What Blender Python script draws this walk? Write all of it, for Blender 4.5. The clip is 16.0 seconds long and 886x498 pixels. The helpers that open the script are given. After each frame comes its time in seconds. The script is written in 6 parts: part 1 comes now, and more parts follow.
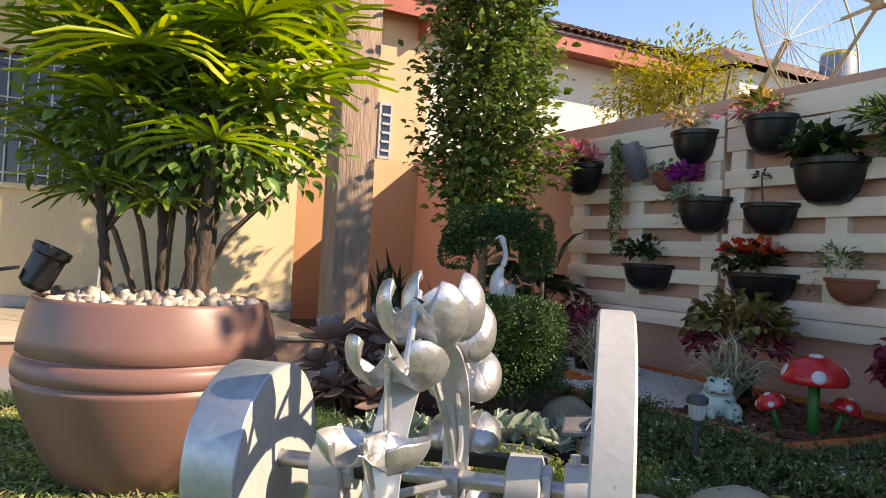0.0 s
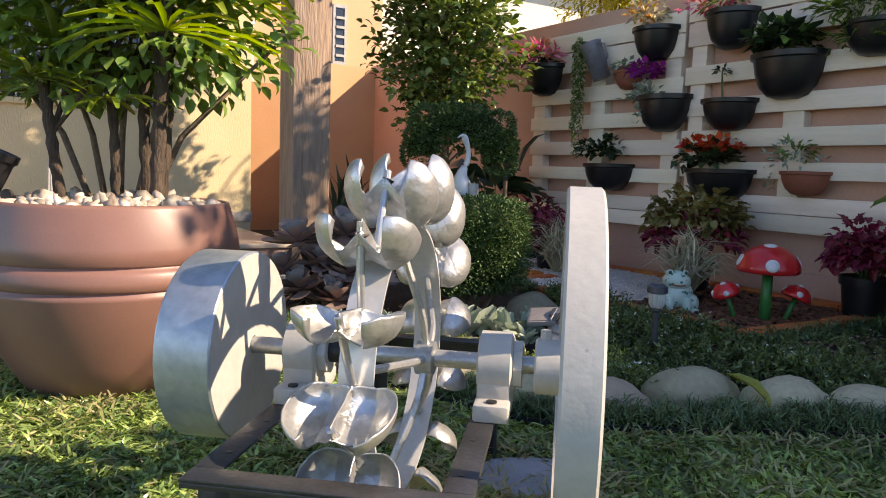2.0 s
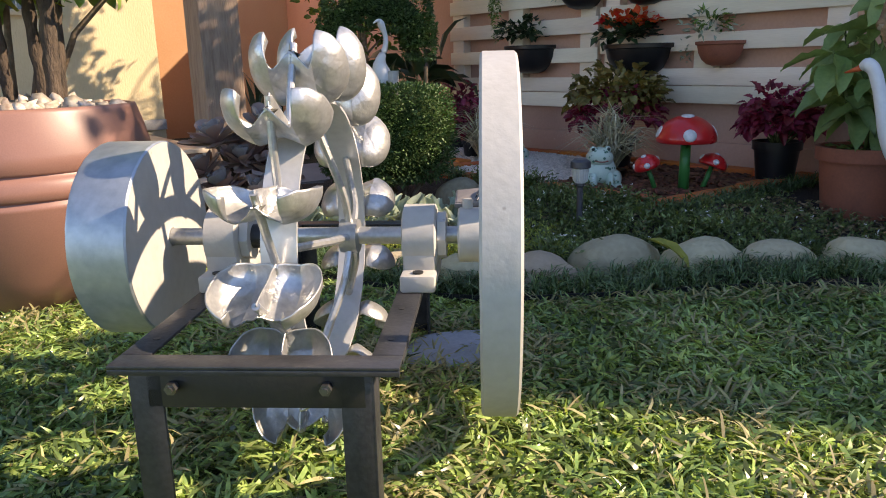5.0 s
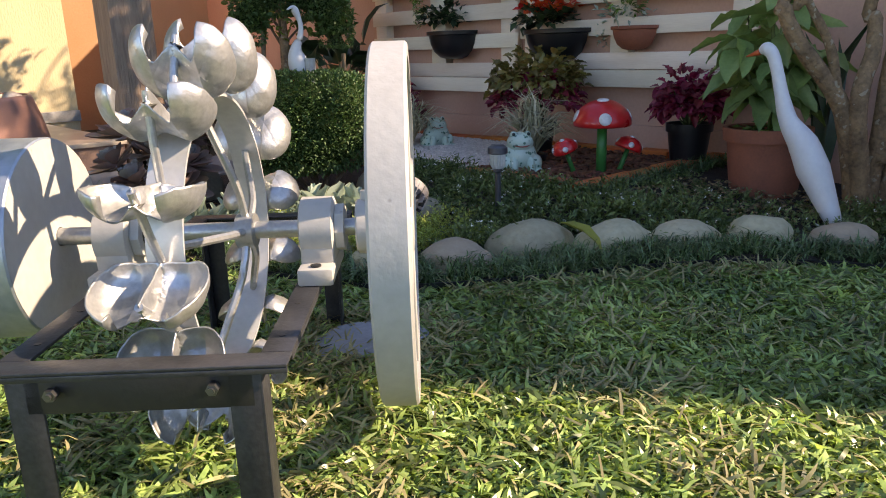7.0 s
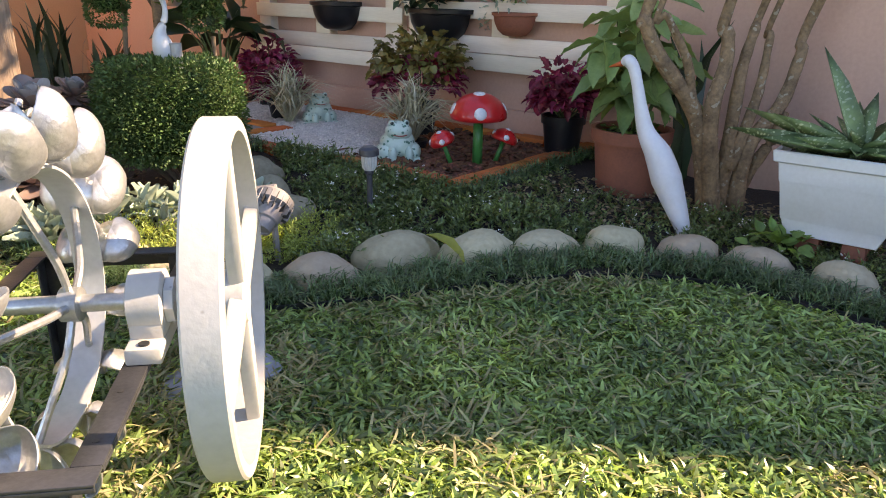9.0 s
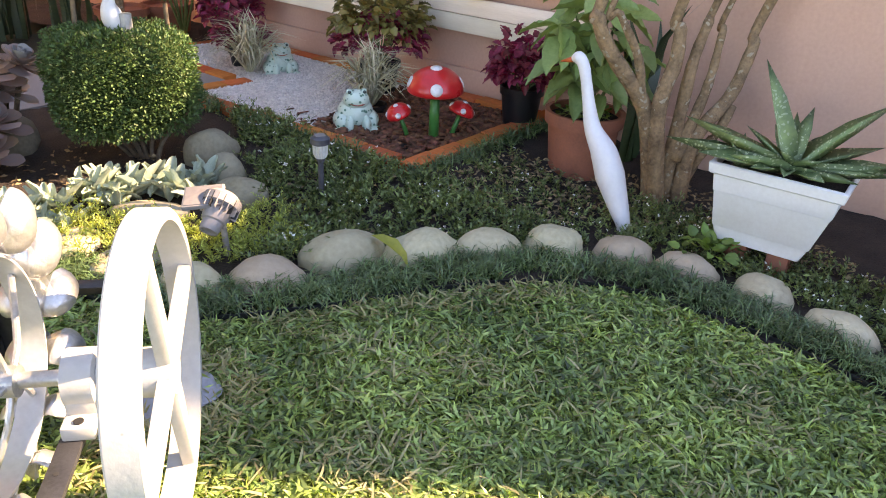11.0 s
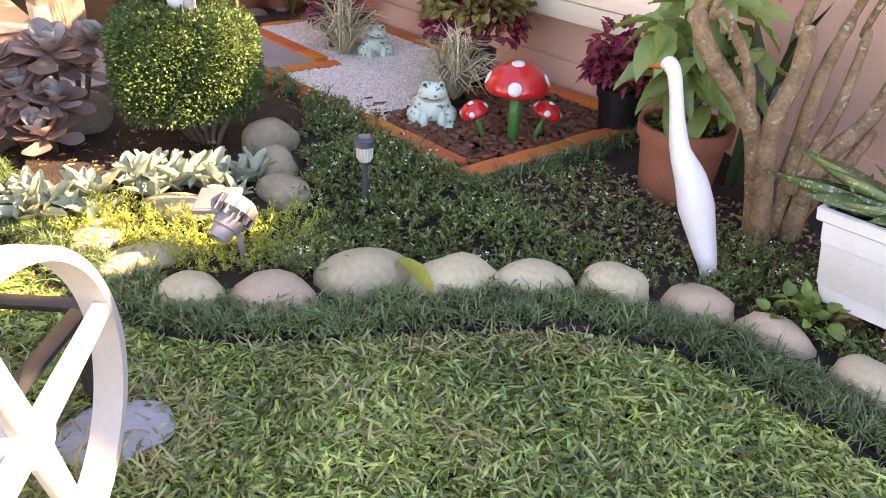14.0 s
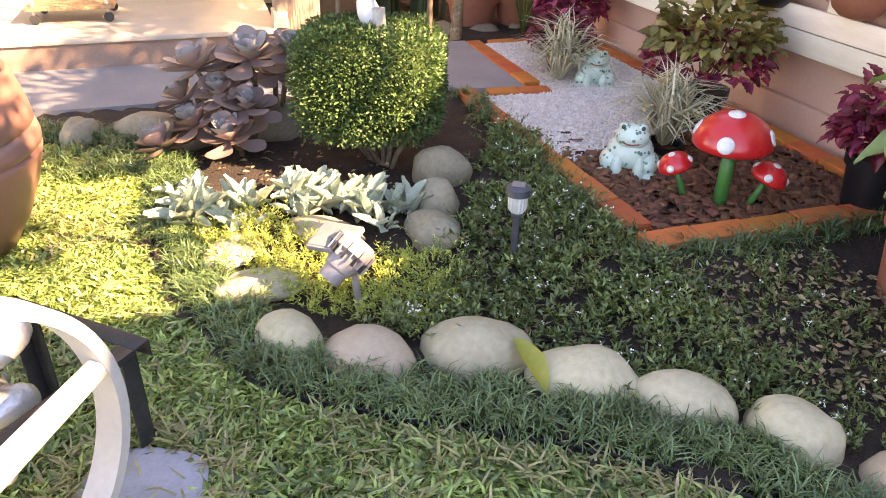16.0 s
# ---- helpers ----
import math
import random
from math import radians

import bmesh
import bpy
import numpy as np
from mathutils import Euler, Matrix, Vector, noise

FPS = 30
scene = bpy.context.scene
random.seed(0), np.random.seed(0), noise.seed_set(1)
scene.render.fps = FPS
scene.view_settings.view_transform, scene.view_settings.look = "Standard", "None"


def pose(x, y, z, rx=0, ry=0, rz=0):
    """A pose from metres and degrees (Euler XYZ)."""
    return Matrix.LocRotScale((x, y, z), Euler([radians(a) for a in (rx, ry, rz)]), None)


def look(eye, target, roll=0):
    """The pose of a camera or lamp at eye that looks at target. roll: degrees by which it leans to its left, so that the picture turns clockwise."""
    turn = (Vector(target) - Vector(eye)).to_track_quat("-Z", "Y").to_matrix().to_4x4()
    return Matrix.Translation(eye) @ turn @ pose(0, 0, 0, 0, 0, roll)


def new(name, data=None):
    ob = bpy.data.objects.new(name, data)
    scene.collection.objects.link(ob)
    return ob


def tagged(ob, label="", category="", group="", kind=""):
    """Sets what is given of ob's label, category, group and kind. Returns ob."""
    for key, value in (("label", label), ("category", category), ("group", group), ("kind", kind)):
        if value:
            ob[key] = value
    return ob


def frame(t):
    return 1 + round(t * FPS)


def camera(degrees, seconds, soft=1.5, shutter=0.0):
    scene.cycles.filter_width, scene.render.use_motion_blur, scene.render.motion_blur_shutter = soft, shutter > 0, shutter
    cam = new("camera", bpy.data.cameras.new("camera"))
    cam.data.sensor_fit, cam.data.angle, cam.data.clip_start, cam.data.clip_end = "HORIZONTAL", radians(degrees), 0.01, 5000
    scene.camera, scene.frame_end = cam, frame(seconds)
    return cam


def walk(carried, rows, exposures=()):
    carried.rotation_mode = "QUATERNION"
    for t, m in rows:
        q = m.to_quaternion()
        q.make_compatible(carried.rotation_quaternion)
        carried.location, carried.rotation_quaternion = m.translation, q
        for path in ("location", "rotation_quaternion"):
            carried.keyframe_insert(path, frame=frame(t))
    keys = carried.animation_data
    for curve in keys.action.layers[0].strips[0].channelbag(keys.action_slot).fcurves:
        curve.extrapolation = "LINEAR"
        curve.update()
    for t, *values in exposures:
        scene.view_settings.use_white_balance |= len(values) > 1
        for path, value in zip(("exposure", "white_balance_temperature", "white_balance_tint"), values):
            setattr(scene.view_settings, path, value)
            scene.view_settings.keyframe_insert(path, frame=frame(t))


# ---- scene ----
cam = camera(62.4, 16.0, soft=1.0)
PATH = [
    (0, (0.089, -0.209, 0.914), (0.022, 1.79, 0.935), 3.2),
    (0.5, (0.081, -0.189, 0.879), (0.048, 1.81, 0.835), 3.2),
    (1, (0.061, -0.186, 0.867), (0.058, 1.811, 0.757), 3.2),
    (1.5, (0.056, -0.189, 0.858), (0.08, 1.804, 0.693), 2.7),
    (2, (0.073, -0.197, 0.85), (0.125, 1.791, 0.635), 2.0),
    (2.5, (0.08, -0.197, 0.835), (0.164, 1.784, 0.574), 1.1),
    (3, (0.078, -0.196, 0.825), (0.202, 1.777, 0.517), 0.6),
    (3.5, (0.085, -0.199, 0.814), (0.244, 1.763, 0.459), -0.1),
    (4, (0.092, -0.198, 0.804), (0.284, 1.751, 0.399), -0.6),
    (6.5, (0.141, -0.221, 0.796), (0.465, 1.679, 0.263), -1.7),
    (7, (0.18, -0.221, 0.807), (0.574, 1.668, 0.28), -1.7),
    (7.5, (0.222, -0.223, 0.809), (0.692, 1.648, 0.283), -1.3),
    (8, (0.255, -0.231, 0.815), (0.795, 1.616, 0.273), -0.6),
    (8.5, (0.29, -0.211, 0.898), (0.89, 1.603, 0.304), 0.2),
    (9, (0.334, -0.213, 1.073), (0.971, 1.559, 0.398), 0.9),
    (11.5, (0.537, -0.197, 1.512), (1.198, 1.433, 0.561), 3.4),
    (12, (0.621, -0.09, 1.464), (1.267, 1.53, 0.485), 3.1),
    (12.5, (0.72, -0.035, 1.477), (1.335, 1.587, 0.48), 2.9),
    (13, (0.809, 0.031, 1.475), (1.351, 1.674, 0.472), 2.6),
    (13.5, (0.936, 0.103, 1.475), (1.365, 1.783, 0.477), 2.5),
    (14, (1.006, 0.13, 1.498), (1.291, 1.844, 0.508), 2.6),
    (14.5, (1.068, 0.207, 1.462), (1.189, 1.941, 0.473), 3.0),
    (15, (1.208, 0.382, 1.448), (1.18, 2.105, 0.433), 1.5),
    (15.5, (1.307, 0.5, 1.47), (1.166, 2.222, 0.462), 1.3),
    (16, (1.391, 0.613, 1.47), (1.018, 2.314, 0.488), 1.1),
]
walk(cam, [(t, look(eye, target, roll)) for t, eye, target, roll in PATH],
     [(0, 1.3, 8700, 19), (4, 1.42, 8700, 19), (7, 1.56, 9000, 20), (8, 1.72, 9300, 21), (9, 2.15, 10000, 22), (11.5, 2.88, 11800, 27), (12.5, 3.1, 12800, 31), (13.7, 3.28, 13000, 35), (15, 3.28, 12800, 32), (16, 3.3, 12800, 32)])

# ---- world, sun ----
SUN_AZ = (0.98, -0.2)
SUN_EL = 33.5
world = bpy.data.worlds.new("sky")
scene.world = world
world.use_nodes = True
wn = world.node_tree
sky = wn.nodes.new("ShaderNodeTexSky")
sky.sky_type = "NISHITA"
sky.sun_disc = False
sky.sun_elevation = radians(SUN_EL)
sky.sun_rotation = math.atan2(SUN_AZ[0], SUN_AZ[1])
sky.air_density, sky.dust_density, sky.ozone_density = 0.8, 0.0, 5.0
sky.altitude = 1500
wn.links.new(sky.outputs[0], wn.nodes["Background"].inputs[0])
wn.nodes["Background"].inputs[1].default_value = 0.165
sun = new("sun", bpy.data.lights.new("sun", "SUN"))
sun.data.energy, sun.data.angle, sun.data.color = 3.6, radians(0.6), (1.0, 0.94, 0.84)
sun.matrix_world = look((SUN_AZ[0] * 30, SUN_AZ[1] * 30, 30 * math.tan(radians(SUN_EL))), (0, 0, 0))

# ---- materials ----


def mat(name, c1, c2=None, rough=0.6, metal=0.0, scale=8.0, fine=60.0, bump=0.15, depth=0.01, vary="", vamt=0.35,
        trans=0.0, spec=0.5, stretch=(1, 1, 1), spots=None, coat=0.0, blotch=0.0, rvar=0.12):
    """Two-scale noise colour, grain bump; vary: 'island' or 'object' for piecewise change of brightness."""
    m = bpy.data.materials.new(name)
    m.use_nodes = True
    nt = m.node_tree
    N, L = nt.nodes, nt.links
    bs = N["Principled BSDF"]
    tc = N.new("ShaderNodeTexCoord")
    mp = N.new("ShaderNodeMapping")
    mp.inputs["Scale"].default_value = stretch
    L.new(tc.outputs["Object"], mp.inputs["Vector"])
    n1 = N.new("ShaderNodeTexNoise")
    n1.inputs["Scale"].default_value, n1.inputs["Detail"].default_value = scale, 5
    n2 = N.new("ShaderNodeTexNoise")
    n2.inputs["Scale"].default_value, n2.inputs["Detail"].default_value = fine, 4
    L.new(mp.outputs[0], n1.inputs["Vector"])
    L.new(mp.outputs[0], n2.inputs["Vector"])
    c2 = c2 or tuple(x * 0.62 for x in c1)
    mx = N.new("ShaderNodeMix")
    mx.data_type = "RGBA"
    mx.inputs[6].default_value, mx.inputs[7].default_value = (*c1, 1), (*c2, 1)
    rm = N.new("ShaderNodeMapRange")
    rm.inputs[1].default_value, rm.inputs[2].default_value = 0.35, 0.7
    ad = N.new("ShaderNodeMath")
    ad.operation = "MULTIPLY_ADD"
    ad.inputs[1].default_value, ad.inputs[2].default_value = 0.45, 0.0
    sm = N.new("ShaderNodeMath")
    sm.operation = "MULTIPLY_ADD"
    sm.inputs[1].default_value = 0.6
    L.new(n2.outputs[0], ad.inputs[0])
    L.new(n1.outputs[0], sm.inputs[0])
    L.new(ad.outputs[0], sm.inputs[2])
    L.new(sm.outputs[0], rm.inputs[0])
    L.new(rm.outputs[0], mx.inputs[0])
    col = mx.outputs[2]
    if vary:
        if vary == "island":
            src = N.new("ShaderNodeNewGeometry").outputs["Random Per Island"]
        else:
            src = N.new("ShaderNodeObjectInfo").outputs["Random"]
        vr = N.new("ShaderNodeMapRange")
        vr.inputs[3].default_value, vr.inputs[4].default_value = 1 - vamt, 1 + vamt
        L.new(src, vr.inputs[0])
        hv = N.new("ShaderNodeHueSaturation")
        L.new(vr.outputs[0], hv.inputs["Value"])
        hr = N.new("ShaderNodeMapRange")
        hr.inputs[3].default_value, hr.inputs[4].default_value = 0.485, 0.512
        wnz = N.new("ShaderNodeTexWhiteNoise")
        wnz.noise_dimensions = "1D"
        L.new(src, wnz.inputs["W"])
        L.new(wnz.outputs["Value"], hr.inputs[0])
        L.new(hr.outputs[0], hv.inputs["Hue"])
        L.new(col, hv.inputs["Color"])
        col = hv.outputs[0]
    if spots:
        vo = N.new("ShaderNodeTexVoronoi")
        vo.inputs["Scale"].default_value = spots[1]
        wb = N.new("ShaderNodeMix")
        wb.data_type = "VECTOR"
        wb.inputs["Factor"].default_value = blotch
        L.new(tc.outputs["Object"], wb.inputs[4])
        L.new(n1.outputs["Color"], wb.inputs[5])
        L.new(wb.outputs[1], vo.inputs["Vector"])
        st = N.new("ShaderNodeMapRange")
        st.inputs[1].default_value, st.inputs[2].default_value = spots[2], spots[2] + 0.06
        st.inputs[3].default_value, st.inputs[4].default_value = 1, 0
        L.new(vo.outputs["Distance"], st.inputs[0])
        ms = N.new("ShaderNodeMix")
        ms.data_type = "RGBA"
        ms.inputs[7].default_value = (*spots[0], 1)
        L.new(st.outputs[0], ms.inputs[0])
        L.new(col, ms.inputs[6])
        col = ms.outputs[2]
    L.new(col, bs.inputs["Base Color"])
    rr = N.new("ShaderNodeMapRange")
    rr.inputs[3].default_value, rr.inputs[4].default_value = max(0.03, rough - rvar), min(1, rough + rvar)
    L.new(n1.outputs[0], rr.inputs[0])
    L.new(rr.outputs[0], bs.inputs["Roughness"])
    bs.inputs["Metallic"].default_value = metal
    bs.inputs["Specular IOR Level"].default_value = spec
    bs.inputs["Coat Weight"].default_value = coat
    if bump:
        bp = N.new("ShaderNodeBump")
        bp.inputs["Strength"].default_value, bp.inputs["Distance"].default_value = bump, depth
        L.new(n2.outputs[0], bp.inputs["Height"])
        L.new(bp.outputs[0], bs.inputs["Normal"])
    if trans:
        tr = N.new("ShaderNodeBsdfTranslucent")
        tv = N.new("ShaderNodeHueSaturation")
        tv.inputs["Value"].default_value, tv.inputs["Saturation"].default_value, tv.inputs["Hue"].default_value = 1.6, 1.2, 0.488
        L.new(col, tv.inputs["Color"])
        L.new(tv.outputs[0], tr.inputs["Color"])
        mxs = N.new("ShaderNodeMixShader")
        mxs.inputs[0].default_value = trans
        L.new(bs.outputs[0], mxs.inputs[1])
        L.new(tr.outputs[0], mxs.inputs[2])
        L.new(mxs.outputs[0], N["Material Output"].inputs[0])
    return m


M = {}
M["soil"] = mat("soil", (0.042, 0.025, 0.017), (0.014, 0.009, 0.006), 0.95, scale=6, fine=90, bump=0.8, depth=0.02)
M["lawn_soil"] = mat("lawn_soil", (0.022, 0.026, 0.01), (0.034, 0.027, 0.013), 0.95, scale=3, fine=70, bump=0.7, depth=0.02)
M["grass"] = mat("grass", (0.365, 0.475, 0.15), (0.062, 0.132, 0.038), 0.3, scale=2.2, fine=40, bump=0, vary="island", vamt=0.75, trans=0.27)
M["grass_dry"] = mat("grass_dry", (0.40, 0.37, 0.19), (0.24, 0.21, 0.085), 0.7, scale=3, bump=0, vary="island", trans=0.2)
M["mondo"] = mat("mondo", (0.15, 0.24, 0.095), (0.046, 0.09, 0.038), 0.28, scale=4, bump=0, vary="island", vamt=0.5, trans=0.12)
M["cover"] = mat("cover", (0.19, 0.25, 0.08), (0.07, 0.115, 0.038), 0.38, scale=5, bump=0, vary="island", vamt=0.5, trans=0.2)
M["cypress"] = mat("cypress", (0.48, 0.54, 0.14), (0.26, 0.34, 0.09), 0.6, scale=5, bump=0, vary="island", vamt=0.4, trans=0.25)
M["boxwood"] = mat("boxwood", (0.075, 0.148, 0.04), (0.038, 0.088, 0.025), 0.62, scale=5, bump=0, vary="island", vamt=0.36, trans=0.08)
M["camellia"] = mat("camellia", (0.2, 0.27, 0.07), (0.075, 0.125, 0.035), 0.22, scale=3, bump=0, vary="island", vamt=0.5, trans=0.25)
M["palm_leaf"] = mat("palm_leaf", (0.25, 0.33, 0.05), (0.09, 0.165, 0.03), 0.28, scale=3, fine=200, bump=0.1, depth=0.002, vary="island", vamt=0.5, trans=0.42, stretch=(1, 1, 1))
# lighter copy of the palm leaf: sunlight on some fans painted as colour
M["palm_leaf_lit"] = mat("palm_leaf_lit", (0.45, 0.52, 0.09), (0.32, 0.4, 0.06), 0.4, scale=3, fine=120, bump=0.1, depth=0.002, vary="island", vamt=0.25, trans=0.35)
M["lush"] = mat("lush", (0.16, 0.26, 0.06), (0.09, 0.17, 0.04), 0.45, scale=6, fine=60, bump=0.15, depth=0.003, vary="island", vamt=0.35, trans=0.25)
M["dark_leaf"] = mat("dark_leaf", (0.035, 0.07, 0.025), (0.02, 0.042, 0.018), 0.35, scale=6, bump=0.1, depth=0.003, vary="island", vamt=0.4, trans=0.12)
M["broad_leaf"] = mat("broad_leaf", (0.25, 0.36, 0.13), (0.15, 0.25, 0.08), 0.42, scale=9, fine=50, bump=0.3, depth=0.004, vary="island", vamt=0.3, trans=0.25)
# near-black green: the shade deep inside the clipped bushes, put into the colour
M["shaded_core"] = mat("shaded_core", (0.035, 0.06, 0.02), (0.018, 0.034, 0.012), 0.95, scale=20, fine=90, bump=0.8, depth=0.02, spec=0.1)
M["coleus_purple"] = mat("coleus_purple", (0.39, 0.046, 0.085), (0.15, 0.015, 0.032), 0.5, scale=25, bump=0.2, depth=0.003, vary="island", vamt=0.4, trans=0.2)
M["coleus_brown"] = mat("coleus_brown", (0.29, 0.19, 0.06), (0.15, 0.17, 0.05), 0.5, scale=18, bump=0.2, depth=0.003, vary="island", vamt=0.4, trans=0.2)
M["variegated"] = mat("variegated", (0.66, 0.62, 0.46), (0.38, 0.38, 0.22), 0.5, scale=4, bump=0, vary="island", vamt=0.35, trans=0.2)
M["lambs_ear"] = mat("lambs_ear", (0.39, 0.45, 0.35), (0.25, 0.32, 0.23), 0.8, scale=15, fine=250, bump=0.3, depth=0.002, vary="island", vamt=0.2, trans=0.15)
M["echeveria"] = mat("echeveria", (0.34, 0.2, 0.155), (0.27, 0.215, 0.2), 0.45, scale=2, fine=9, bump=0.1, depth=0.003, vary="object", vamt=0.35)
M["echeveria_core"] = mat("echeveria_core", (0.32, 0.34, 0.32), (0.3, 0.24, 0.235), 0.5, scale=2, fine=9, bump=0.1, depth=0.003, vary="object", vamt=0.2)
M["aloe"] = mat("aloe", (0.18, 0.265, 0.095), (0.08, 0.145, 0.06), 0.4, scale=7, bump=0.1, depth=0.003, vary="object", vamt=0.3, spots=((0.38, 0.44, 0.25), 58.0, 0.27), blotch=0.1)
M["snake_leaf"] = mat("snake_leaf", (0.06, 0.08, 0.03), (0.03, 0.05, 0.025), 0.45, scale=10, bump=0.1, vary="island", stretch=(1, 1, 4))
M["ground_yellow"] = mat("ground_yellow", (0.40, 0.36, 0.04), (0.25, 0.27, 0.04), 0.55, scale=3, bump=0, vary="island", vamt=0.4, trans=0.3)
M["petal_orange"] = mat("petal_orange", (0.75, 0.13, 0.03), (0.6, 0.07, 0.02), 0.5, bump=0, vary="island", vamt=0.2, trans=0.25)
M["petal_pink"] = mat("petal_pink", (0.78, 0.08, 0.19), (0.75, 0.4, 0.4), 0.5, bump=0, vary="island", vamt=0.3, trans=0.25)
M["petal_magenta"] = mat("petal_magenta", (0.36, 0.02, 0.26), (0.25, 0.01, 0.18), 0.5, bump=0, vary="island", vamt=0.3, trans=0.2)
M["petal_white"] = mat("petal_white", (0.8, 0.8, 0.76), (0.7, 0.7, 0.66), 0.6, bump=0, trans=0.2)
M["petal_yellow"] = mat("petal_yellow", (0.72, 0.55, 0.18), (0.75, 0.35, 0.1), 0.6, bump=0, vary="island", vamt=0.3, trans=0.2)
M["bark"] = mat("bark", (0.39, 0.24, 0.125), (0.13, 0.08, 0.045), 0.9, scale=11, fine=60, bump=0.9, depth=0.014, spots=((0.36, 0.29, 0.2), 21.0, 0.2), blotch=0.16)
M["palm_stem"] = mat("palm_stem", (0.105, 0.072, 0.048), (0.035, 0.025, 0.018), 0.95, scale=25, fine=120, bump=0.9, depth=0.01, stretch=(1, 1, 0.3))
M["twig"] = mat("twig", (0.2, 0.14, 0.09), (0.11, 0.08, 0.05), 0.9, scale=30, bump=0.4)
M["green_stem"] = mat("green_stem", (0.12, 0.17, 0.05), None, 0.6, scale=20, bump=0.1)
M["galv"] = mat("galvanised", (0.59, 0.59, 0.575), (0.39, 0.39, 0.38), 0.38, metal=0.75, scale=22, fine=110, bump=0.3, depth=0.003, rvar=0.2)
M["galv_band"] = mat("silver_paint", (0.66, 0.66, 0.65), (0.54, 0.54, 0.53), 0.45, metal=0.5, scale=10, fine=70, bump=0.12, depth=0.003)
M["pulley_skin"] = mat("zinc_sheet", (0.48, 0.52, 0.56), (0.28, 0.32, 0.36), 0.42, metal=0.6, scale=7, fine=45, bump=0.25, depth=0.004)
M["white_paint"] = mat("white_paint", (0.47, 0.46, 0.43), (0.40, 0.385, 0.355), 0.45, scale=7, fine=55, bump=0.3, depth=0.003, spots=((0.17, 0.15, 0.13), 13.0, -0.005), blotch=0.02)
M["frame_steel"] = mat("frame_steel", (0.062, 0.062, 0.066), (0.03, 0.03, 0.032), 0.4, metal=0.35, scale=12, fine=110, bump=0.2, depth=0.003)
M["frame_dark"] = mat("frame_dark", (0.02, 0.02, 0.021), (0.035, 0.033, 0.03), 0.45, metal=0.2, scale=12, fine=90, bump=0.15, depth=0.003)
M["bolt"] = mat("bolt", (0.2, 0.2, 0.2), (0.12, 0.115, 0.11), 0.4, metal=0.9, scale=50, bump=0.1)
M["big_pot"] = mat("big_pot", (0.275, 0.138, 0.106), (0.215, 0.106, 0.082), 0.42, scale=4, fine=220, bump=0.12, depth=0.002)
M["terracotta"] = mat("terracotta", (0.36, 0.11, 0.06), (0.24, 0.08, 0.048), 0.75, scale=7, fine=80, bump=0.2, depth=0.004)
M["edging"] = mat("edging", (0.66, 0.165, 0.036), (0.5, 0.125, 0.03), 0.75, scale=9, fine=70, bump=0.35, depth=0.005, vary="object", vamt=0.14)
M["black_plastic"] = mat("black_plastic", (0.007, 0.008, 0.010), (0.013, 0.013, 0.015), 0.34, scale=10, fine=80, bump=0.05, depth=0.002)
M["pallet"] = mat("pallet", (0.88, 0.76, 0.60), (0.76, 0.64, 0.49), 0.75, scale=5, fine=60, bump=0.35, depth=0.005, vary="object", vamt=0.1, stretch=(1, 0.25, 4))
M["wall_pink"] = mat("wall_pink", (0.67, 0.40, 0.295), (0.58, 0.335, 0.245), 0.85, scale=1.6, fine=50, bump=0.25, depth=0.004)
M["wall_cream"] = mat("wall_cream", (0.64, 0.52, 0.32), (0.57, 0.455, 0.27), 0.9, scale=2, fine=70, bump=0.6, depth=0.008, stretch=(1, 1, 0.35))
M["wall_orange"] = mat("wall_orange", (0.44, 0.245, 0.13), (0.39, 0.21, 0.105), 0.88, scale=2, fine=60, bump=0.3, depth=0.004)
M["wall_peach"] = mat("wall_peach", (0.62, 0.38, 0.21), (0.55, 0.33, 0.18), 0.88, scale=2, fine=60, bump=0.3, depth=0.004)
M["wall_white"] = mat("wall_white", (0.78, 0.72, 0.58), (0.7, 0.63, 0.5), 0.9, scale=1.5, fine=50, bump=0.3, depth=0.005)
M["column"] = mat("column_render", (0.40, 0.285, 0.205), (0.25, 0.17, 0.122), 0.9, scale=30, fine=70, bump=1.0, depth=0.012, stretch=(1, 1, 0.12))
M["porch"] = mat("porch_tile", (0.52, 0.44, 0.35), (0.44, 0.37, 0.29), 0.35, scale=4, fine=60, bump=0.05)
M["porch_face"] = mat("porch_face", (0.32, 0.2, 0.15), (0.25, 0.155, 0.115), 0.85, scale=4, fine=60, bump=0.2)
M["concrete"] = mat("concrete", (0.27, 0.26, 0.26), (0.2, 0.195, 0.2), 0.85, scale=3, fine=80, bump=0.25, depth=0.004)
M["slab"] = mat("slab", (0.34, 0.35, 0.38), (0.25, 0.26, 0.28), 0.8, scale=9, fine=90, bump=0.3, depth=0.004)
M["fascia"] = mat("fascia", (0.40, 0.10, 0.065), (0.3, 0.075, 0.05), 0.7, scale=3, bump=0.1)
M["roof"] = mat("roof_tile", (0.27, 0.14, 0.085), (0.13, 0.085, 0.06), 0.9, scale=3, fine=30, bump=0.4, vary="island", vamt=0.3)
M["glass_dark"] = mat("glass_dark", (0.02, 0.022, 0.025), (0.03, 0.03, 0.03), 0.08, scale=3, bump=0)
M["window_frame"] = mat("window_frame", (0.45, 0.43, 0.4), None, 0.5, scale=10, bump=0.1)
M["grille"] = mat("grille", (0.6, 0.58, 0.53), (0.5, 0.47, 0.43), 0.5, scale=20, bump=0.1)
M["stone"] = mat("river_stone", (0.49, 0.42, 0.28), (0.34, 0.285, 0.18), 0.75, scale=5, fine=45, bump=0.55, depth=0.008, vary="object", vamt=0.16)
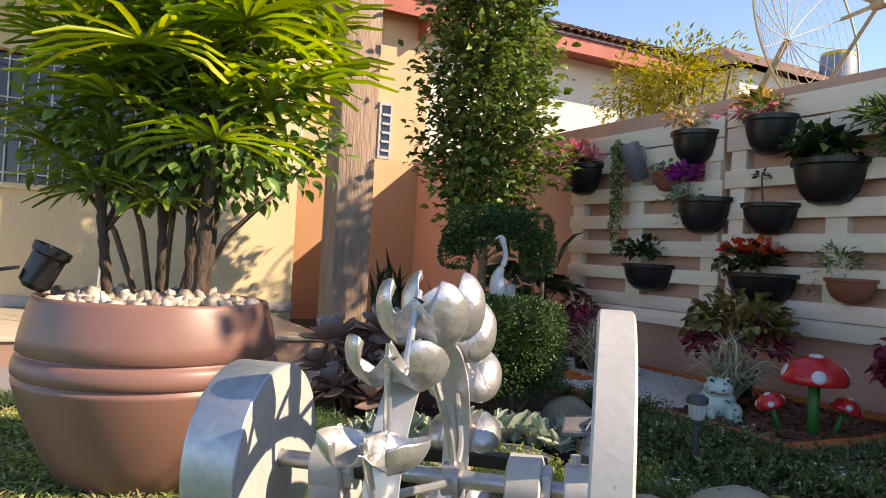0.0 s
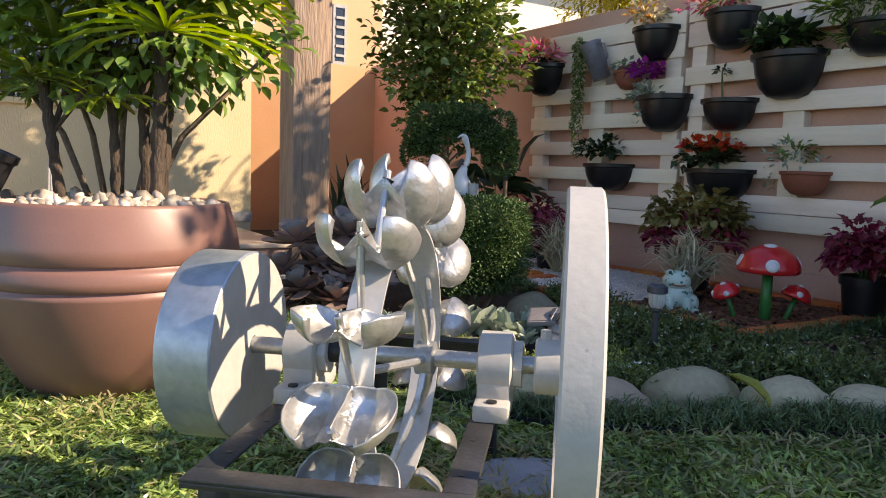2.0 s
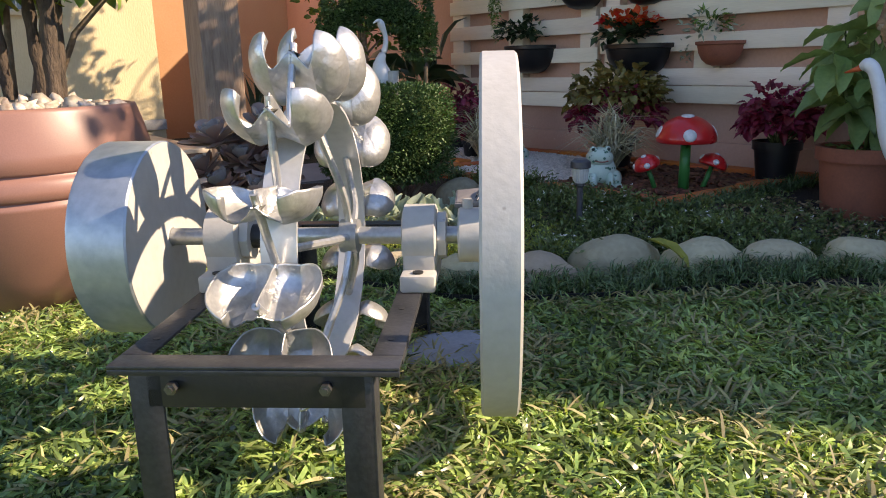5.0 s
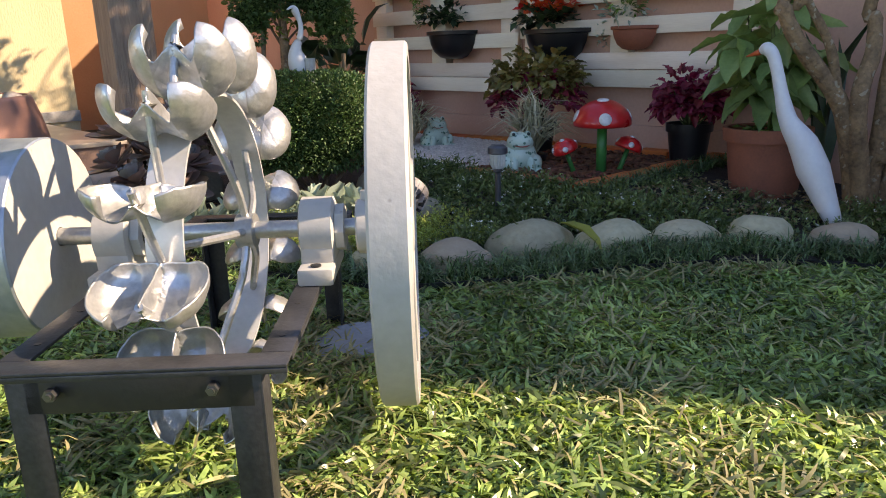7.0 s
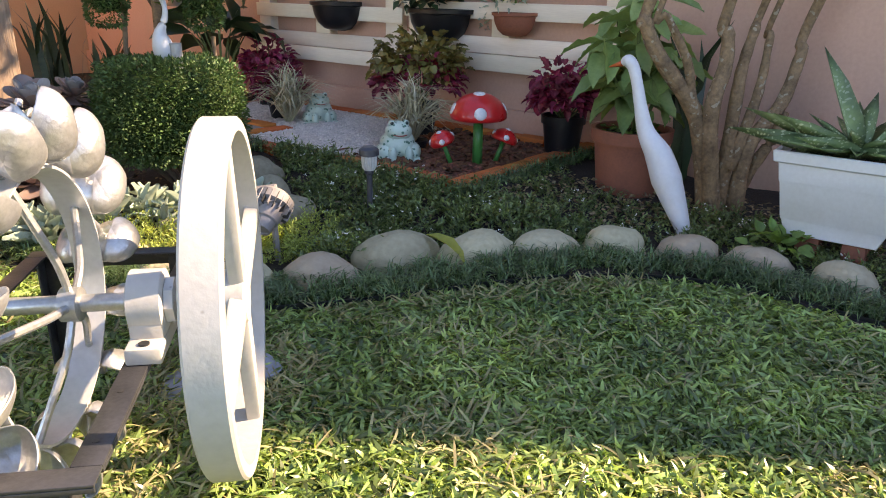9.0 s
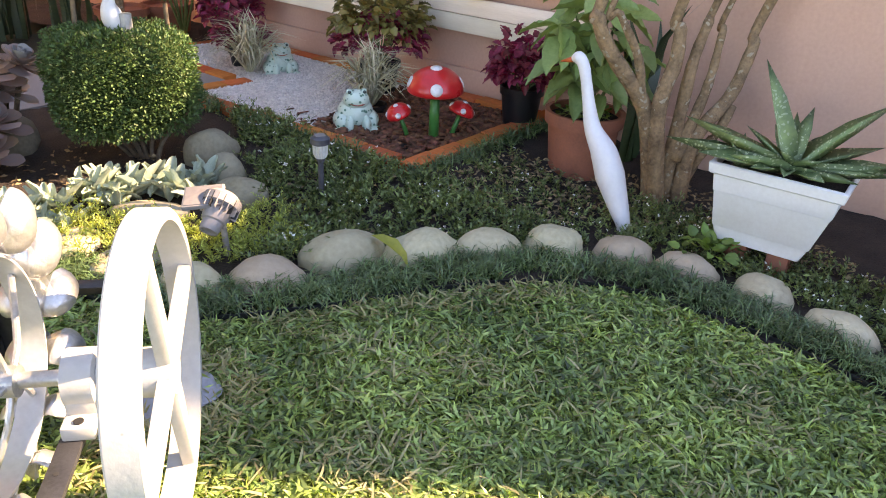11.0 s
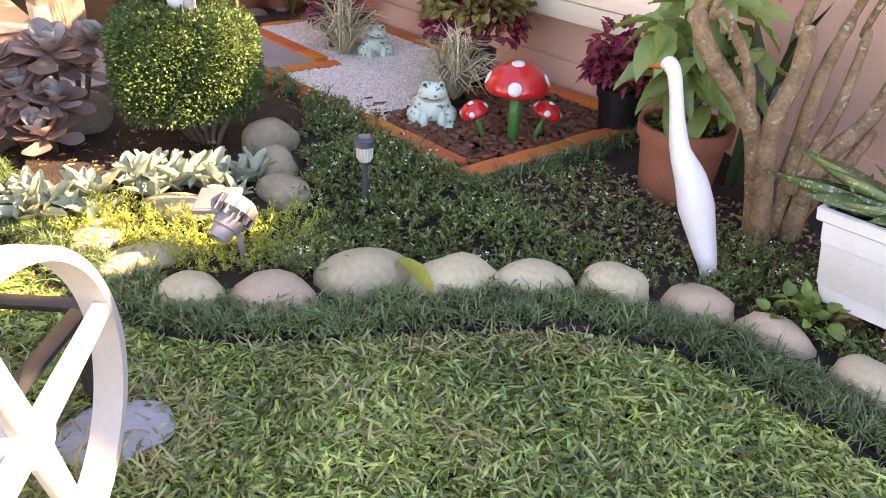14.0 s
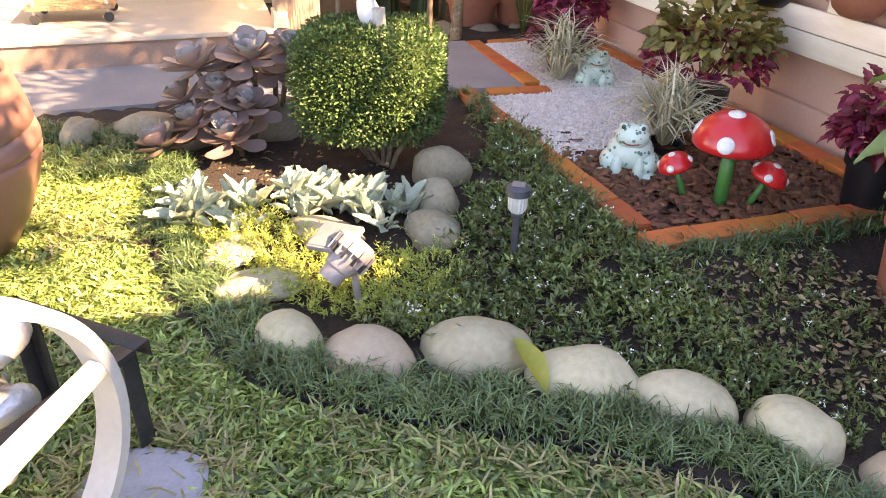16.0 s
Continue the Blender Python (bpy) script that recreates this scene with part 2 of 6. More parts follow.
M["stone_pink"] = mat("stone_pink", (0.45, 0.345, 0.24), (0.35, 0.26, 0.175), 0.7, scale=5, fine=60, bump=0.3, depth=0.005)
M["rock_grey"] = mat("rock_grey", (0.29, 0.245, 0.17), (0.18, 0.15, 0.1), 0.8, scale=6, fine=50, bump=0.4, depth=0.008, vary="object", vamt=0.2)
M["gravel"] = mat("gravel", (0.78, 0.72, 0.66), (0.62, 0.55, 0.49), 0.65, scale=20, fine=90, bump=0.2, depth=0.003, vary="island", vamt=0.18)
M["pebble"] = mat("pebble", (0.26, 0.18, 0.13), (0.64, 0.57, 0.48), 0.6, scale=12, fine=60, bump=0.2, depth=0.003, vary="island", vamt=0.45)
M["bark_chip"] = mat("bark_chip", (0.25, 0.09, 0.042), (0.1, 0.04, 0.022), 0.85, scale=25, fine=90, bump=0.5, depth=0.005, vary="island", vamt=0.45)
M["litter"] = mat("litter", (0.33, 0.24, 0.12), (0.13, 0.085, 0.045), 0.8, scale=20, bump=0.2, vary="island", vamt=0.5)
M["red_cap"] = mat("red_cap", (0.72, 0.022, 0.024), (0.6, 0.016, 0.018), 0.3, scale=6, fine=60, bump=0.08, depth=0.003, coat=0.3)
M["white_dot"] = mat("white_dot", (0.8, 0.78, 0.76), None, 0.5, scale=20, bump=0.05)
M["green_stalk"] = mat("green_stalk", (0.02, 0.21, 0.045), (0.015, 0.16, 0.035), 0.4, scale=10, bump=0.1)
M["frog"] = mat("frog_glaze", (0.56, 0.70, 0.60), (0.46, 0.63, 0.52), 0.3, scale=3, bump=0.08, depth=0.003, spots=((0.06, 0.2, 0.14), 9.0, 0.24), coat=0.2, blotch=0.05)
M["frog_dark"] = mat("frog_dark", (0.03, 0.07, 0.06), None, 0.3, scale=12, bump=0)
M["frog_mouth"] = mat("frog_mouth", (0.4, 0.1, 0.07), None, 0.4, scale=12, bump=0)
M["heron"] = mat("heron_white", (0.70, 0.70, 0.70), (0.62, 0.62, 0.62), 0.5, scale=10, fine=60, bump=0.15, depth=0.004)
M["beak"] = mat("beak", (0.7, 0.12, 0.03), None, 0.45, scale=20, bump=0.05)
M["planter_white"] = mat("planter_white", (0.74, 0.75, 0.74), (0.66, 0.66, 0.64), 0.45, scale=5, fine=60, bump=0.06)
M["lamp_cap"] = mat("lamp_cap", (0.06, 0.065, 0.08), (0.1, 0.1, 0.11), 0.35, metal=0.3, scale=20, bump=0.05)
M["lamp_lens"] = mat("lamp_lens", (0.62, 0.62, 0.58), (0.5, 0.5, 0.46), 0.2, scale=30, bump=0.1)
M["spot_grey"] = mat("spot_grey", (0.31, 0.28, 0.262), (0.23, 0.205, 0.195), 0.5, scale=12, fine=60, bump=0.1)
M["solar"] = mat("solar_cell", (0.16, 0.145, 0.145), (0.22, 0.2, 0.19), 0.45, scale=15, bump=0.03)
M["can"] = mat("can", (0.28, 0.29, 0.33), (0.2, 0.2, 0.23), 0.45, metal=0.5, scale=12, bump=0.1)
M["dish"] = mat("dish_mesh", (0.5, 0.43, 0.27), None, 0.6, metal=0.3, scale=12, bump=0)
M["edge_strip"] = mat("edge_strip", (0.012, 0.012, 0.014), None, 0.4, scale=12, bump=0.05)
M["yellow_leaf"] = mat("yellow_leaf", (0.36, 0.33, 0.05), (0.24, 0.25, 0.04), 0.5, scale=12, bump=0.1, trans=0.2)
M["tank_blue"] = mat("tank_blue", (0.25, 0.3, 0.36), None, 0.5, scale=5, bump=0)
M["tank_yellow"] = mat("tank_yellow", (0.7, 0.5, 0.05), None, 0.5, scale=5, bump=0)

# ---- mesh helpers ----
HOUSE = pose(0, 0, 0, 0, 0, 30)
MACHINE = pose(0.036, 1.337, 0, 0, 0, -10.5)
I4 = Matrix.Identity(4)


def house(r, k, z=0.0):
    return HOUSE @ Vector((r, k, z))


def mesh_ob(name, bm, material, smooth=False):
    me = bpy.data.meshes.new(name)
    bm.to_mesh(me)
    bm.free()
    for p in me.polygons:
        p.use_smooth = True
    if not smooth:
        me.set_sharp_from_angle(angle=radians(34))
    me.materials.append(material)
    return new(name, me)


def part(name, bm, material, parent, label="", smooth=False):
    ob = mesh_ob(name, bm, material, smooth)
    ob.parent = parent
    if label:
        ob["label"] = label
    return ob


def thing(name, m, label, category, group="", kind=""):
    e = new(name)
    e.empty_display_size = 0.1
    e.matrix_world = m
    return tagged(e, label, category, group, kind)


def solo(name, bm, material, m, label, category, group="", kind="", smooth=False):
    ob = mesh_ob(name, bm, material, smooth)
    ob.matrix_world = m
    return tagged(ob, label, category, group, kind)


def box(bm, lo, hi, bev=0.0, m=I4):
    lo, hi = Vector(lo), Vector(hi)
    res = bmesh.ops.create_cube(bm, size=1.0)
    vs = res["verts"]
    bmesh.ops.transform(bm, matrix=m @ Matrix.LocRotScale((lo + hi) / 2, None, hi - lo), verts=vs)
    if bev:
        es = list({e for v in vs for e in v.link_edges})
        bmesh.ops.bevel(bm, geom=es, offset=bev, segments=2, affect="EDGES", profile=0.5)
    return bm


def B(lo, hi, bev=0.0, m=I4):
    return box(bmesh.new(), lo, hi, bev, m)


def lathe(bm, prof, n=32, m=I4, cap=True):
    """Turn (radius, z) pairs round z."""
    rings = []
    for r, z in prof:
        if r < 1e-5:
            rings.append([bm.verts.new(m @ Vector((0, 0, z)))])
        else:
            rings.append([bm.verts.new(m @ Vector((r * math.cos(2 * math.pi * i / n), r * math.sin(2 * math.pi * i / n), z))) for i in range(n)])
    for a, b in zip(rings, rings[1:]):
        for i in range(n):
            j = (i + 1) % n
            if len(a) == 1 and len(b) > 1:
                bm.faces.new((a[0], b[i], b[j]))
            elif len(b) == 1 and len(a) > 1:
                bm.faces.new((a[i], b[0], a[j]))
            elif len(a) > 1:
                bm.faces.new((a[i], b[i], b[j], a[j]))
    if cap:
        for ring in (rings[0], rings[-1]):
            if len(ring) > 2:
                bm.faces.new(ring)
    bmesh.ops.recalc_face_normals(bm, faces=bm.faces)
    return bm


def LT(prof, n=32, m=I4, cap=True):
    return lathe(bmesh.new(), prof, n, m, cap)


def tube(bm, pts, radii, n=8, cap=True):
    """A tapered tube through points."""
    pts = [Vector(p) for p in pts]
    if not isinstance(radii, (list, tuple)):
        radii = [radii] * len(pts)
    rings = []
    ref = Vector((0.31, 0.17, 0.93))
    for i, p in enumerate(pts):
        d = (pts[min(i + 1, len(pts) - 1)] - pts[max(i - 1, 0)]).normalized()
        if abs(d.dot(ref)) > 0.95:
            ref = Vector((0.9, 0.1, 0.2))
        x = d.cross(ref).normalized()
        y = d.cross(x)
        rings.append([bm.verts.new(p + radii[i] * (math.cos(2 * math.pi * j / n) * x + math.sin(2 * math.pi * j / n) * y)) for j in range(n)])
    for a, b in zip(rings, rings[1:]):
        for j in range(n):
            bm.faces.new((a[j], a[(j + 1) % n], b[(j + 1) % n], b[j]))
    if cap:
        bm.faces.new(rings[0])
        bm.faces.new(list(reversed(rings[-1])))
    bmesh.ops.recalc_face_normals(bm, faces=bm.faces)
    return bm


def TB(pts, radii, n=8):
    return tube(bmesh.new(), pts, radii, n)


def smooth_line(pts, n=8):
    """Catmull-Rom through points."""
    P = [Vector(p) for p in pts]
    P = [2 * P[0] - P[1]] + P + [2 * P[-1] - P[-2]]
    out = []
    for i in range(1, len(P) - 2):
        a, b, c, d = P[i - 1:i + 3]
        for j in range(n):
            t = j / n
            out.append(0.5 * (2 * b + (c - a) * t + (2 * a - 5 * b + 4 * c - d) * t * t + (3 * b - a - 3 * c + d) * t ** 3))
    out.append(P[-2])
    return out


def lump(bm, size, seed, rough=0.18, sub=3, m=I4, flat=None):
    """A rounded stone."""
    vs = bmesh.ops.create_icosphere(bm, subdivisions=sub, radius=1)["verts"]
    o = Vector((seed * 3.7, seed * 1.3, seed * 2.1))
    for v in vs:
        k = 1 + rough * noise.noise(v.co * 1.3 + o) + rough * 0.35 * noise.noise(v.co * 3.1 + o)
        co = v.co * k
        if flat is not None and co.z < flat:
            co.z = flat + (co.z - flat) * 0.2
        v.co = m @ Vector((co.x * size[0], co.y * size[1], co.z * size[2]))
    return bm


RNG = np.random.default_rng(7)


def unit(v):
    return v / np.maximum(np.linalg.norm(v, axis=-1, keepdims=True), 1e-9)


def scatter_mesh(name, tv, tf, P, R, S):
    """Many copies of a small template in one mesh. P (n,3), R (n,3,3) columns are axes, S (n,3) scales."""
    n, k = len(P), len(tv)
    V = np.einsum("nij,nkj->nki", R, tv[None] * S[:, None, :]) + P[:, None, :]
    me = bpy.data.meshes.new(name)
    me.vertices.add(n * k)
    me.vertices.foreach_set("co", V.reshape(-1).astype(np.float32))
    counts = np.array([len(f) for f in tf])
    flat = np.concatenate([np.array(f) for f in tf])
    loops = (flat[None] + (np.arange(n) * k)[:, None]).reshape(-1)
    tot = np.tile(counts, n)
    me.loops.add(len(loops))
    me.loops.foreach_set("vertex_index", loops.astype(np.int32))
    me.polygons.add(len(tot))
    me.polygons.foreach_set("loop_start", np.concatenate([[0], np.cumsum(tot)[:-1]]).astype(np.int32))
    me.polygons.foreach_set("loop_total", tot.astype(np.int32))
    me.update(calc_edges=True)
    me.validate()
    return me


def frames(d, up=None, roll=None):
    """Axes with y along d, z nearest to up."""
    d = unit(d)
    if up is None:
        up = np.tile([0.0, 0.0, 1.0], (len(d), 1))
    x = np.cross(d, up)
    bad = np.linalg.norm(x, axis=1) < 1e-3
    x[bad] = [1, 0, 0]
    x = unit(x)
    z = np.cross(x, d)
    if roll is not None:
        c, s = np.cos(roll)[:, None], np.sin(roll)[:, None]
        x, z = c * x + s * z, -s * x + c * z
    return np.stack([x, d, z], axis=2)


# leaf templates: unit length along y, unit width along x
LEAF = (np.array([[0, 0, 0], [-0.5, 0.42, 0.08], [0, 0.5, -0.05], [0.5, 0.42, 0.08], [0, 1, -0.12]], float),
        [(0, 2, 1), (0, 3, 2), (1, 2, 4), (2, 3, 4)])
BIGLEAF = (np.array([[0, 0, 0], [-0.34, 0.2, 0.1], [0, 0.22, 0.02], [0.34, 0.2, 0.1], [-0.5, 0.5, 0.13], [0, 0.52, 0.03], [0.5, 0.5, 0.13],
                     [-0.3, 0.8, 0.02], [0, 0.82, -0.06], [0.3, 0.8, 0.02], [0, 1, -0.22]], float),
           [(0, 2, 1), (0, 3, 2), (1, 2, 5, 4), (2, 3, 6, 5), (4, 5, 8, 7), (5, 6, 9, 8), (7, 8, 10), (8, 9, 10)])


def leaf_grid(fold=0.12, droop=0.25, wave=0.03, waves=5, tip=1.0):
    """An ovate leaf, folded along its rib, drooping, with a wavy edge."""
    rows, cols = 9, (-1, -0.5, 0, 0.5, 1)
    V, F = [], []
    for i in range(rows):
        t = i / (rows - 1)
        w = 0.03 + 0.47 * math.sin(math.pi * (0.02 + t ** 0.8 * tip)) ** 0.7 if t < 1 or tip < 1 else 0.01
        for c in cols:
            V.append((c * w, t, fold * abs(c) * w * 2 - droop * t * t + wave * c * c * math.sin(waves * 2 * math.pi * t + c)))
    for i in range(rows - 1):
        for j in range(4):
            a = i * 5 + j
            F.append((a, a + 1, a + 6, a + 5))
    return np.array(V, float), F


ROUND = leaf_grid()
FRILL = leaf_grid(0.2, 0.3, 0.06, 4)
WOOLLY = leaf_grid(0.18, 0.05, 0.02, 3, 0.94)
BLADE = (np.array([[-0.5, 0, 0], [0.5, 0, 0], [-0.48, 0.4, 0.07], [0.48, 0.4, 0.07], [-0.36, 0.75, 0.06], [0.36, 0.75, 0.06], [0, 1, -0.06]], float),
         [(0, 1, 3, 2), (2, 3, 5, 4), (4, 5, 6)])
BENT = (np.array([[-0.35, 0, 0], [0.35, 0, 0], [-0.5, 0.3, 0.1], [0.5, 0.3, 0.1], [-0.46, 0.65, 0.06], [0.46, 0.65, 0.06], [0.04, 1, -0.16]], float), BLADE[1])
ARC = (np.array([[-0.5, 0, 0], [0.5, 0, 0], [-0.5, 0.35, 0.26], [0.5, 0.35, 0.26], [-0.4, 0.72, 0.24], [0.4, 0.72, 0.24], [0, 0.98, -0.12]], float),
       [(0, 1, 3, 2), (2, 3, 5, 4), (4, 5, 6)])
def spoon_leaf():
    """A fleshy spoon-shaped leaf, cupped above and rounded below."""
    rows = ((0, 0.15), (0.25, 0.2), (0.48, 0.36), (0.68, 0.49), (0.84, 0.46), (0.95, 0.26), (1.0, 0.03))
    V, F = [], []
    for t, w in rows:
        for sgn in (1, -1):
            for c in (-1, -0.5, 0, 0.5, 1):
                V.append((c * w, t, 0.16 * c * c * w + 0.16 * t ** 3 - (0 if sgn > 0 else 0.11 * (1 - c * c) * (1 - 0.8 * t * t))))
    for i in range(len(rows) - 1):
        for c in range(4):
            a = i * 10 + c
            F.append((a, a + 1, a + 11, a + 10))
            F.append((a + 6, a + 5, a + 15, a + 16))
    return np.array(V, float), F


SUCC = spoon_leaf()
PEBBLE = (np.array([[0.5, 0, 0], [-0.5, 0, 0], [0, 0.5, 0], [0, -0.5, 0], [0, 0, 0.5], [0, 0, -0.5],
                    [0.36, 0.36, 0.1], [-0.36, 0.36, -0.1], [-0.36, -0.36, 0.1], [0.36, -0.36, -0.1]], float),
          [(4, 0, 6), (4, 6, 2), (4, 2, 7), (4, 7, 1), (4, 1, 8), (4, 8, 3), (4, 3, 9), (4, 9, 0),
           (5, 6, 0), (5, 2, 6), (5, 7, 2), (5, 1, 7), (5, 8, 1), (5, 3, 8), (5, 9, 3), (5, 0, 9)])
CHIP = (np.array([[-0.5, -0.4, 0], [0.45, -0.5, 0.1], [0.5, 0.35, 0], [-0.35, 0.5, 0.15], [-0.45, -0.35, 0.5], [0.4, -0.42, 0.6], [0.42, 0.3, 0.45], [-0.3, 0.42, 0.6]], float),
        [(4, 5, 6, 7), (0, 1, 5, 4), (1, 2, 6, 5), (2, 3, 7, 6), (3, 0, 4, 7)])


def spread(tmpl, P, D, length, width, thick=None, up=None, roll=0.6, name="leaves"):
    n = len(P)
    length = np.broadcast_to(length, n) if np.ndim(length) == 0 else length
    width = np.broadcast_to(width, n) if np.ndim(width) == 0 else width
    S = np.stack([width, length, length if thick is None else np.broadcast_to(thick, n)], axis=1)
    R = frames(D, up, RNG.normal(0, roll, n))
    return scatter_mesh(name, tmpl[0], tmpl[1], P, R, S)


def leaves(name, me, material, parent=None, label="", smooth=True):
    me.materials.append(material)
    if smooth:
        me.polygons.foreach_set("use_smooth", np.ones(len(me.polygons), bool))
    ob = new(name, me)
    if parent:
        ob.parent = parent
    if label:
        ob["label"] = label
    return ob


def rand_dirs(n, zmin=-0.3):
    v = RNG.normal(size=(n, 3))
    v = unit(v)
    v[:, 2] = np.where(v[:, 2] < zmin, -v[:, 2] * 0.5, v[:, 2])
    return unit(v)


def inside(poly, x, y):
    """Which points lie in a polygon."""
    res = np.zeros(len(x), bool)
    n = len(poly)
    for i in range(n):
        x1, y1 = poly[i]
        x2, y2 = poly[(i + 1) % n]
        cross = ((y1 > y) != (y2 > y)) & (x < (x2 - x1) * (y - y1) / (y2 - y1 + 1e-12) + x1)
        res ^= cross
    return res


def fill_poly(poly, density):
    a = np.array(poly)
    lo, hi = a.min(0), a.max(0)
    n = int(density * np.prod(hi - lo))
    p = RNG.uniform(lo, hi, (n, 2))
    return p[inside(poly, p[:, 0], p[:, 1])]


def sheet(poly, z, bm=None):
    bm = bm or bmesh.new()
    f = bm.faces.new([bm.verts.new((x, y, z)) for x, y in poly])
    if f.normal.z < 0:
        f.normal_flip()
    return bm


def prism(bm, poly, z0, z1):
    lo = [bm.verts.new((x, y, z0)) for x, y in poly]
    hi = [bm.verts.new((x, y, z1)) for x, y in poly]
    n = len(poly)
    bm.faces.new(hi)
    bm.faces.new(list(reversed(lo)))
    for i in range(n):
        bm.faces.new((lo[i], lo[(i + 1) % n], hi[(i + 1) % n], hi[i]))
    bmesh.ops.recalc_face_normals(bm, faces=bm.faces)
    return bm

# ---- structure: ground, beds, walls, house ----
MONDO_OUT = [(-2.3, 3.45), (-1.6, 3.68), (-1.1, 3.72), (-0.72, 3.46), (-0.28, 2.827), (0.11, 2.443), (0.473, 2.185), (0.929, 2.131), (1.412, 2.136),
             (1.824, 2.083), (2.178, 1.897), (2.42, 1.551), (2.574, 1.198), (2.66, 0.75), (2.7, 0.2), (2.7, -0.6)]
MONDO = [Vector((p[0], p[1])) for p in smooth_line([(x, y, 0) for x, y in MONDO_OUT], 6)]


def offset_line(line, d):
    out = []
    for i, p in enumerate(line):
        t = (line[min(i + 1, len(line) - 1)] - line[max(i - 1, 0)]).normalized()
        out.append(p + Vector((-t.y, t.x)) * d)
    return out


MONDO_IN = offset_line(MONDO, 0.2)
ground = solo("ground", sheet([(-150, -150), (150, -150), (150, 150), (-150, 150)], -0.012), M["lawn_soil"], I4, "brown green earth under the lawn", "ground", kind="structure")
LAWN = [(p.x, p.y) for p in MONDO] + [(2.7, -2.5), (-4.5, -2.5), (-4.5, 3.0)]
BED = [(p.x, p.y) for p in MONDO_IN] + [tuple(house(4.5, -2.0)[:2]), tuple(house(4.5, 9.1)[:2]), tuple(house(3.3, 9.1)[:2]), tuple(house(3.3, 4.5)[:2]), tuple(house(0.5, 4.45)[:2])]


def soil_z(x, y):
    """Height of the planting soil: it rises towards the brick-edged bed."""
    r, k = 0.866 * x + 0.5 * y, -0.5 * x + 0.866 * y
    ramp = min(1, max(0, (r - 2.35) / 0.5)) * min(1, max(0, (k - 1.15) / 0.7))
    return 0.07 * ramp * ramp * (3 - 2 * ramp)


bm = bmesh.new()
NX, NY = 90, 110
grid = {}
for i in range(NX + 1):
    for j in range(NY + 1):
        x, y = -2.6 + i * 0.08, -0.8 + j * 0.085
        z = 0.012 + 0.022 * noise.noise(Vector((x * 2.3, y * 2.3, 0))) + 0.012 * noise.noise(Vector((x * 9, y * 9, 3)))
        r, k = 0.866 * x + 0.5 * y, -0.5 * x + 0.866 * y
        top = max(z, 0.002) + soil_z(x, y)
        grid[i, j] = (x, y, min(top, 0.055) if 2.9 < r < 4.5 and 1.95 < k < 5.3 else top)
xs = np.array([grid[i, j][0] for i in range(NX) for j in range(NY)]) + 0.04
ys = np.array([grid[i, j][1] for i in range(NX) for j in range(NY)]) + 0.04
OUT_BED = [(p.x, p.y) for p in MONDO] + BED[len(MONDO):]
keep = inside(OUT_BED, xs, ys)
vv = {}
q = 0
for i in range(NX):
    for j in range(NY):
        if keep[q]:
            ring = []
            for a, b in ((i, j), (i + 1, j), (i + 1, j + 1), (i, j + 1)):
                if (a, b) not in vv:
                    vv[a, b] = bm.verts.new(grid[a, b])
                ring.append(vv[a, b])
            bm.faces.new(ring)
        q += 1
solo("bed_soil", bm, M["soil"], I4, "dark brown planting soil of the garden bed", "soil", kind="structure", smooth=True)

# concrete path along the porch
solo("path", prism(bmesh.new(), [(-6, 4.48), (3.4, 4.48), (3.4, 5.4), (-6, 5.4)], -0.05, 0.022), M["concrete"], HOUSE, "grey concrete path along the porch", "path", kind="structure")
solo("path_wedge", prism(bmesh.new(), [(2.96, 4.1), (3.385, 4.05), (3.385, 5.28), (3.02, 5.28), (2.7, 4.478)], -0.05, 0.09), M["concrete"], HOUSE, "grey concrete corner between brick edgings", "path", kind="structure")

# porch
porch = thing("porch_floor", HOUSE, "raised porch with cream tiles and pinkish rendered front", "porch", kind="structure")
part("riser", B((-6, 5.41, -0.05), (1.96, 7.58, 0.19)), M["porch_face"], porch)
part("tile_slab", B((-6, 5.385, 0.19), (1.975, 7.58, 0.225), 0.006), M["porch"], porch)

# column
col = thing("porch_column", HOUSE, "brown column with vertically combed render", "column", kind="structure")
part("shaft", B((1.98, 5.42, -0.03), (2.30, 5.74, 3.6), 0.012), M["column"], col)
part("plinth", B((1.955, 5.40, 0.226), (2.06, 5.60, 0.34), 0.006), M["porch"], col)

# house front wall with a barred window
hw = thing("wall_house", HOUSE, "cream textured house wall partly sunlit", "wall", kind="structure")
part("wall_low", B((-6, 7.6, -0.05), (1.40, 7.8, 1.36)), M["wall_cream"], hw)
part("wall_right", B((1.40, 7.6, -0.05), (2.30, 7.8, 3.6)), M["wall_cream"], hw)
part("wall_far", B((-6, 7.6, 1.36), (-1.5, 7.8, 3.6)), M["wall_cream"], hw)
part("wall_top", B((-1.5, 7.6, 2.6), (1.40, 7.8, 3.6)), M["wall_cream"], hw)
part("skirting", B((-6, 7.575, 0.226), (2.31, 7.602, 0.33), 0.004), M["window_frame"], hw)
part("wall_return", B((2.10, 7.8, -0.05), (2.30, 9.15, 3.6)), M["wall_orange"], hw)
win = thing("window_1", HOUSE, "dark house window behind pale iron bars", "window", kind="structure")
part("pane", B((-1.5, 7.72, 1.36), (1.40, 7.74, 2.6)), M["glass_dark"], win)
part("sill", B((-1.6, 7.54, 1.32), (1.44, 7.60, 1.372), 0.006), M["wall_cream"], win)
for i in range(24):
    x = -1.42 + i * 0.12
    part("bar", TB([(x, 7.56, 1.38), (x, 7.56, 2.6)], 0.007, 6), M["grille"], win)
for z in (1.46, 1.8, 2.15, 2.5):
    part("rail", TB([(-1.48, 7.56, z), (1.38, 7.56, z)], 0.006, 6), M["grille"], win)
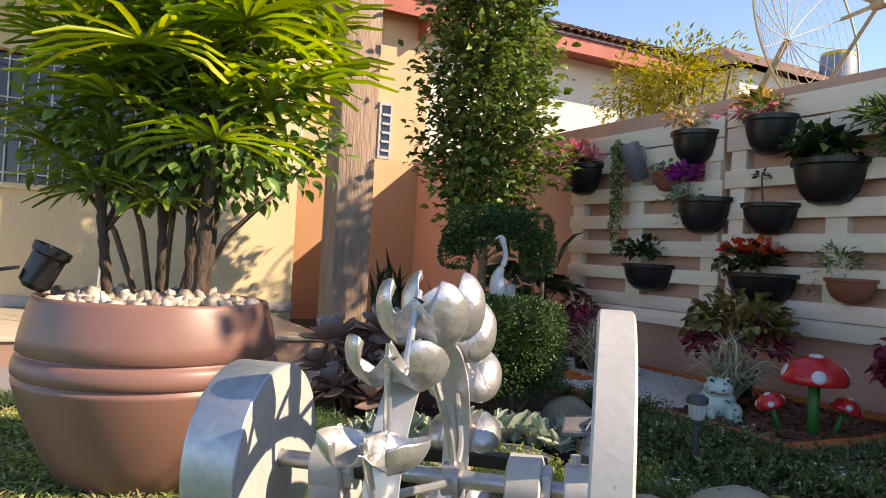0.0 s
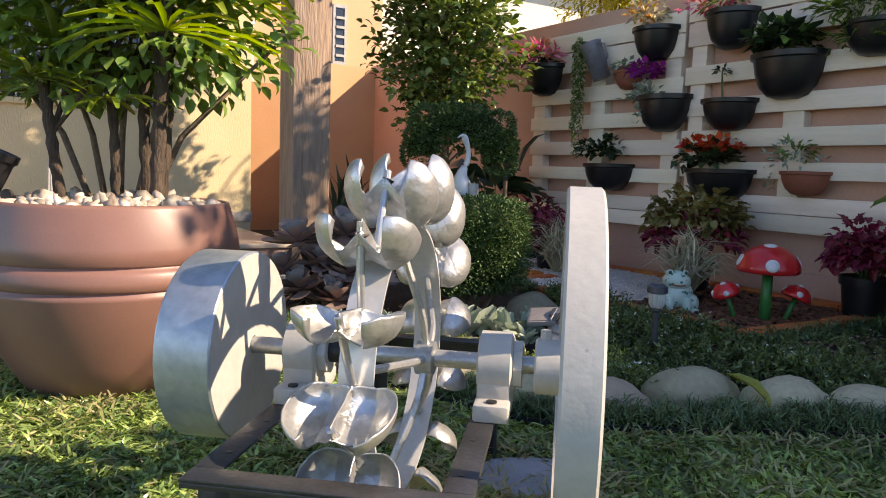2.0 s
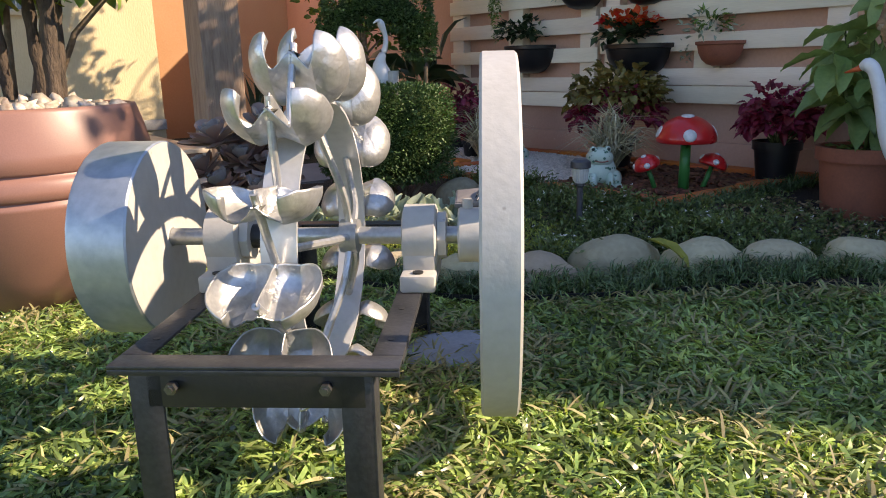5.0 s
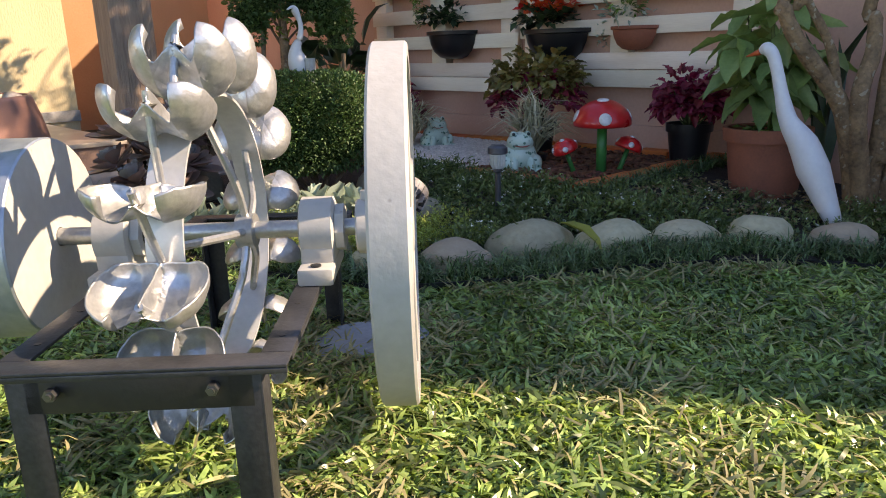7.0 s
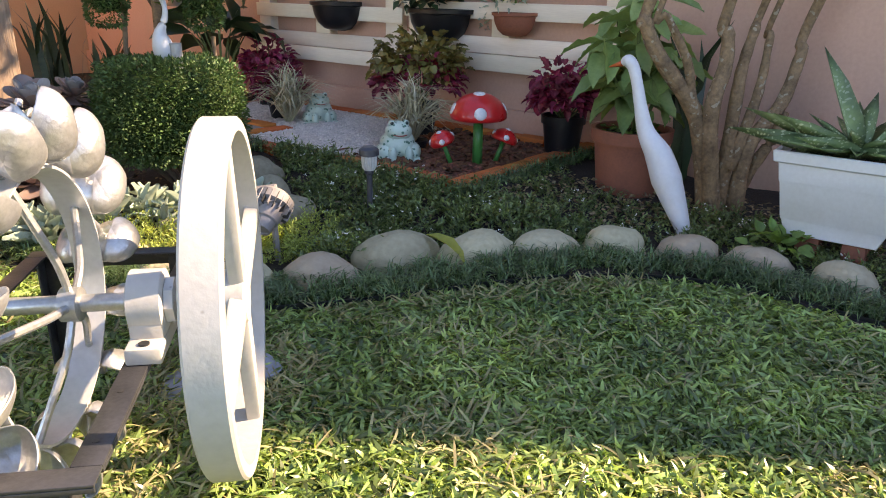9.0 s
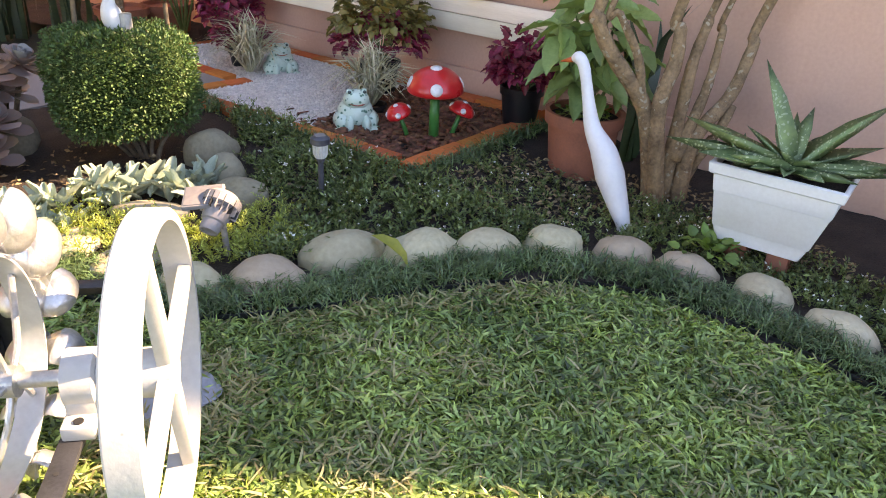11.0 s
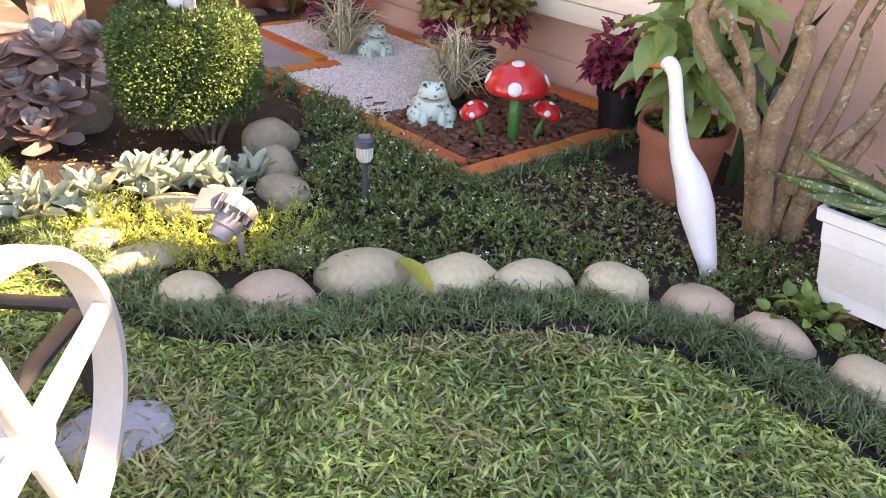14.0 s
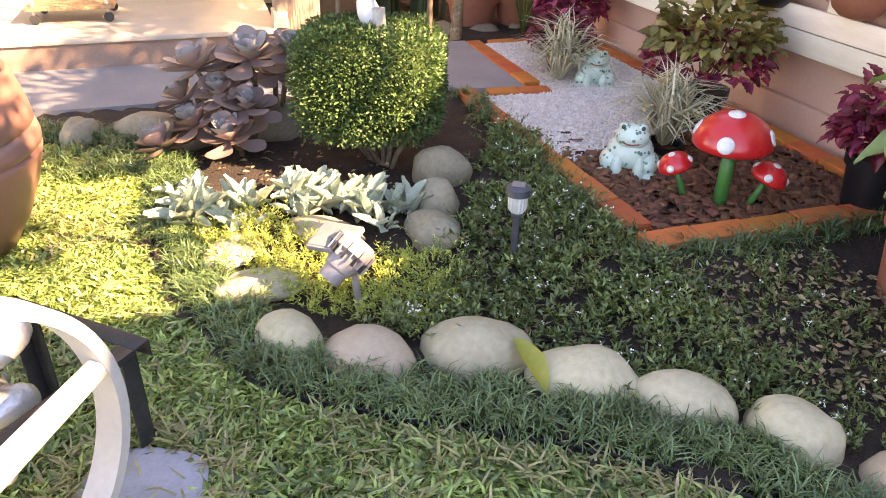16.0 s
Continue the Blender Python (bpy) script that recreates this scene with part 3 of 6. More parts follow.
solo("ceiling", B((-6, 5.3, 3.6), (2.4, 7.9, 3.7)), M["wall_white"], HOUSE, "pale porch ceiling", "ceiling", kind="structure")
solo("porch_roof", B((-6.2, 5.1, 3.705), (2.5, 8.0, 3.85)), M["roof"], HOUSE, "brown tiled porch roof", "roof", kind="structure")

# boundary walls
bw = thing("wall_boundary", HOUSE, "pinkish rendered garden boundary wall", "wall", kind="structure")
part("wall_face", B((4.5, -9, -0.05), (4.65, 9.3, 2.25)), M["wall_pink"], bw)
part("plinth", B((4.455, -9, -0.05), (4.498, 9.14, 0.26), 0.006), M["wall_pink"], bw)
part("back_high", B((3.25, 9.15, -0.05), (4.498, 9.3, 2.215)), M["wall_peach"], bw)
part("back_low", B((2.302, 9.16, -0.05), (3.248, 9.29, 1.88)), M["wall_orange"], bw)

# house behind
hb = thing("house", HOUSE, "beige back house with red fascia and brown tiled roof", "house")
part("wall_left", B((2.5, 11.2, -0.05), (5.6, 11.4, 5.0)), M["wall_peach"], hb)
part("wall_right", B((5.6, 11.5, -0.05), (20, 11.7, 5.0)), M["wall_white"], hb)
part("fascia", B((4.0, 10.75, 4.88), (20, 10.79, 5.18)), M["fascia"], hb)
part("fascia_lower", B((5.35, 10.86, 4.62), (5.4, 11.48, 4.98)), M["fascia"], hb)
part("soffit", B((4.0, 10.8, 4.985), (20, 11.5, 5.0)), M["fascia"], hb)
bm = bmesh.new()
for i in range(80):
    x = 3.9 + i * 0.2
    for j in range(8):
        y0, z0 = 10.66 + j * 0.36, 5.17 + j * 0.155
        o = Matrix.Translation((x, y0, z0)) @ Matrix.Rotation(radians(23.3), 4, "X")
        nseg = 5
        rows = []
        for yy, rr, dz in ((0, 0.095, 0.03), (0.42, 0.08, 0.0)):
            rows.append([bm.verts.new(o @ Vector((rr * math.cos(math.pi * s / nseg), yy, dz + 0.75 * rr * math.sin(math.pi * s / nseg)))) for s in range(nseg + 1)])
        for s in range(nseg):
            bm.faces.new((rows[0][s], rows[0][s + 1], rows[1][s + 1], rows[1][s]))
roof = part("roof", bm, M["roof"], hb)
bm = bmesh.new()
prism(bm, [(3.9, 10.7), (20, 10.7), (20, 13.6), (3.9, 13.6)], 0, 0.03)
bmesh.ops.transform(bm, matrix=Matrix.Translation((0, 10.7, 5.165)) @ Matrix.Rotation(radians(23.3), 4, "X") @ Matrix.Translation((0, -10.7, 0)), verts=bm.verts)
part("roof_deck", bm, M["roof"], hb)
w = part("window", B((4.72, 11.14, 2.55), (4.88, 11.21, 3.4)), M["glass_dark"], hb)
for lo, hi in (((4.68, 11.12, 3.4), (4.92, 11.2, 3.45)), ((4.68, 11.12, 2.5), (4.92, 11.2, 2.55)), ((4.68, 11.12, 2.55), (4.72, 11.2, 3.4)), ((4.88, 11.12, 2.55), (4.92, 11.2, 3.4))):
    part("frame", B(lo, hi), M["window_frame"], w)
for i in range(5):
    part("louvre", B((4.73, 11.1, 2.62 + i * 0.15), (4.87, 11.135, 2.66 + i * 0.15), m=I4), M["window_frame"], w)
w2 = part("window", B((2.75, 11.14, 2.0), (3.35, 11.21, 2.95)), M["glass_dark"], hb)
for i in range(4):
    part("frame", B((2.75 + i * 0.2, 11.11, 2.0), (2.785 + i * 0.2, 11.139, 2.95)), M["grille"], w2)
part("lintel", B((2.7, 11.1, 2.95), (3.4, 11.19, 3.02)), M["grille"], w2)

# far roof and water tank past the boundary wall
fr = thing("far_house", HOUSE, "distant house with brown tiled hip roof", "house")
part("wall", B((11.5, 9.6, 0), (22, 16, 4.9)), M["wall_white"], fr)
bm = bmesh.new()
a = [bm.verts.new(p) for p in ((11.2, 9.3, 4.9), (22.5, 9.3, 4.9), (22.5, 16.3, 4.9), (11.2, 16.3, 4.9), (14.5, 12.8, 6.6), (19, 12.8, 6.6))]
for f in ((0, 1, 5, 4), (1, 2, 5), (2, 3, 4, 5), (3, 0, 4)):
    bm.faces.new([a[i] for i in f])
part("roof", bm, M["roof"], fr)
tank = thing("water_tank", Matrix.Translation(house(17.4, 11.6, 5.75)) @ Matrix.Diagonal((0.8, 0.8, 0.8, 1)), "grey blue water tank with a yellow lid", "tank")
part("body", LT([(0.5, 0), (0.55, 0.9), (0.5, 1.0)], 20), M["tank_blue"], tank)
part("lid", LT([(0.52, 1.001), (0.5, 1.12), (0.2, 1.2), (0, 1.21)], 20), M["tank_yellow"], tank)

# unseen gabled block past the boundary wall, added to shade the lawn
nb = thing("gable_shade_block", HOUSE, "unseen plain gabled block added to shade the lawn", "house")
bm = bmesh.new()
# outline chosen so that its cast shadow gives the wedge on the lawn
GAB = [(-4.9, 0), (-0.4, 0), (-0.4, 2.0), (-2.95, 5.1), (-4.0, 3.2), (-4.9, 2.0)]
lo = [bm.verts.new((6.0, k, z)) for k, z in GAB]
hi = [bm.verts.new((9.5, k, z)) for k, z in GAB]
bm.faces.new(lo)
bm.faces.new(list(reversed(hi)))
for i in range(len(GAB)):
    bm.faces.new((lo[i], lo[(i + 1) % len(GAB)], hi[(i + 1) % len(GAB)], hi[i]))
bmesh.ops.recalc_face_normals(bm, faces=bm.faces)
part("wall", bm, M["wall_white"], nb)

# enclosing wall behind the camera
solo("wall_street", B((-7, -6.2, -0.05), (4.5, -6.0, 1.2)), M["wall_pink"], HOUSE, "plain low wall towards the street", "wall", kind="structure")

# satellite dish of wire mesh behind the wall
dish = thing("satellite_dish", Matrix.Translation((3.20, 7.26, 3.30)) @ Vector((0.55, -0.75, 0.15)).to_track_quat("Z", "Y").to_matrix().to_4x4() @ Matrix.Diagonal((0.86, 0.86, 0.86, 1)), "large beige wire-mesh satellite dish", "dish")
for i in range(9):
    r = 0.25 + i * 0.105
    part("ring", TB([(r * math.cos(a * math.pi / 16), r * math.sin(a * math.pi / 16), 0.22 * r * r) for a in range(33)], 0.003 if i < 8 else 0.014, 5), M["dish"], dish)
for i in range(16):
    a = i * math.pi / 8
    part("rib", TB([(r * math.cos(a), r * math.sin(a), 0.22 * r * r) for r in (0.05, 0.4, 0.75, 1.12)], 0.006, 5), M["dish"], dish)
for i in range(3):
    a = i * 2 * math.pi / 3 + 0.4
    part("strut", TB([(1.0 * math.cos(a), 1.0 * math.sin(a), 0.2), (0.03 * math.cos(a), 0.03 * math.sin(a), 1.0)], 0.024, 6), M["dish"], dish)
part("feed", LT([(0.06, 0.95), (0.07, 1.1), (0, 1.1)], 12), M["dish"], dish)
part("mast", TB([(0, 0, 0), (0, -0.9, -0.75), (0, -3.0, -0.75)], 0.04, 8), M["dish"], dish)

# ---- turbine model on its frame ----
tur = thing("water_turbine", MACHINE, "silver bucket water wheel with white pulleys on black steel frame", "water wheel")
ZF, ZS = 0.355, 0.452
U0, U1, V0, V1 = -0.254, 0.207, -0.478, 0.62


def angle_bar(bm, a, b, side, drop=0.05, wide=0.05, th=0.006):
    """L-section bar from a to b: flat top with a flange at its outer side."""
    a, b = Vector(a), Vector(b)
    d = (b - a).normalized()
    s = Vector(side)
    L = (b - a).length
    m = Matrix((( d.x, s.x, 0, a.x), (d.y, s.y, 0, a.y), (0, 0, 1, a.z), (0, 0, 0, 1)))
    box(bm, (0, 0, -th), (L, wide, 0), 0.0015, m)
    box(bm, (0, 0, -drop), (L, th, -th), 0.0015, m)
    return bm


fr_ = part("frame", angle_bar(bmesh.new(), (U0, V0, ZF), (U1, V0, ZF), (0, 1, 0), drop=0.016), M["frame_steel"], tur, "grey-black steel angle frame")
part("rail", angle_bar(bmesh.new(), (U0, V0 + 0.051, ZF), (U0, V1 - 0.051, ZF), (1, 0, 0), drop=0.016), M["frame_steel"], tur)
part("rail", angle_bar(bmesh.new(), (U1, V1 - 0.051, ZF), (U1, V0 + 0.051, ZF), (-1, 0, 0), drop=0.016), M["frame_steel"], tur)
part("rail", angle_bar(bmesh.new(), (U1, V1, ZF), (U0, V1, ZF), (0, -1, 0)), M["frame_steel"], tur)
part("cross_plate", B((U0 + 0.055, V0 + 0.012, ZF - 0.075), (U1 - 0.055, V0 + 0.02, ZF - 0.0075), 0.002), M["frame_dark"], tur, "black cross plate")
for u, su in ((U0 + 0.03, 1), (U1 - 0.045, -1)):
    for v, sv in ((V0 + 0.012, 1), (V1 - 0.012, -1)):
        bm = bmesh.new()
        box(bm, (u - (0.0 if su > 0 else 0.05), v - (0 if sv > 0 else 0.006), -0.01), (u + (0.05 if su > 0 else 0.0), v + (0.006 if sv > 0 else 0), ZF - 0.007), 0.001)
        box(bm, (u - 0.003, v - (0 if sv > 0 else 0.05), -0.01), (u + 0.003, v + (0.05 if sv > 0 else 0), ZF - 0.0075), 0.001)
        part("leg", bm, M["frame_steel"], tur)
for u in (-0.152, 0.092):
    nm = Matrix.Translation((u, V0 - 0.004, 0.319)) @ Matrix.Rotation(radians(90), 4, "X")
    n_ = part("bolt", LT([(0.01, -0.012), (0.01, 0.003)], 6, nm), M["bolt"], tur)
    part("thread", LT([(0.0055, 0.0035), (0.0055, 0.008), (0, 0.008)], 10, nm), M["bolt"], n_)
for u in (U0 + 0.03, U1 - 0.028):
    for v in (-0.36, -0.2):
        part("hole", LT([(0.006, ZF + 0.0003), (0.006, ZF + 0.0012), (0, ZF + 0.0012)], 10, Matrix.Translation((u, v, 0))), M["frame_dark"], tur)
AX = Matrix.Translation((0, 0, ZS)) @ Matrix.Rotation(radians(90), 4, "Y")
part("shaft", LT([(0.0, -0.475), (0.0185, -0.475), (0.0185, 0.392), (0, 0.392)], 20, AX), M["galv"], tur, "silver steel shaft", smooth=False)
for s_ in (-1, 1):
    uc = 0.2 if s_ > 0 else -0.215
    bm = LT([(0.055, -0.036), (0.066, -0.032), (0.066, 0.032), (0.055, 0.036)], 28, Matrix.Translation((uc, 0, 0)) @ AX)
    box(bm, (uc - 0.034, -0.058, ZF + 0.03), (uc + 0.034, 0.058, ZS - 0.02), 0.006)
    box(bm, (uc - 0.036, -0.105, ZF), (uc + 0.036, 0.105, ZF + 0.036), 0.006)
    bb = part("bearing", bm, M["white_paint"], tur, "white painted bearing block")
    part("collar", LT([(0.03, 0.037), (0.05, 0.037), (0.05, 0.055), (0.03, 0.055)], 8, Matrix.Translation((uc, 0, 0)) @ AX), M["white_paint"], bb)
    for v in (-0.083, 0.083):
        part("slot", LT([(0.011, ZF + 0.0365), (0.011, ZF + 0.04), (0, ZF + 0.04)], 12, Matrix.Translation((uc, v, 0))), M["frame_dark"], bb)
part("sleeve", LT([(0.026, -0.135), (0.026, -0.16), (0.02, -0.16)], 16, AX), M["frame_dark"], tur)

# flywheel: broad rim, four flat spokes, hub
fw = part("flywheel", LT([(0.345, 0.328), (0.369, 0.328), (0.374, 0.333), (0.374, 0.395), (0.369, 0.400), (0.345, 0.400), (0.345, 0.328)], 96, AX, cap=False), M["white_paint"], tur, "white painted flywheel with four spokes")
part("hub", LT([(0.019, 0.28), (0.055, 0.28), (0.058, 0.284), (0.058, 0.394), (0.053, 0.399), (0.019, 0.4), (0.0, 0.4)], 24, AX), M["white_paint"], fw)
for i in range(4):
    a = radians(13 + 90 * i)
    bm = bmesh.new()
    mm = Matrix.Translation((0, 0, ZS)) @ Matrix.Rotation(a, 4, "X")
    vs = [bm.verts.new(mm @ Vector(c)) for c in ((0.366, 0.03, -0.032), (0.366, 0.35, -0.022), (0.366, 0.35, 0.022), (0.366, 0.03, 0.032),
                                                (0.398, 0.03, -0.026), (0.398, 0.35, -0.017), (0.398, 0.35, 0.017), (0.398, 0.03, 0.026))]
    for f in ((0, 1, 2, 3), (7, 6, 5, 4), (0, 4, 5, 1), (3, 2, 6, 7), (1, 5, 6, 2), (0, 3, 7, 4)):
        bm.faces.new([vs[j] for j in f])
    bmesh.ops.recalc_face_normals(bm, faces=bm.faces)
    bmesh.ops.bevel(bm, geom=list(bm.edges), offset=0.006, segments=2, affect="EDGES", profile=0.5)
    part("spoke", bm, M["white_paint"], fw)
part("grub_bolt", LT([(0.011, 0.0), (0.011, 0.02), (0, 0.02)], 8, Matrix.Translation((0.3, 0, ZS + 0.056))), M["white_paint"], fw)

# drum pulley, skin of zinc, white face
pu = part("drum_pulley", LT([(0.15, -0.46), (0.203, -0.46), (0.206, -0.455), (0.206, -0.345), (0.203, -0.341)], 40, AX, cap=False), M["pulley_skin"], tur, "broad drum pulley with dull zinc skin")
part("face", LT([(0.203, -0.3405), (0.02, -0.338), (0.02, -0.349), (0.2, -0.351)], 40, AX, cap=False), M["white_paint"], pu, "white painted pulley face")
part("back", LT([(0.203, -0.457), (0.0, -0.457)], 40, AX, cap=False), M["white_paint"], pu)

# water wheel: two-part band, rods, double cups
ww = part("wheel_band", LT([(0.277, -0.033), (0.283, -0.033), (0.283, 0.033), (0.277, 0.033), (0.277, -0.033)], 64, AX, cap=False), M["galv_band"], tur, "flat silver steel band of the wheel")
ww.matrix_local = Matrix.Translation((-0.012, 0, 0)) @ Matrix.Rotation(radians(-2.7), 4, "Z")
HUB = 0.062
part("wheel_hub", LT([(0.02, HUB - 0.02), (0.036, HUB - 0.018), (0.036, HUB + 0.018), (0.02, HUB + 0.02)], 20, AX), M["galv"], ww)
for i in range(5):
    a = i * 2 * math.pi / 5 + 0.5
    c, s = math.cos(a), math.sin(a)
    part("spoke_rod", TB(smooth_line([(HUB, 0.03 * c, ZS + 0.03 * s), (HUB - 0.008, 0.1 * c, ZS + 0.1 * s), (0.028, 0.19 * c, ZS + 0.19 * s), (0.002, 0.276 * c, ZS + 0.276 * s)], 4), 0.0085, 8), M["galv"], ww)


def scoop(u):
    """Outer rim height: a cusp in the middle, a round scoop, then a free horn."""
    if u < 0.033:
        return 0.05 - 0.022 * (u / 0.033) ** 1.3
    if u < 0.047:
        return 0.028 + 0.06 * (1 - math.sqrt(max(0.0, 1 - ((u - 0.033) / 0.014) ** 2)))
    return 0.2


def cup_mesh():
    """Two half-egg bowls sharing a splitter wall; opens to +y, outwards along z."""
    bm = bmesh.new()
    for sx in (-1, 1):
        n, k = 112, 22
        rings = []
        for i in range(k + 1):
            th = math.pi / 2 * i / k
            ring = []
            for j in range(n):
                ph = 2 * math.pi * j / n
                cx, cz = math.cos(ph), math.sin(ph)
                x = cx * math.cos(th) * (0.066 if cx * sx < 0 else 0.054)
                z = cz * math.cos(th) * (0.08 if cz > 0 else 0.075)
                y = -0.058 * math.sin(th) - 0.012 * math.cos(th) * max(0.0, 1 - abs(cx) * 1.6)
                u = sx * (sx * 0.042 + x)
                if u < 0.004:
                    y = y * (0.35 + 0.65 * max(0.0, 1 + u / 0.03)) if u > -0.03 else y * 0.35
                    u = 0.0
                ring.append(bm.verts.new((sx * u, y, z)))
            rings.append(ring)
        for a, b in zip(rings, rings[1:]):
            for j in range(n):
                bm.faces.new((a[j], a[(j + 1) % n], b[(j + 1) % n], b[j]))
    cut = [f for f in bm.faces if all(v.co.z > scoop(abs(v.co.x)) for v in f.verts)]
    bmesh.ops.delete(bm, geom=cut, context="FACES")
    for v in bm.verts:
        if v.is_boundary:
            v.co.z = min(v.co.z, scoop(abs(v.co.x)) + 0.001)
        v.co += 0.0012 * noise.noise_vector(v.co * 45)
    bmesh.ops.remove_doubles(bm, verts=bm.verts, dist=0.0004)
    bmesh.ops.dissolve_degenerate(bm, dist=0.0002, edges=bm.edges)
    bmesh.ops.recalc_face_normals(bm, faces=bm.faces)
    bmesh.ops.solidify(bm, geom=list(bm.faces), thickness=0.0025)
    return bm


cupme = bpy.data.meshes.new("double_cup")
b_ = cup_mesh()
b_.to_mesh(cupme)
b_.free()
for p in cupme.polygons:
    p.use_smooth = True
cupme.materials.append(M["galv"])
rodme = bpy.data.meshes.new("splitter")
b_ = TB([(0, -0.15, -0.055), (0, -0.08, 0.0), (0, -0.006, 0.05)], 0.0075, 10)
b_.to_mesh(rodme)
b_.free()
rodme.materials.append(M["galv"])
NC = 14
for i in range(NC):
    a = 2 * math.pi * (i + 0.5) / NC
    m_ = Matrix.Translation((0, 0, ZS)) @ Matrix.Rotation(a, 4, "X") @ Matrix.Translation((0, 0, 0.362)) @ Matrix.Rotation(radians(20), 4, "X")
    for nm, me_ in (("double_cup", cupme), ("splitter", rodme)):
        o = new(nm, me_)
        o.parent = ww
        o.matrix_local = m_

# ---- lawn and low planting ----


def tilted(n, lo, hi):
    a, e = RNG.uniform(0, 2 * np.pi, n), np.radians(RNG.uniform(lo, hi, n))
    return np.stack([np.cos(a) * np.cos(e), np.sin(a) * np.cos(e), np.sin(e)], axis=1)


def blades(name, pts, z, length, width, lo, hi, material, label, category, tmpl=BLADE, roll=0.5):
    n = len(pts)
    P = np.column_stack([pts, np.full(n, z) if np.ndim(z) == 0 else z])
    me = spread(tmpl, P, tilted(n, lo, hi), RNG.uniform(*length, n), RNG.uniform(*width, n), roll=roll, name=name)
    ob = leaves(name, me, material)
    return tagged(ob, label, category, kind="stuff")


vis = [(p.x, p.y) for p in MONDO if p.y > 0.6] + [(2.66, 0.55), (-3.2, 0.55), (-3.6, 3.0)]
pts = fill_poly(vis, 12500)
slab_d = np.hypot((pts[:, 0] - 0.37) / 0.17, (pts[:, 1] - 1.76) / 0.14)
pts = pts[slab_d > 0.95]
low = RNG.uniform(0, 1, len(pts)) < 0.55
blades("lawn_grass", pts[low], -0.002, (0.045, 0.095), (0.006, 0.0115), -3, 22, M["grass"], "short broad-bladed green lawn grass", "grass", tmpl=BENT, roll=0.9)
blades("lawn_grass", pts[~low], -0.008, (0.03, 0.064), (0.007, 0.013), 12, 62, M["grass"], "short broad-bladed green lawn grass", "grass", tmpl=BENT, roll=0.8)
rest = np.vstack([fill_poly([(-6, -4.2), (2.9, -4.2), (2.68, 0.55), (-6, 0.55)], 4200), fill_poly([(-6, 0.55), (-3.2, 0.55), (-3.6, 3.0), (-6, 1.2)], 4200)])
trodden = (np.abs(rest[:, 0] - 0.4) < 1.3) & (rest[:, 1] > -1.2)
blades("lawn_grass", rest[~trodden], -0.008, (0.03, 0.07), (0.009, 0.015), 2, 44, M["grass"], "short broad-bladed green lawn grass", "grass")
blades("lawn_grass", rest[trodden], -0.013, (0.03, 0.06), (0.009, 0.014), -4, 4, M["grass"], "short broad-bladed green lawn grass", "grass")
near = fill_poly([(0.1, 1.4), (0.75, 1.4), (0.75, 2.1), (0.1, 2.1)], 5200)
dd = np.hypot((near[:, 0] - 0.38) / 0.24, (near[:, 1] - 1.75) / 0.2)
near = near[(dd > 0.72) & (dd < 1.15)]
dry = fill_poly([(1.0, 2.02), (1.4, 1.98), (1.85, 1.99), (1.85, 2.08), (1.4, 2.13), (1.0, 2.13)], 2300)
thin = fill_poly(vis, 420)
thatch = fill_poly(vis, 2200)
thatch = thatch[np.array([noise.noise(Vector((x * 2.6, y * 2.6, 5.0))) + 0.4 * noise.noise(Vector((x * 9, y * 9, 2.0))) > 0.3 for x, y in thatch])]
blades("dry_grass", np.vstack([near, dry, thin, thatch]), 0.006, (0.04, 0.085), (0.005, 0.009), -2, 38, M["grass_dry"], "dry straw-coloured grass blades", "grass")

# mondo grass border
mp = []
for i in range(len(MONDO) - 1):
    a, b = np.array(MONDO[i]), np.array(MONDO[i + 1])
    L_ = np.linalg.norm(b - a)
    t_ = (b - a) / L_
    nrm = np.array([-t_[1], t_[0]])
    k = int(L_ * 85)
    c = a + np.outer(RNG.uniform(0, 1, k), b - a) + np.outer(RNG.uniform(0.025, 0.2, k), nrm)
    mp.append(c)
tufts = np.vstack(mp)
bedline = [np.array(house(2.95, k)[:2]) for k in np.arange(1.95, 4.0, 0.035)] + [np.array(house(r, 1.88)[:2]) for r in np.arange(2.95, 4.3, 0.03)]
bedline = np.array(bedline) + RNG.normal(0, 0.03, (len(bedline), 2))
tufts = np.vstack([tufts, bedline, RNG.normal(0, 0.16, (40, 2)) + [-1.0, 3.6]])
per = 34
tz = np.repeat([soil_z(x, y) for x, y in tufts], per)
base = np.repeat(tufts, per, axis=0) + RNG.normal(0, 0.012, (len(tufts) * per, 2))
blades("mondo_grass", base, tz, (0.065, 0.12), (0.0034, 0.0058), 12, 70, M["mondo"], "dark green mondo grass border tufts", "grass", tmpl=ARC, roll=0.25)

bm = bmesh.new()
outer, inner = MONDO, offset_line(MONDO, 0.008)
for i in range(len(MONDO) - 1):
    q4 = [(outer[i], -0.01), (outer[i + 1], -0.01), (outer[i + 1], 0.026), (outer[i], 0.026)]
    r4 = [(inner[i], -0.01), (inner[i + 1], -0.01), (inner[i + 1], 0.026), (inner[i], 0.026)]
    A4 = [bm.verts.new((p.x, p.y, z)) for p, z in q4]
    C4 = [bm.verts.new((p.x, p.y, z)) for p, z in r4]
    bm.faces.new(A4)
    bm.faces.new(list(reversed(C4)))
    bm.faces.new((A4[3], A4[2], C4[2], C4[3]))
solo("lawn_edging", bm, M["edge_strip"], I4, "black plastic lawn edging strip", "edging", kind="structure")

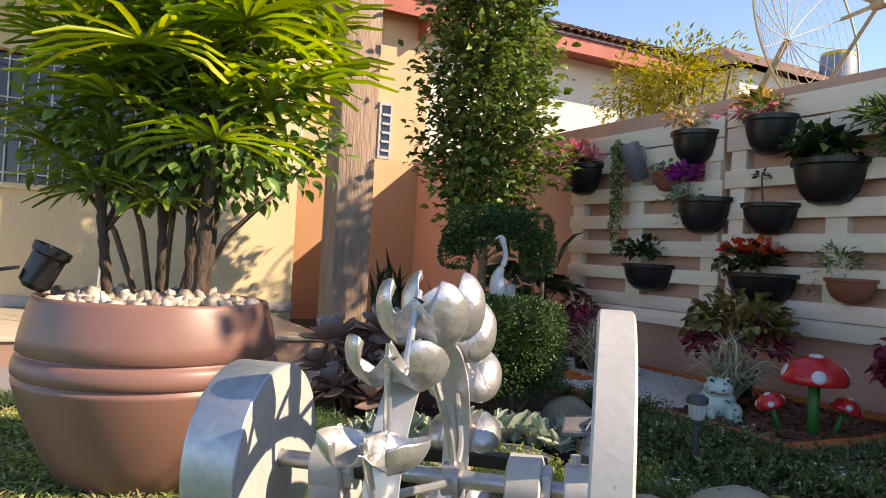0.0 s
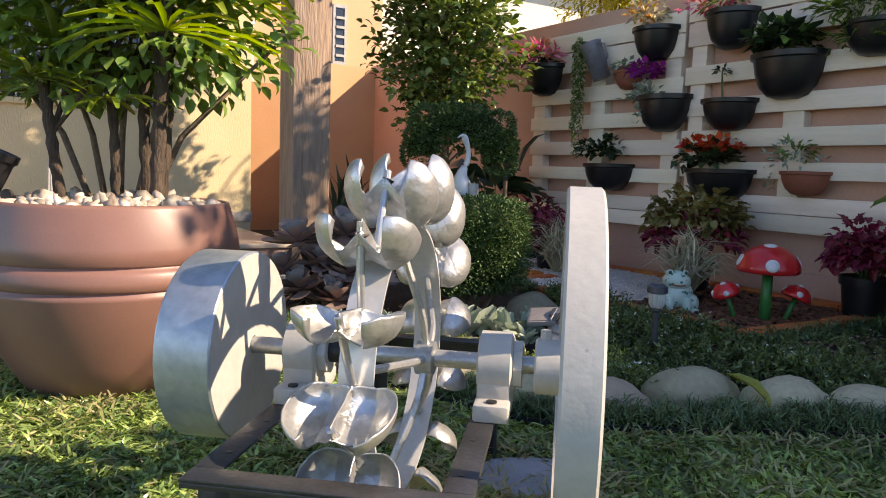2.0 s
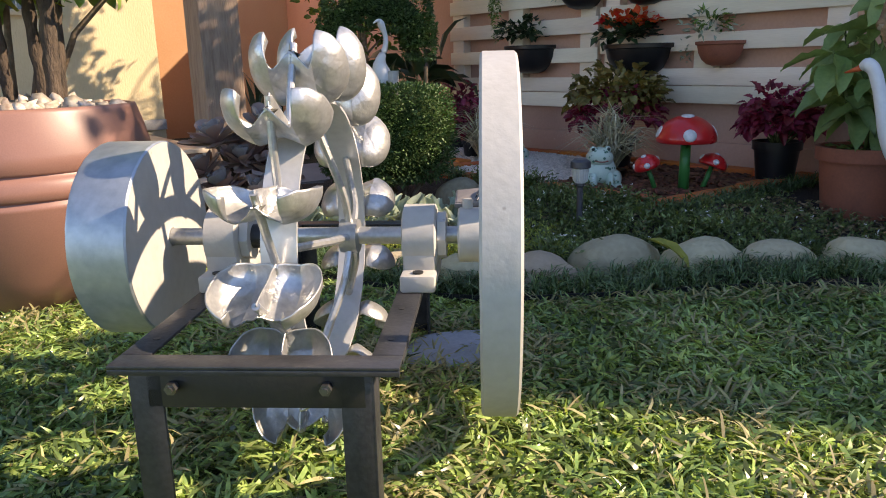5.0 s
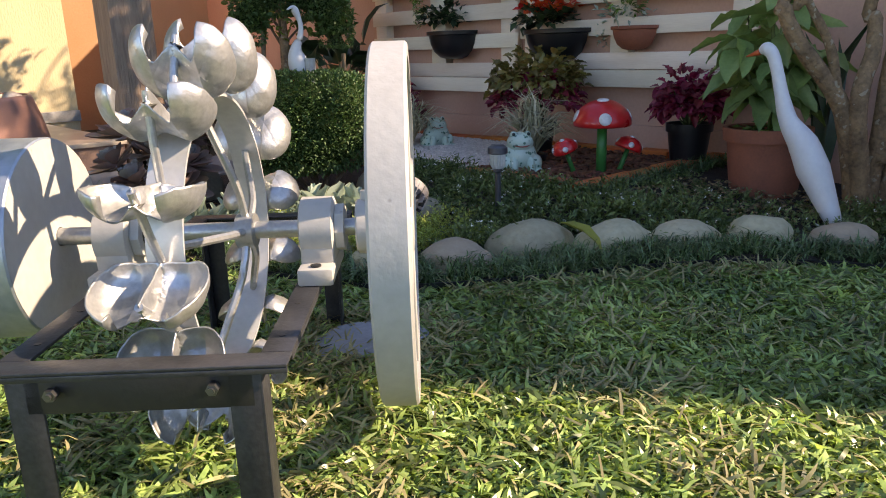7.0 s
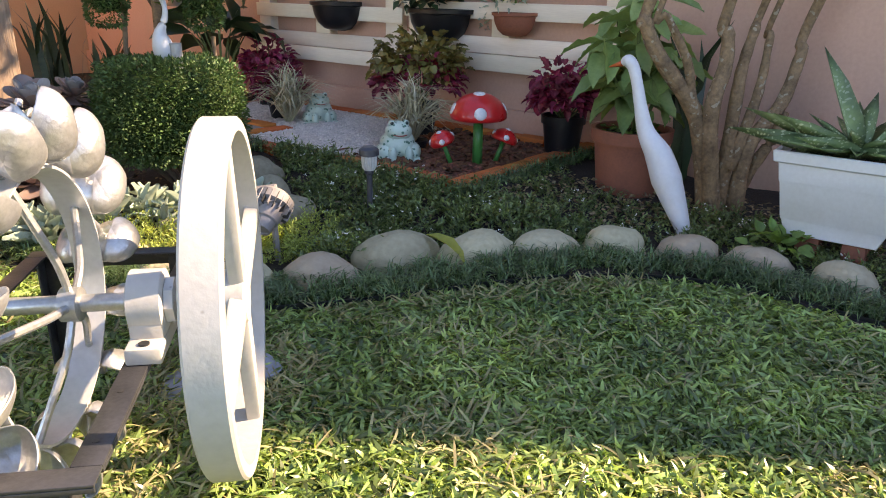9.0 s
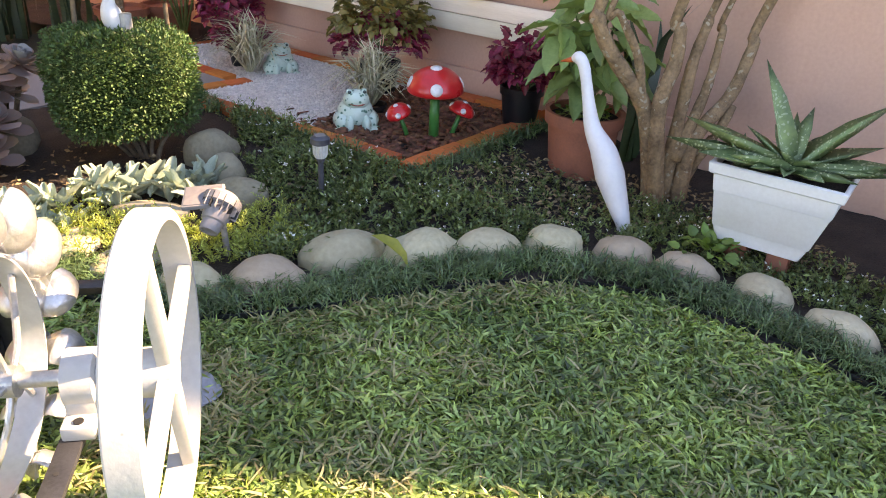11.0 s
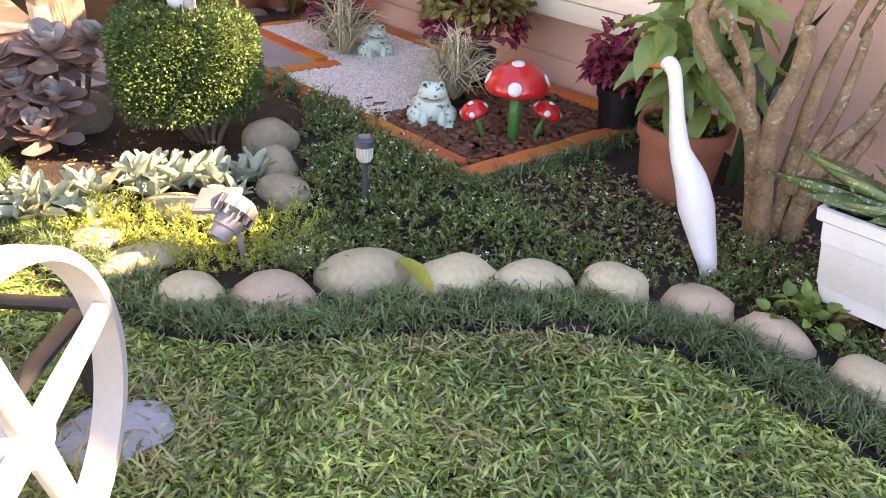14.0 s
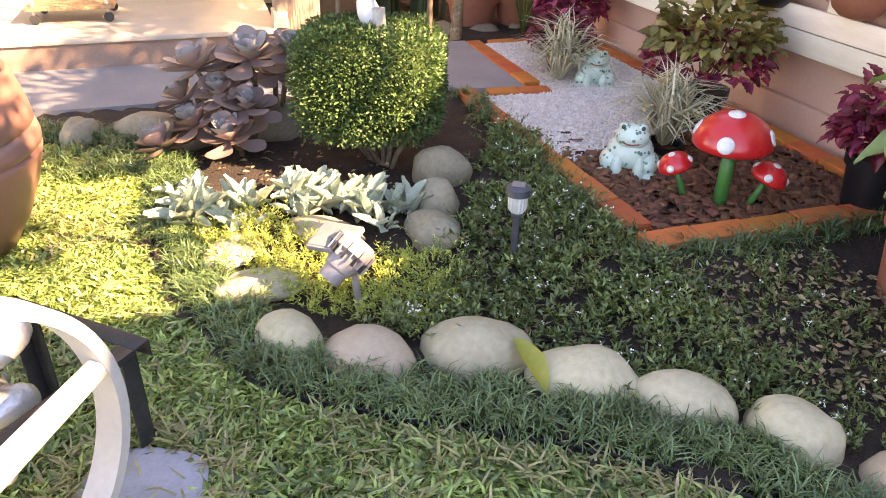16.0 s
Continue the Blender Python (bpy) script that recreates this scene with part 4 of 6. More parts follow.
COVER = [(0.75, 2.44), (1.1, 2.52), (1.45, 2.46), (1.75, 2.42), (2.08, 2.36), (2.0, 2.65), (1.9, 2.85), (1.75, 3.02), (1.66, 3.06), (1.3, 3.6), (1.05, 4.35), (0.85, 4.3), (0.86, 3.5), (0.95, 3.0)]


def ground_cover(name, poly, density, hmax, length, width, material, label, seed, sprig=14):
    p = fill_poly(poly, density)
    hn = np.array([0.5 + 0.8 * noise.noise(Vector((x * 5 + seed, y * 5, seed))) for x, y in p])
    p, hn = p[hn > 0.12], hn[hn > 0.12]
    n = len(p)
    top = hmax * np.clip(hn, 0.25, 1.1) * RNG.uniform(0.6, 1.1, n)
    d = tilted(n, 25, 85)
    f = np.tile(np.linspace(0.12, 1, sprig), n)
    PP = np.repeat(np.column_stack([p, [0.015 + soil_z(x, y) for x, y in p]]), sprig, axis=0) + np.repeat(d * (top / np.maximum(d[:, 2], 0.4))[:, None], sprig, axis=0) * f[:, None]
    PP += RNG.normal(0, 0.004, PP.shape)
    D = unit(np.repeat(d, sprig, axis=0) * 0.5 + rand_dirs(len(PP), -0.2))
    m_ = len(PP)
    ob = leaves(name, spread(LEAF, PP, D, RNG.uniform(*length, m_), RNG.uniform(*width, m_), name=name), material)
    return tagged(ob, label, "ground cover", kind="stuff"), np.column_stack([p, top + [soil_z(x, y) for x, y in p]])


_, tops = ground_cover("ground_cover", COVER, 1150, 0.13, (0.017, 0.038), (0.007, 0.013), M["cover"], "dark green small-leaved ground cover plants", 1.0)
EDGE_COVER = [(2.3, 2.26), (2.54, 2.04), (2.72, 1.65), (2.95, 0.9), (3.3, 1.3), (3.1, 2.0), (2.9, 2.5), (2.6, 2.6)]
_, tops2 = ground_cover("ground_cover", EDGE_COVER, 1100, 0.1, (0.014, 0.03), (0.006, 0.011), M["cover"], "dark green small-leaved ground cover plants", 4.0)
BACK_COVER = [(1.75, 3.0), (2.06, 2.38), (2.35, 2.24), (2.85, 2.3), (2.75, 2.7), (2.45, 2.95), (2.3, 3.35), (1.9, 3.2)]
_, tops3 = ground_cover("ground_cover", BACK_COVER, 520, 0.08, (0.014, 0.03), (0.006, 0.011), M["cover"], "sparse green small-leaved ground cover over leaf litter", 6.0)
tp = np.vstack([tops, tops2, tops3])
fl = tp[RNG.choice(len(tp), 240)]
P = np.column_stack([fl[:, 0], fl[:, 1], fl[:, 2] + 0.03])
P = np.repeat(P, 4, axis=0) + RNG.normal(0, 0.003, (len(P) * 4, 3))
tagged(leaves("white_flowers", spread(LEAF, P, rand_dirs(len(P), 0.0), 0.009, 0.007, name="white_flowers"), M["petal_white"]), "tiny white flowers on the ground cover", "flowers", kind="stuff")
CYP = [(-0.25, 3.0), (0.05, 2.76), (0.36, 2.6), (0.68, 2.53), (0.9, 2.6), (0.98, 2.85), (0.9, 3.08), (0.55, 3.0), (0.3, 3.1), (0.0, 3.16)]
ground_cover("yellow_conifer", CYP, 1200, 0.16, (0.012, 0.028), (0.004, 0.007), M["cypress"], "low yellow-green feathery conifer cover", 8.0, 20)
lit = np.vstack([fill_poly([(1.9, 2.55), (2.45, 2.45), (2.9, 2.2), (3.2, 1.5), (3.3, 2.4), (2.9, 3.0), (2.3, 3.3), (1.75, 3.05)], 1150), fill_poly(COVER, 260), fill_poly([(-0.6, 3.6), (0.7, 3.4), (0.8, 3.9), (0.0, 4.2)], 220)])
P = np.column_stack([lit, [0.03 + soil_z(x, y) + random.uniform(0, 0.02) for x, y in lit]])
tagged(leaves("leaf_litter", spread(LEAF, P, tilted(len(P), -10, 25), RNG.uniform(0.015, 0.045, len(P)), RNG.uniform(0.01, 0.022, len(P)), name="leaf_litter"), M["litter"]), "dry fallen leaves and chips on the soil", "leaf litter", kind="stuff")

# ---- stones and slab ----
STONES = [(0.49, 2.395, 0.125, 0.1, 0.12, 0), (0.765, 2.375, 0.16, 0.115, 0.1, 1), (1.10, 2.475, 0.19, 0.125, 0.14, 0), (1.445, 2.43, 0.18, 0.125, 0.115, 0), (1.745, 2.40, 0.155, 0.115, 0.105, 0),
          (2.035, 2.335, 0.14, 0.11, 0.11, 0), (2.30, 2.185, 0.13, 0.1, 0.095, 1), (2.49, 1.985, 0.14, 0.09, 0.09, 1), (2.66, 1.71, 0.13, 0.1, 0.1, 0), (2.76, 1.41, 0.14, 0.09, 0.09, 0),
          (2.83, 1.08, 0.14, 0.1, 0.1, 0), (2.86, 0.72, 0.14, 0.1, 0.1, 0)]
for i, (x, y, a, b, h, pk) in enumerate(STONES):
    t_ = min(range(len(MONDO_IN)), key=lambda j: (MONDO_IN[j].x - x) ** 2 + (MONDO_IN[j].y - y) ** 2)
    tv = MONDO_IN[min(t_ + 1, len(MONDO_IN) - 1)] - MONDO_IN[max(t_ - 1, 0)]
    solo("border_stone", lump(bmesh.new(), (a, b, h), i + 1, 0.14, 3, flat=-0.45), M["stone_pink"] if pk else M["stone"],
         pose(x, y, 0.012, 0, 0, math.degrees(math.atan2(tv.y, tv.x))), "rounded pinkish river stone edging the bed" if pk else "rounded beige river stone edging the bed", "stone", "border stones", smooth=True)
ROCKS = [(0.68, 3.78, 0.14, 0.12, 0.16), (0.72, 3.48, 0.12, 0.11, 0.105), (0.78, 3.22, 0.15, 0.11, 0.085), (0.26, 2.66, 0.17, 0.1, 0.04), (0.05, 2.86, 0.15, 0.1, 0.04), (0.35, 3.1, 0.17, 0.1, 0.05), (-0.15, 3.15, 0.12, 0.09, 0.05),
         (-1.3, 3.8, 0.15, 0.1, 0.1), (-0.93, 3.93, 0.3, 0.13, 0.12), (-0.37, 4.22, 0.2, 0.16, 0.17), (0.05, 6.6, 0.2, 0.14, 0.1), (0.36, 6.75, 0.15, 0.1, 0.08), (0.6, 6.95, 0.1, 0.08, 0.07)]
for i, (x, y, a, b, h) in enumerate(ROCKS):
    solo("rock", lump(bmesh.new(), (a, b, h), i + 31, 0.25, 3, flat=-0.4), M["rock_grey"] if i < 3 or i > 6 else M["stone"], pose(x, y, 0.04, 0, 0, (i * 67) % 180),
         "rounded grey-brown rock half sunk in the bed", "rock", "bed rocks", smooth=True)
bm = lump(bmesh.new(), (0.165, 0.13, 0.03), 77, 0.25, 4)
for v in bm.verts:
    v.co.z = min(v.co.z, 0.014)
solo("stepping_stone", bm, M["slab"], pose(0.37, 1.755, 0.004, 0, 0, 10), "flat grey stone slab sunk in the lawn", "stepping stone", smooth=True)
yl = leaves("fallen_leaf", spread(BIGLEAF, np.array([[1.215, 2.45, 0.13]]), np.array([[0.6, -0.62, -0.3]]), 0.21, 0.075, roll=0.0, name="fallen_leaf"), M["yellow_leaf"])
tagged(yl, "long yellow-green fallen leaf over the border stones", "leaf")

# ---- edged bed with gravel and bark ----
EDGE_RUNS = [((3.0, 1.97), (4.44, 1.97)), ((3.055, 2.09), (2.97, 4.06)), ((3.09, 3.97), (3.5, 3.94)), ((3.44, 4.08), (3.44, 5.25)), ((3.56, 5.2), (4.44, 5.2)), ((4.34, 2.02), (4.34, 5.1))]
edging = thing("bed_edging", HOUSE, "orange brick edging round the gravel and bark bed", "edging", kind="structure")
bricks = {}
for (r0, k0), (r1, k1) in EDGE_RUNS:
    L_ = math.hypot(r1 - r0, k1 - k0)
    n = max(1, round(L_ / 0.24))
    for i in range(n):
        key = round(L_ / n, 3)
        if key not in bricks:
            me = bpy.data.meshes.new("brick")
            b_ = B((0.003, -0.058, -0.06), (key - 0.003, 0.058, 0.05), 0.006)
            b_.to_mesh(me)
            b_.free()
            me.materials.append(M["edging"])
            bricks[key] = me
        f = i / n
        o = new("brick", bricks[key])
        o.parent = edging
        o.matrix_local = pose(r0 + (r1 - r0) * f, k0 + (k1 - k0) * f, 0.078 - 0.012 * max(0, k0 + (k1 - k0) * f - 2.0) + random.uniform(-0.004, 0.004), 0, random.uniform(-0.8, 0.8), math.degrees(math.atan2(k1 - k0, r1 - r0)) + random.uniform(-0.6, 0.6))
GRAVEL = [(3.06, 2.85), (4.28, 3.05), (4.28, 5.14), (3.5, 5.14), (3.5, 4.02), (3.0, 3.9)]
BARK = [(3.1, 2.03), (4.28, 2.03), (4.28, 3.1), (3.0, 2.9)]
bedH = HOUSE.to_3x3()


def to_house(p2, z):
    p = np.column_stack([p2, z])
    return p @ np.array(bedH).T


g = fill_poly(GRAVEL, 13500)
ob = leaves("gravel", spread(PEBBLE, to_house(g, 0.074 + RNG.uniform(0, 0.016, len(g))), rand_dirs(len(g), -1), RNG.uniform(0.016, 0.034, len(g)), RNG.uniform(0.014, 0.028, len(g)), thick=0.016, name="gravel"), M["gravel"])
tagged(ob, "white decorative gravel in the edged bed", "gravel", kind="stuff")
g = np.vstack([fill_poly(BARK, 2100), fill_poly([(2.98, 2.7), (3.4, 2.75), (3.3, 3.2), (3.0, 3.3)], 250)])
ob = leaves("bark_mulch", spread(CHIP, to_house(g, 0.062 + RNG.uniform(0, 0.035, len(g))), tilted(len(g), -15, 22), RNG.uniform(0.035, 0.09, len(g)), RNG.uniform(0.02, 0.045, len(g)), thick=0.016, name="bark_mulch"), M["bark_chip"], smooth=False)
tagged(ob, "reddish brown bark chip mulch", "bark mulch", kind="stuff")
solo("bed_base", prism(bmesh.new(), [(3.06, 2.02), (4.28, 2.02), (4.28, 5.14), (3.5, 5.14), (3.5, 4.02), (3.02, 4.02)], -0.02, 0.066), M["soil"], HOUSE, "dark soil under gravel and bark", "soil", kind="structure")


def mushroom(x, y, z, R, H, stem, lean, az, label):
    m_ = pose(x, y, z, 0, 0, az) @ Matrix.Rotation(radians(lean), 4, "Y")
    t_ = thing("garden_mushroom", m_, label, "mushroom ornament", "garden mushrooms")
    part("stalk", LT([(stem, -0.04), (stem * 0.95, H * 0.5), (stem * 0.9, H)], 16), M["green_stalk"], t_, smooth=True)
    prof = [(stem * 0.8, H + 0.004), (R * 0.94, H - 0.004), (R, H + 0.006)]
    for i in range(1, 11):
        a = math.pi / 2 * i / 10
        prof.append((R * math.cos(a) if i < 10 else 0, H + 0.006 + R * 0.86 * math.sin(a)))
    cap = part("cap", LT(prof, 40), M["red_cap"], t_, "glossy red cap", smooth=True)
    for i, (a, e) in enumerate(((168, 22), (252, 17), (346, 22), (70, 22), (250, 80))):
        aa, ee = radians(a - az), radians(e)
        d = Vector((math.cos(aa) * math.cos(ee), math.sin(aa) * math.cos(ee), math.sin(ee)))
        c = Vector((d.x * R, d.y * R, H + 0.006 + R * 0.86 * d.z))
        nn = Vector((d.x, d.y, d.z / 0.86)).normalized()
        mm = Matrix.Translation(c) @ nn.to_track_quat("Z", "Y").to_matrix().to_4x4()
        part("dot", LT([(R * 0.23, -R * 0.06), (R * 0.2, 0.001), (R * 0.09, 0.005), (0, 0.007)], 20, mm), M["white_dot"], cap, smooth=True)


mushroom(1.945, 3.70, 0.085, 0.164, 0.278, 0.031, 0, 10, "large red mushroom ornament with white dots on green stalk")
mushroom(1.80, 3.74, 0.085, 0.075, 0.15, 0.014, -22, 0, "small red mushroom ornament leaning over bark chips")
mushroom(2.07, 3.73, 0.085, 0.08, 0.14, 0.015, 22, 0, "small red mushroom ornament leaning over bark chips")


def frog(x, y, z, s, az):
    t_ = thing("frog_ornament", pose(x, y, z, 0, 0, az) @ Matrix.Diagonal((s, s, s, 1)), "pale green ceramic frog with dark spots", "frog ornament", "ceramic frogs")
    bm = bmesh.new()
    for c, r, k in (((0, 0, 0.36), (0.42, 0.36, 0.36), 1), ((0, -0.1, 0.68), (0.31, 0.28, 0.23), 2), ((0.33, -0.06, 0.2), (0.2, 0.33, 0.22), 3), ((-0.33, -0.06, 0.2), (0.2, 0.33, 0.22), 4),
                    ((0.2, -0.33, 0.12), (0.11, 0.15, 0.26), 5), ((-0.2, -0.33, 0.12), (0.11, 0.15, 0.26), 6), ((0.16, -0.14, 0.86), (0.085, 0.085, 0.08), 7), ((-0.16, -0.14, 0.86), (0.085, 0.085, 0.08), 8),
                    ((0.4, -0.36, 0.05), (0.17, 0.14, 0.07), 9), ((-0.4, -0.36, 0.05), (0.17, 0.14, 0.07), 10)):
        lump(bm, r, k, 0.06, 3, Matrix.Translation(c))
    part("body", bm, M["frog"], t_, smooth=True)
    for sx in (-1, 1):
        part("eye", lump(bmesh.new(), (0.042, 0.034, 0.042), 3, 0.0, 2, Matrix.Translation((sx * 0.17, -0.205, 0.875))), M["frog_dark"], t_, smooth=True)
    part("mouth", TB([(0.265 * math.sin(a), -0.1 - 0.275 * math.cos(a), 0.66 - 0.05 * math.cos(a * 1.6)) for a in np.linspace(-0.9, 0.9, 9)], 0.016, 6), M["frog_mouth"], t_, smooth=True)


frog(1.555, 4.03, 0.072, 0.265, -4)
frog(1.33, 5.42, 0.07, 0.25, 2)


def grass_plant(name, x, y, z, n, length, width, material, label, pot=None, up=(22, 85)):
    t_ = thing(name, pose(x, y, z), label, "plant", name + " plants")
    d = tilted(n, *up)
    P = d * RNG.uniform(0.0, 0.03, (n, 1))
    leaves("foliage", spread(ARC, P, d, RNG.uniform(*length, n), RNG.uniform(*width, n), roll=0.3, name="foliage"), material, t_)
    if pot:
        part("pot", LT([(pot * 0.75, -pot * 0.9), (pot, 0.0), (pot * 1.06, 0.0), (pot * 1.06, 0.02), (pot * 0.9, 0.02), (pot * 0.85, -0.02), (0, -0.02)], 24), M["black_plastic"], t_, "black plastic pot", smooth=False)
    return t_


grass_plant("spider_plant", 1.72, 4.28, 0.12, 300, (0.28, 0.48), (0.008, 0.014), M["variegated"], "cream and green striped spider plant", 0.1)
grass_plant("spider_plant", 1.10, 5.42, 0.075, 340, (0.3, 0.5), (0.008, 0.015), M["variegated"], "cream and green striped spider plant", None)


def leafy(name, m_, label, spec_, category="plant", group="", stems=(), stem_mat="green_stem", stem_r=0.006):
    """spec_: rows of (material, points, directions, length range, width range, template)."""
    t_ = thing(name, m_, label, category, group)
    for mt, P, D, ln, wd, tm in spec_:
        P, D = np.array(P, float), np.array(D, float)
        leaves("foliage", spread(tm, P, D, RNG.uniform(*ln, len(P)), RNG.uniform(*wd, len(P)), roll=0.35, name="foliage"), M[mt], t_)
    for s_ in stems:
        part("stem", TB(s_, [stem_r * 1.2] * (len(s_) - 1) + [stem_r * 0.6], 6), M[stem_mat], t_, smooth=True)
    return t_


def dome(n, rx, ry, rz, c=(0, 0, 0), inner=0.6, zmin=-0.2):
    d = rand_dirs(n, zmin)
    k = RNG.uniform(inner, 1.0, (n, 1))
    P = d * k * [rx, ry, rz] + np.array(c)
    D = unit(d + RNG.normal(0, 0.45, (n, 3)) + [0, 0, -0.15])
    return P, D


def plant_pot(t_, R, H, material, name="pot", r0=0.74, z=0.0):
    return part(name, LT([(R * r0, z), (R * 0.93, z + H * 0.82), (R * 1.02, z + H * 0.82), (R * 1.04, z + H), (R * 0.93, z + H), (R * 0.9, z + H * 0.9), (0, z + H * 0.88)], 36), material, t_)


def coleus(m_, label, n1, n2, size, H, potR, potH):
    n1, n2 = int(n1 * 1.9), int(n2 * 1.9)
    P1, D1 = dome(n1, size, size, size * 0.8, (0, 0, potH + size * 0.7), 0.55)
    P2, D2 = dome(n2, size * 0.95, size * 0.95, size * 0.6, (0, 0, potH + size * 0.35), 0.7)
    st = [[(0, 0, potH * 0.8), tuple(P1[i] * 0.5 + np.array([0, 0, potH * 0.4])), tuple(P1[i])] for i in range(0, n1, max(1, n1 // 14))]
    t_ = leafy("coleus", m_, label, [("coleus_brown" if n1 > n2 else "coleus_purple", P1, D1, (0.05, 0.085), (0.042, 0.068), FRILL), ("coleus_purple", P2, D2, (0.05, 0.085), (0.04, 0.062), FRILL)], group="coleus plants", stems=st, stem_r=0.004)
    plant_pot(t_, potR, potH, M["black_plastic"])


coleus(pose(*house(4.03, 3.15, 0.065)), "coleus with brown-green and purple leaves in black pot", 190, 130, 0.33, 0.5, 0.14, 0.24)
coleus(pose(2.57, 3.83, 0.065), "purple-red coleus in a black plastic pot", 60, 170, 0.215, 0.4, 0.135, 0.27)
coleus(pose(*house(4.1, 4.95, 0.065)), "dark red coleus beside the gravel bed", 40, 170, 0.26, 0.4, 0.12, 0.2)
coleus(pose(*house(3.75, 4.35, 0.065)), "purple coleus behind the clipped bush", 20, 110, 0.2, 0.4, 0.1, 0.15)

# ---- pallets and hanging pots on the boundary wall ----
SLATS = [(2.0, 2.16), (1.815, 1.985), (1.54, 1.67), (1.31, 1.43), (1.085, 1.205), (0.865, 0.975), (0.64, 0.752), (0.52, 0.634)]


def pallet(k0, k1, top, stringers, label):
    t_ = thing("pallet", HOUSE, label, "pallet", "wall pallets")
    for i, (a, b) in enumerate(SLATS):
        bm = B((4.396, k0 + random.uniform(-0.006, 0.006), a - top), (4.415, k1 + random.uniform(-0.006, 0.006), b - top), 0.003)
        for v in bm.verts:
            v.co.z += 0.006 * noise.noise(Vector((v.co.y * 2, i * 3.1, v.co.z)))
        part("slat", bm, M["pallet"], t_)
    for s0, s1 in stringers:
        part("stringer", B((4.416, s0, 0.53 - top), (4.499, s1, 2.14 - top), 0.003), M["pallet"], t_)


pallet(1.78, 3.635, 0.0, [(1.82, 1.95), (2.67, 2.82), (3.47, 3.60)], "cream-white painted wooden pallet fixed to the wall")
pallet(3.66, 5.48, 0.06, [(3.70, 3.85), (4.50, 4.68), (5.30, 5.46)], "cream-white painted wooden pallet fixed to the wall")


def wall_pot(k0, k1, z0, z1, material="black_plastic", label="black plastic half-round wall pot hung on a pallet"):
    """Half-round bowl, flat side against the slats."""
    R, H = (k0 - k1) / 2, z1 - z0
    t_ = thing("wall_pot", HOUSE @ Matrix.Translation((4.392, (k0 + k1) / 2, z0)) @ pose(0, 0, 0, 0, 0, 90), label, "flower pot", "wall pots")
    n, prof = 24, [(0.3, 0.0), (0.56, 0.07), (0.78, 0.27), (0.91, 0.55), (0.97, 0.84), (1.05, 0.87), (1.06, 0.99), (1.03, 1.0), (0.93, 1.0), (0.89, 0.88)]
    bm = bmesh.new()
    rings = []
    for r, z in prof:
        rings.append([bm.verts.new((R * r * math.cos(math.pi * j / n), min(R * 0.95, 0.2) * r * math.sin(math.pi * j / n), H * z)) for j in range(n + 1)])
    for a, b in zip(rings, rings[1:]):
        for j in range(n):
            bm.faces.new((a[j], b[j], b[j + 1], a[j + 1]))
        bm.faces.new((a[0], a[n], b[n], b[0]))
    bm.faces.new(rings[0])
    bmesh.ops.recalc_face_normals(bm, faces=bm.faces)
    part("bowl", bm, M[material], t_, smooth=False)
    bm = bmesh.new()
    bm.faces.new([bm.verts.new((R * 0.86 * math.cos(math.pi * j / n), min(R * 0.95, 0.2) * 0.86 * math.sin(math.pi * j / n), H * 0.87)) for j in range(n + 1)])
    part("soil", bm, M["soil"], t_)
    return Matrix.Translation(house(4.392 - min(R * 0.5, 0.1), (k0 + k1) / 2, z1))


def pot_plant(m_, label, rows, name="pot_plant", **kw):
    """rows: material, count, (rx, ry, rz), centre, leaf length, leaf width."""
    sp = []
    for mt, n, rad, c, ln, wd in rows:
        P, D = dome(int(n * 1.7), *rad, (c[0], c[1], c[2] - 0.015), 0.25)
        sp.append((mt, P, D, (ln * 0.7, ln * 1.2), (wd * 0.8, wd * 1.35), LEAF))
    return leafy(name, m_, label, sp, group="wall pot plants", **kw)


m1 = wall_pot(5.50, 5.03, 1.57, 1.85)
pot_plant(m1, "bromeliad-like plant with red and yellow flowers", [("petal_pink", 60, (0.22, 0.22, 0.12), (0, 0, 0.06), 0.14, 0.035), ("petal_yellow", 30, (0.1, 0.1, 0.16), (0, 0, 0.1), 0.09, 0.025), ("dark_leaf", 30, (0.16, 0.16, 0.08), (0, 0, 0.02), 0.1, 0.03)])
m2 = wall_pot(4.12, 3.72, 1.75, 2.0)
pot_plant(m2, "pale cream-leaved plant in a wall pot", [("petal_yellow", 40, (0.14, 0.14, 0.16), (-0.05, 0.05, 0.1), 0.07, 0.03), ("variegated", 40, (0.14, 0.14, 0.14), (0, 0, 0.08), 0.08, 0.03)])
m3 = wall_pot(3.43, 3.04, 1.755, 2.02)
pot_plant(m3, "pink flowering cactus trailing over a pot", [("petal_pink", 50, (0.26, 0.26, 0.1), (0.0, 0.14, 0.03), 0.075, 0.035), ("petal_yellow", 40, (0.2, 0.2, 0.12), (0, 0.02, 0.09), 0.08, 0.03), ("lush", 40, (0.18, 0.18, 0.1), (0, 0, 0.06), 0.09, 0.03)])
m4 = wall_pot(3.03, 2.53, 1.385, 1.68)
pot_plant(m4, "leafy dark green plant in a large wall pot", [("dark_leaf", 150, (0.23, 0.23, 0.13), (0, 0, 0.07), 0.09, 0.06), ("lush", 40, (0.2, 0.2, 0.12), (0, 0, 0.08), 0.08, 0.05)])
m5 = wall_pot(4.03, 3.56, 1.20, 1.475)
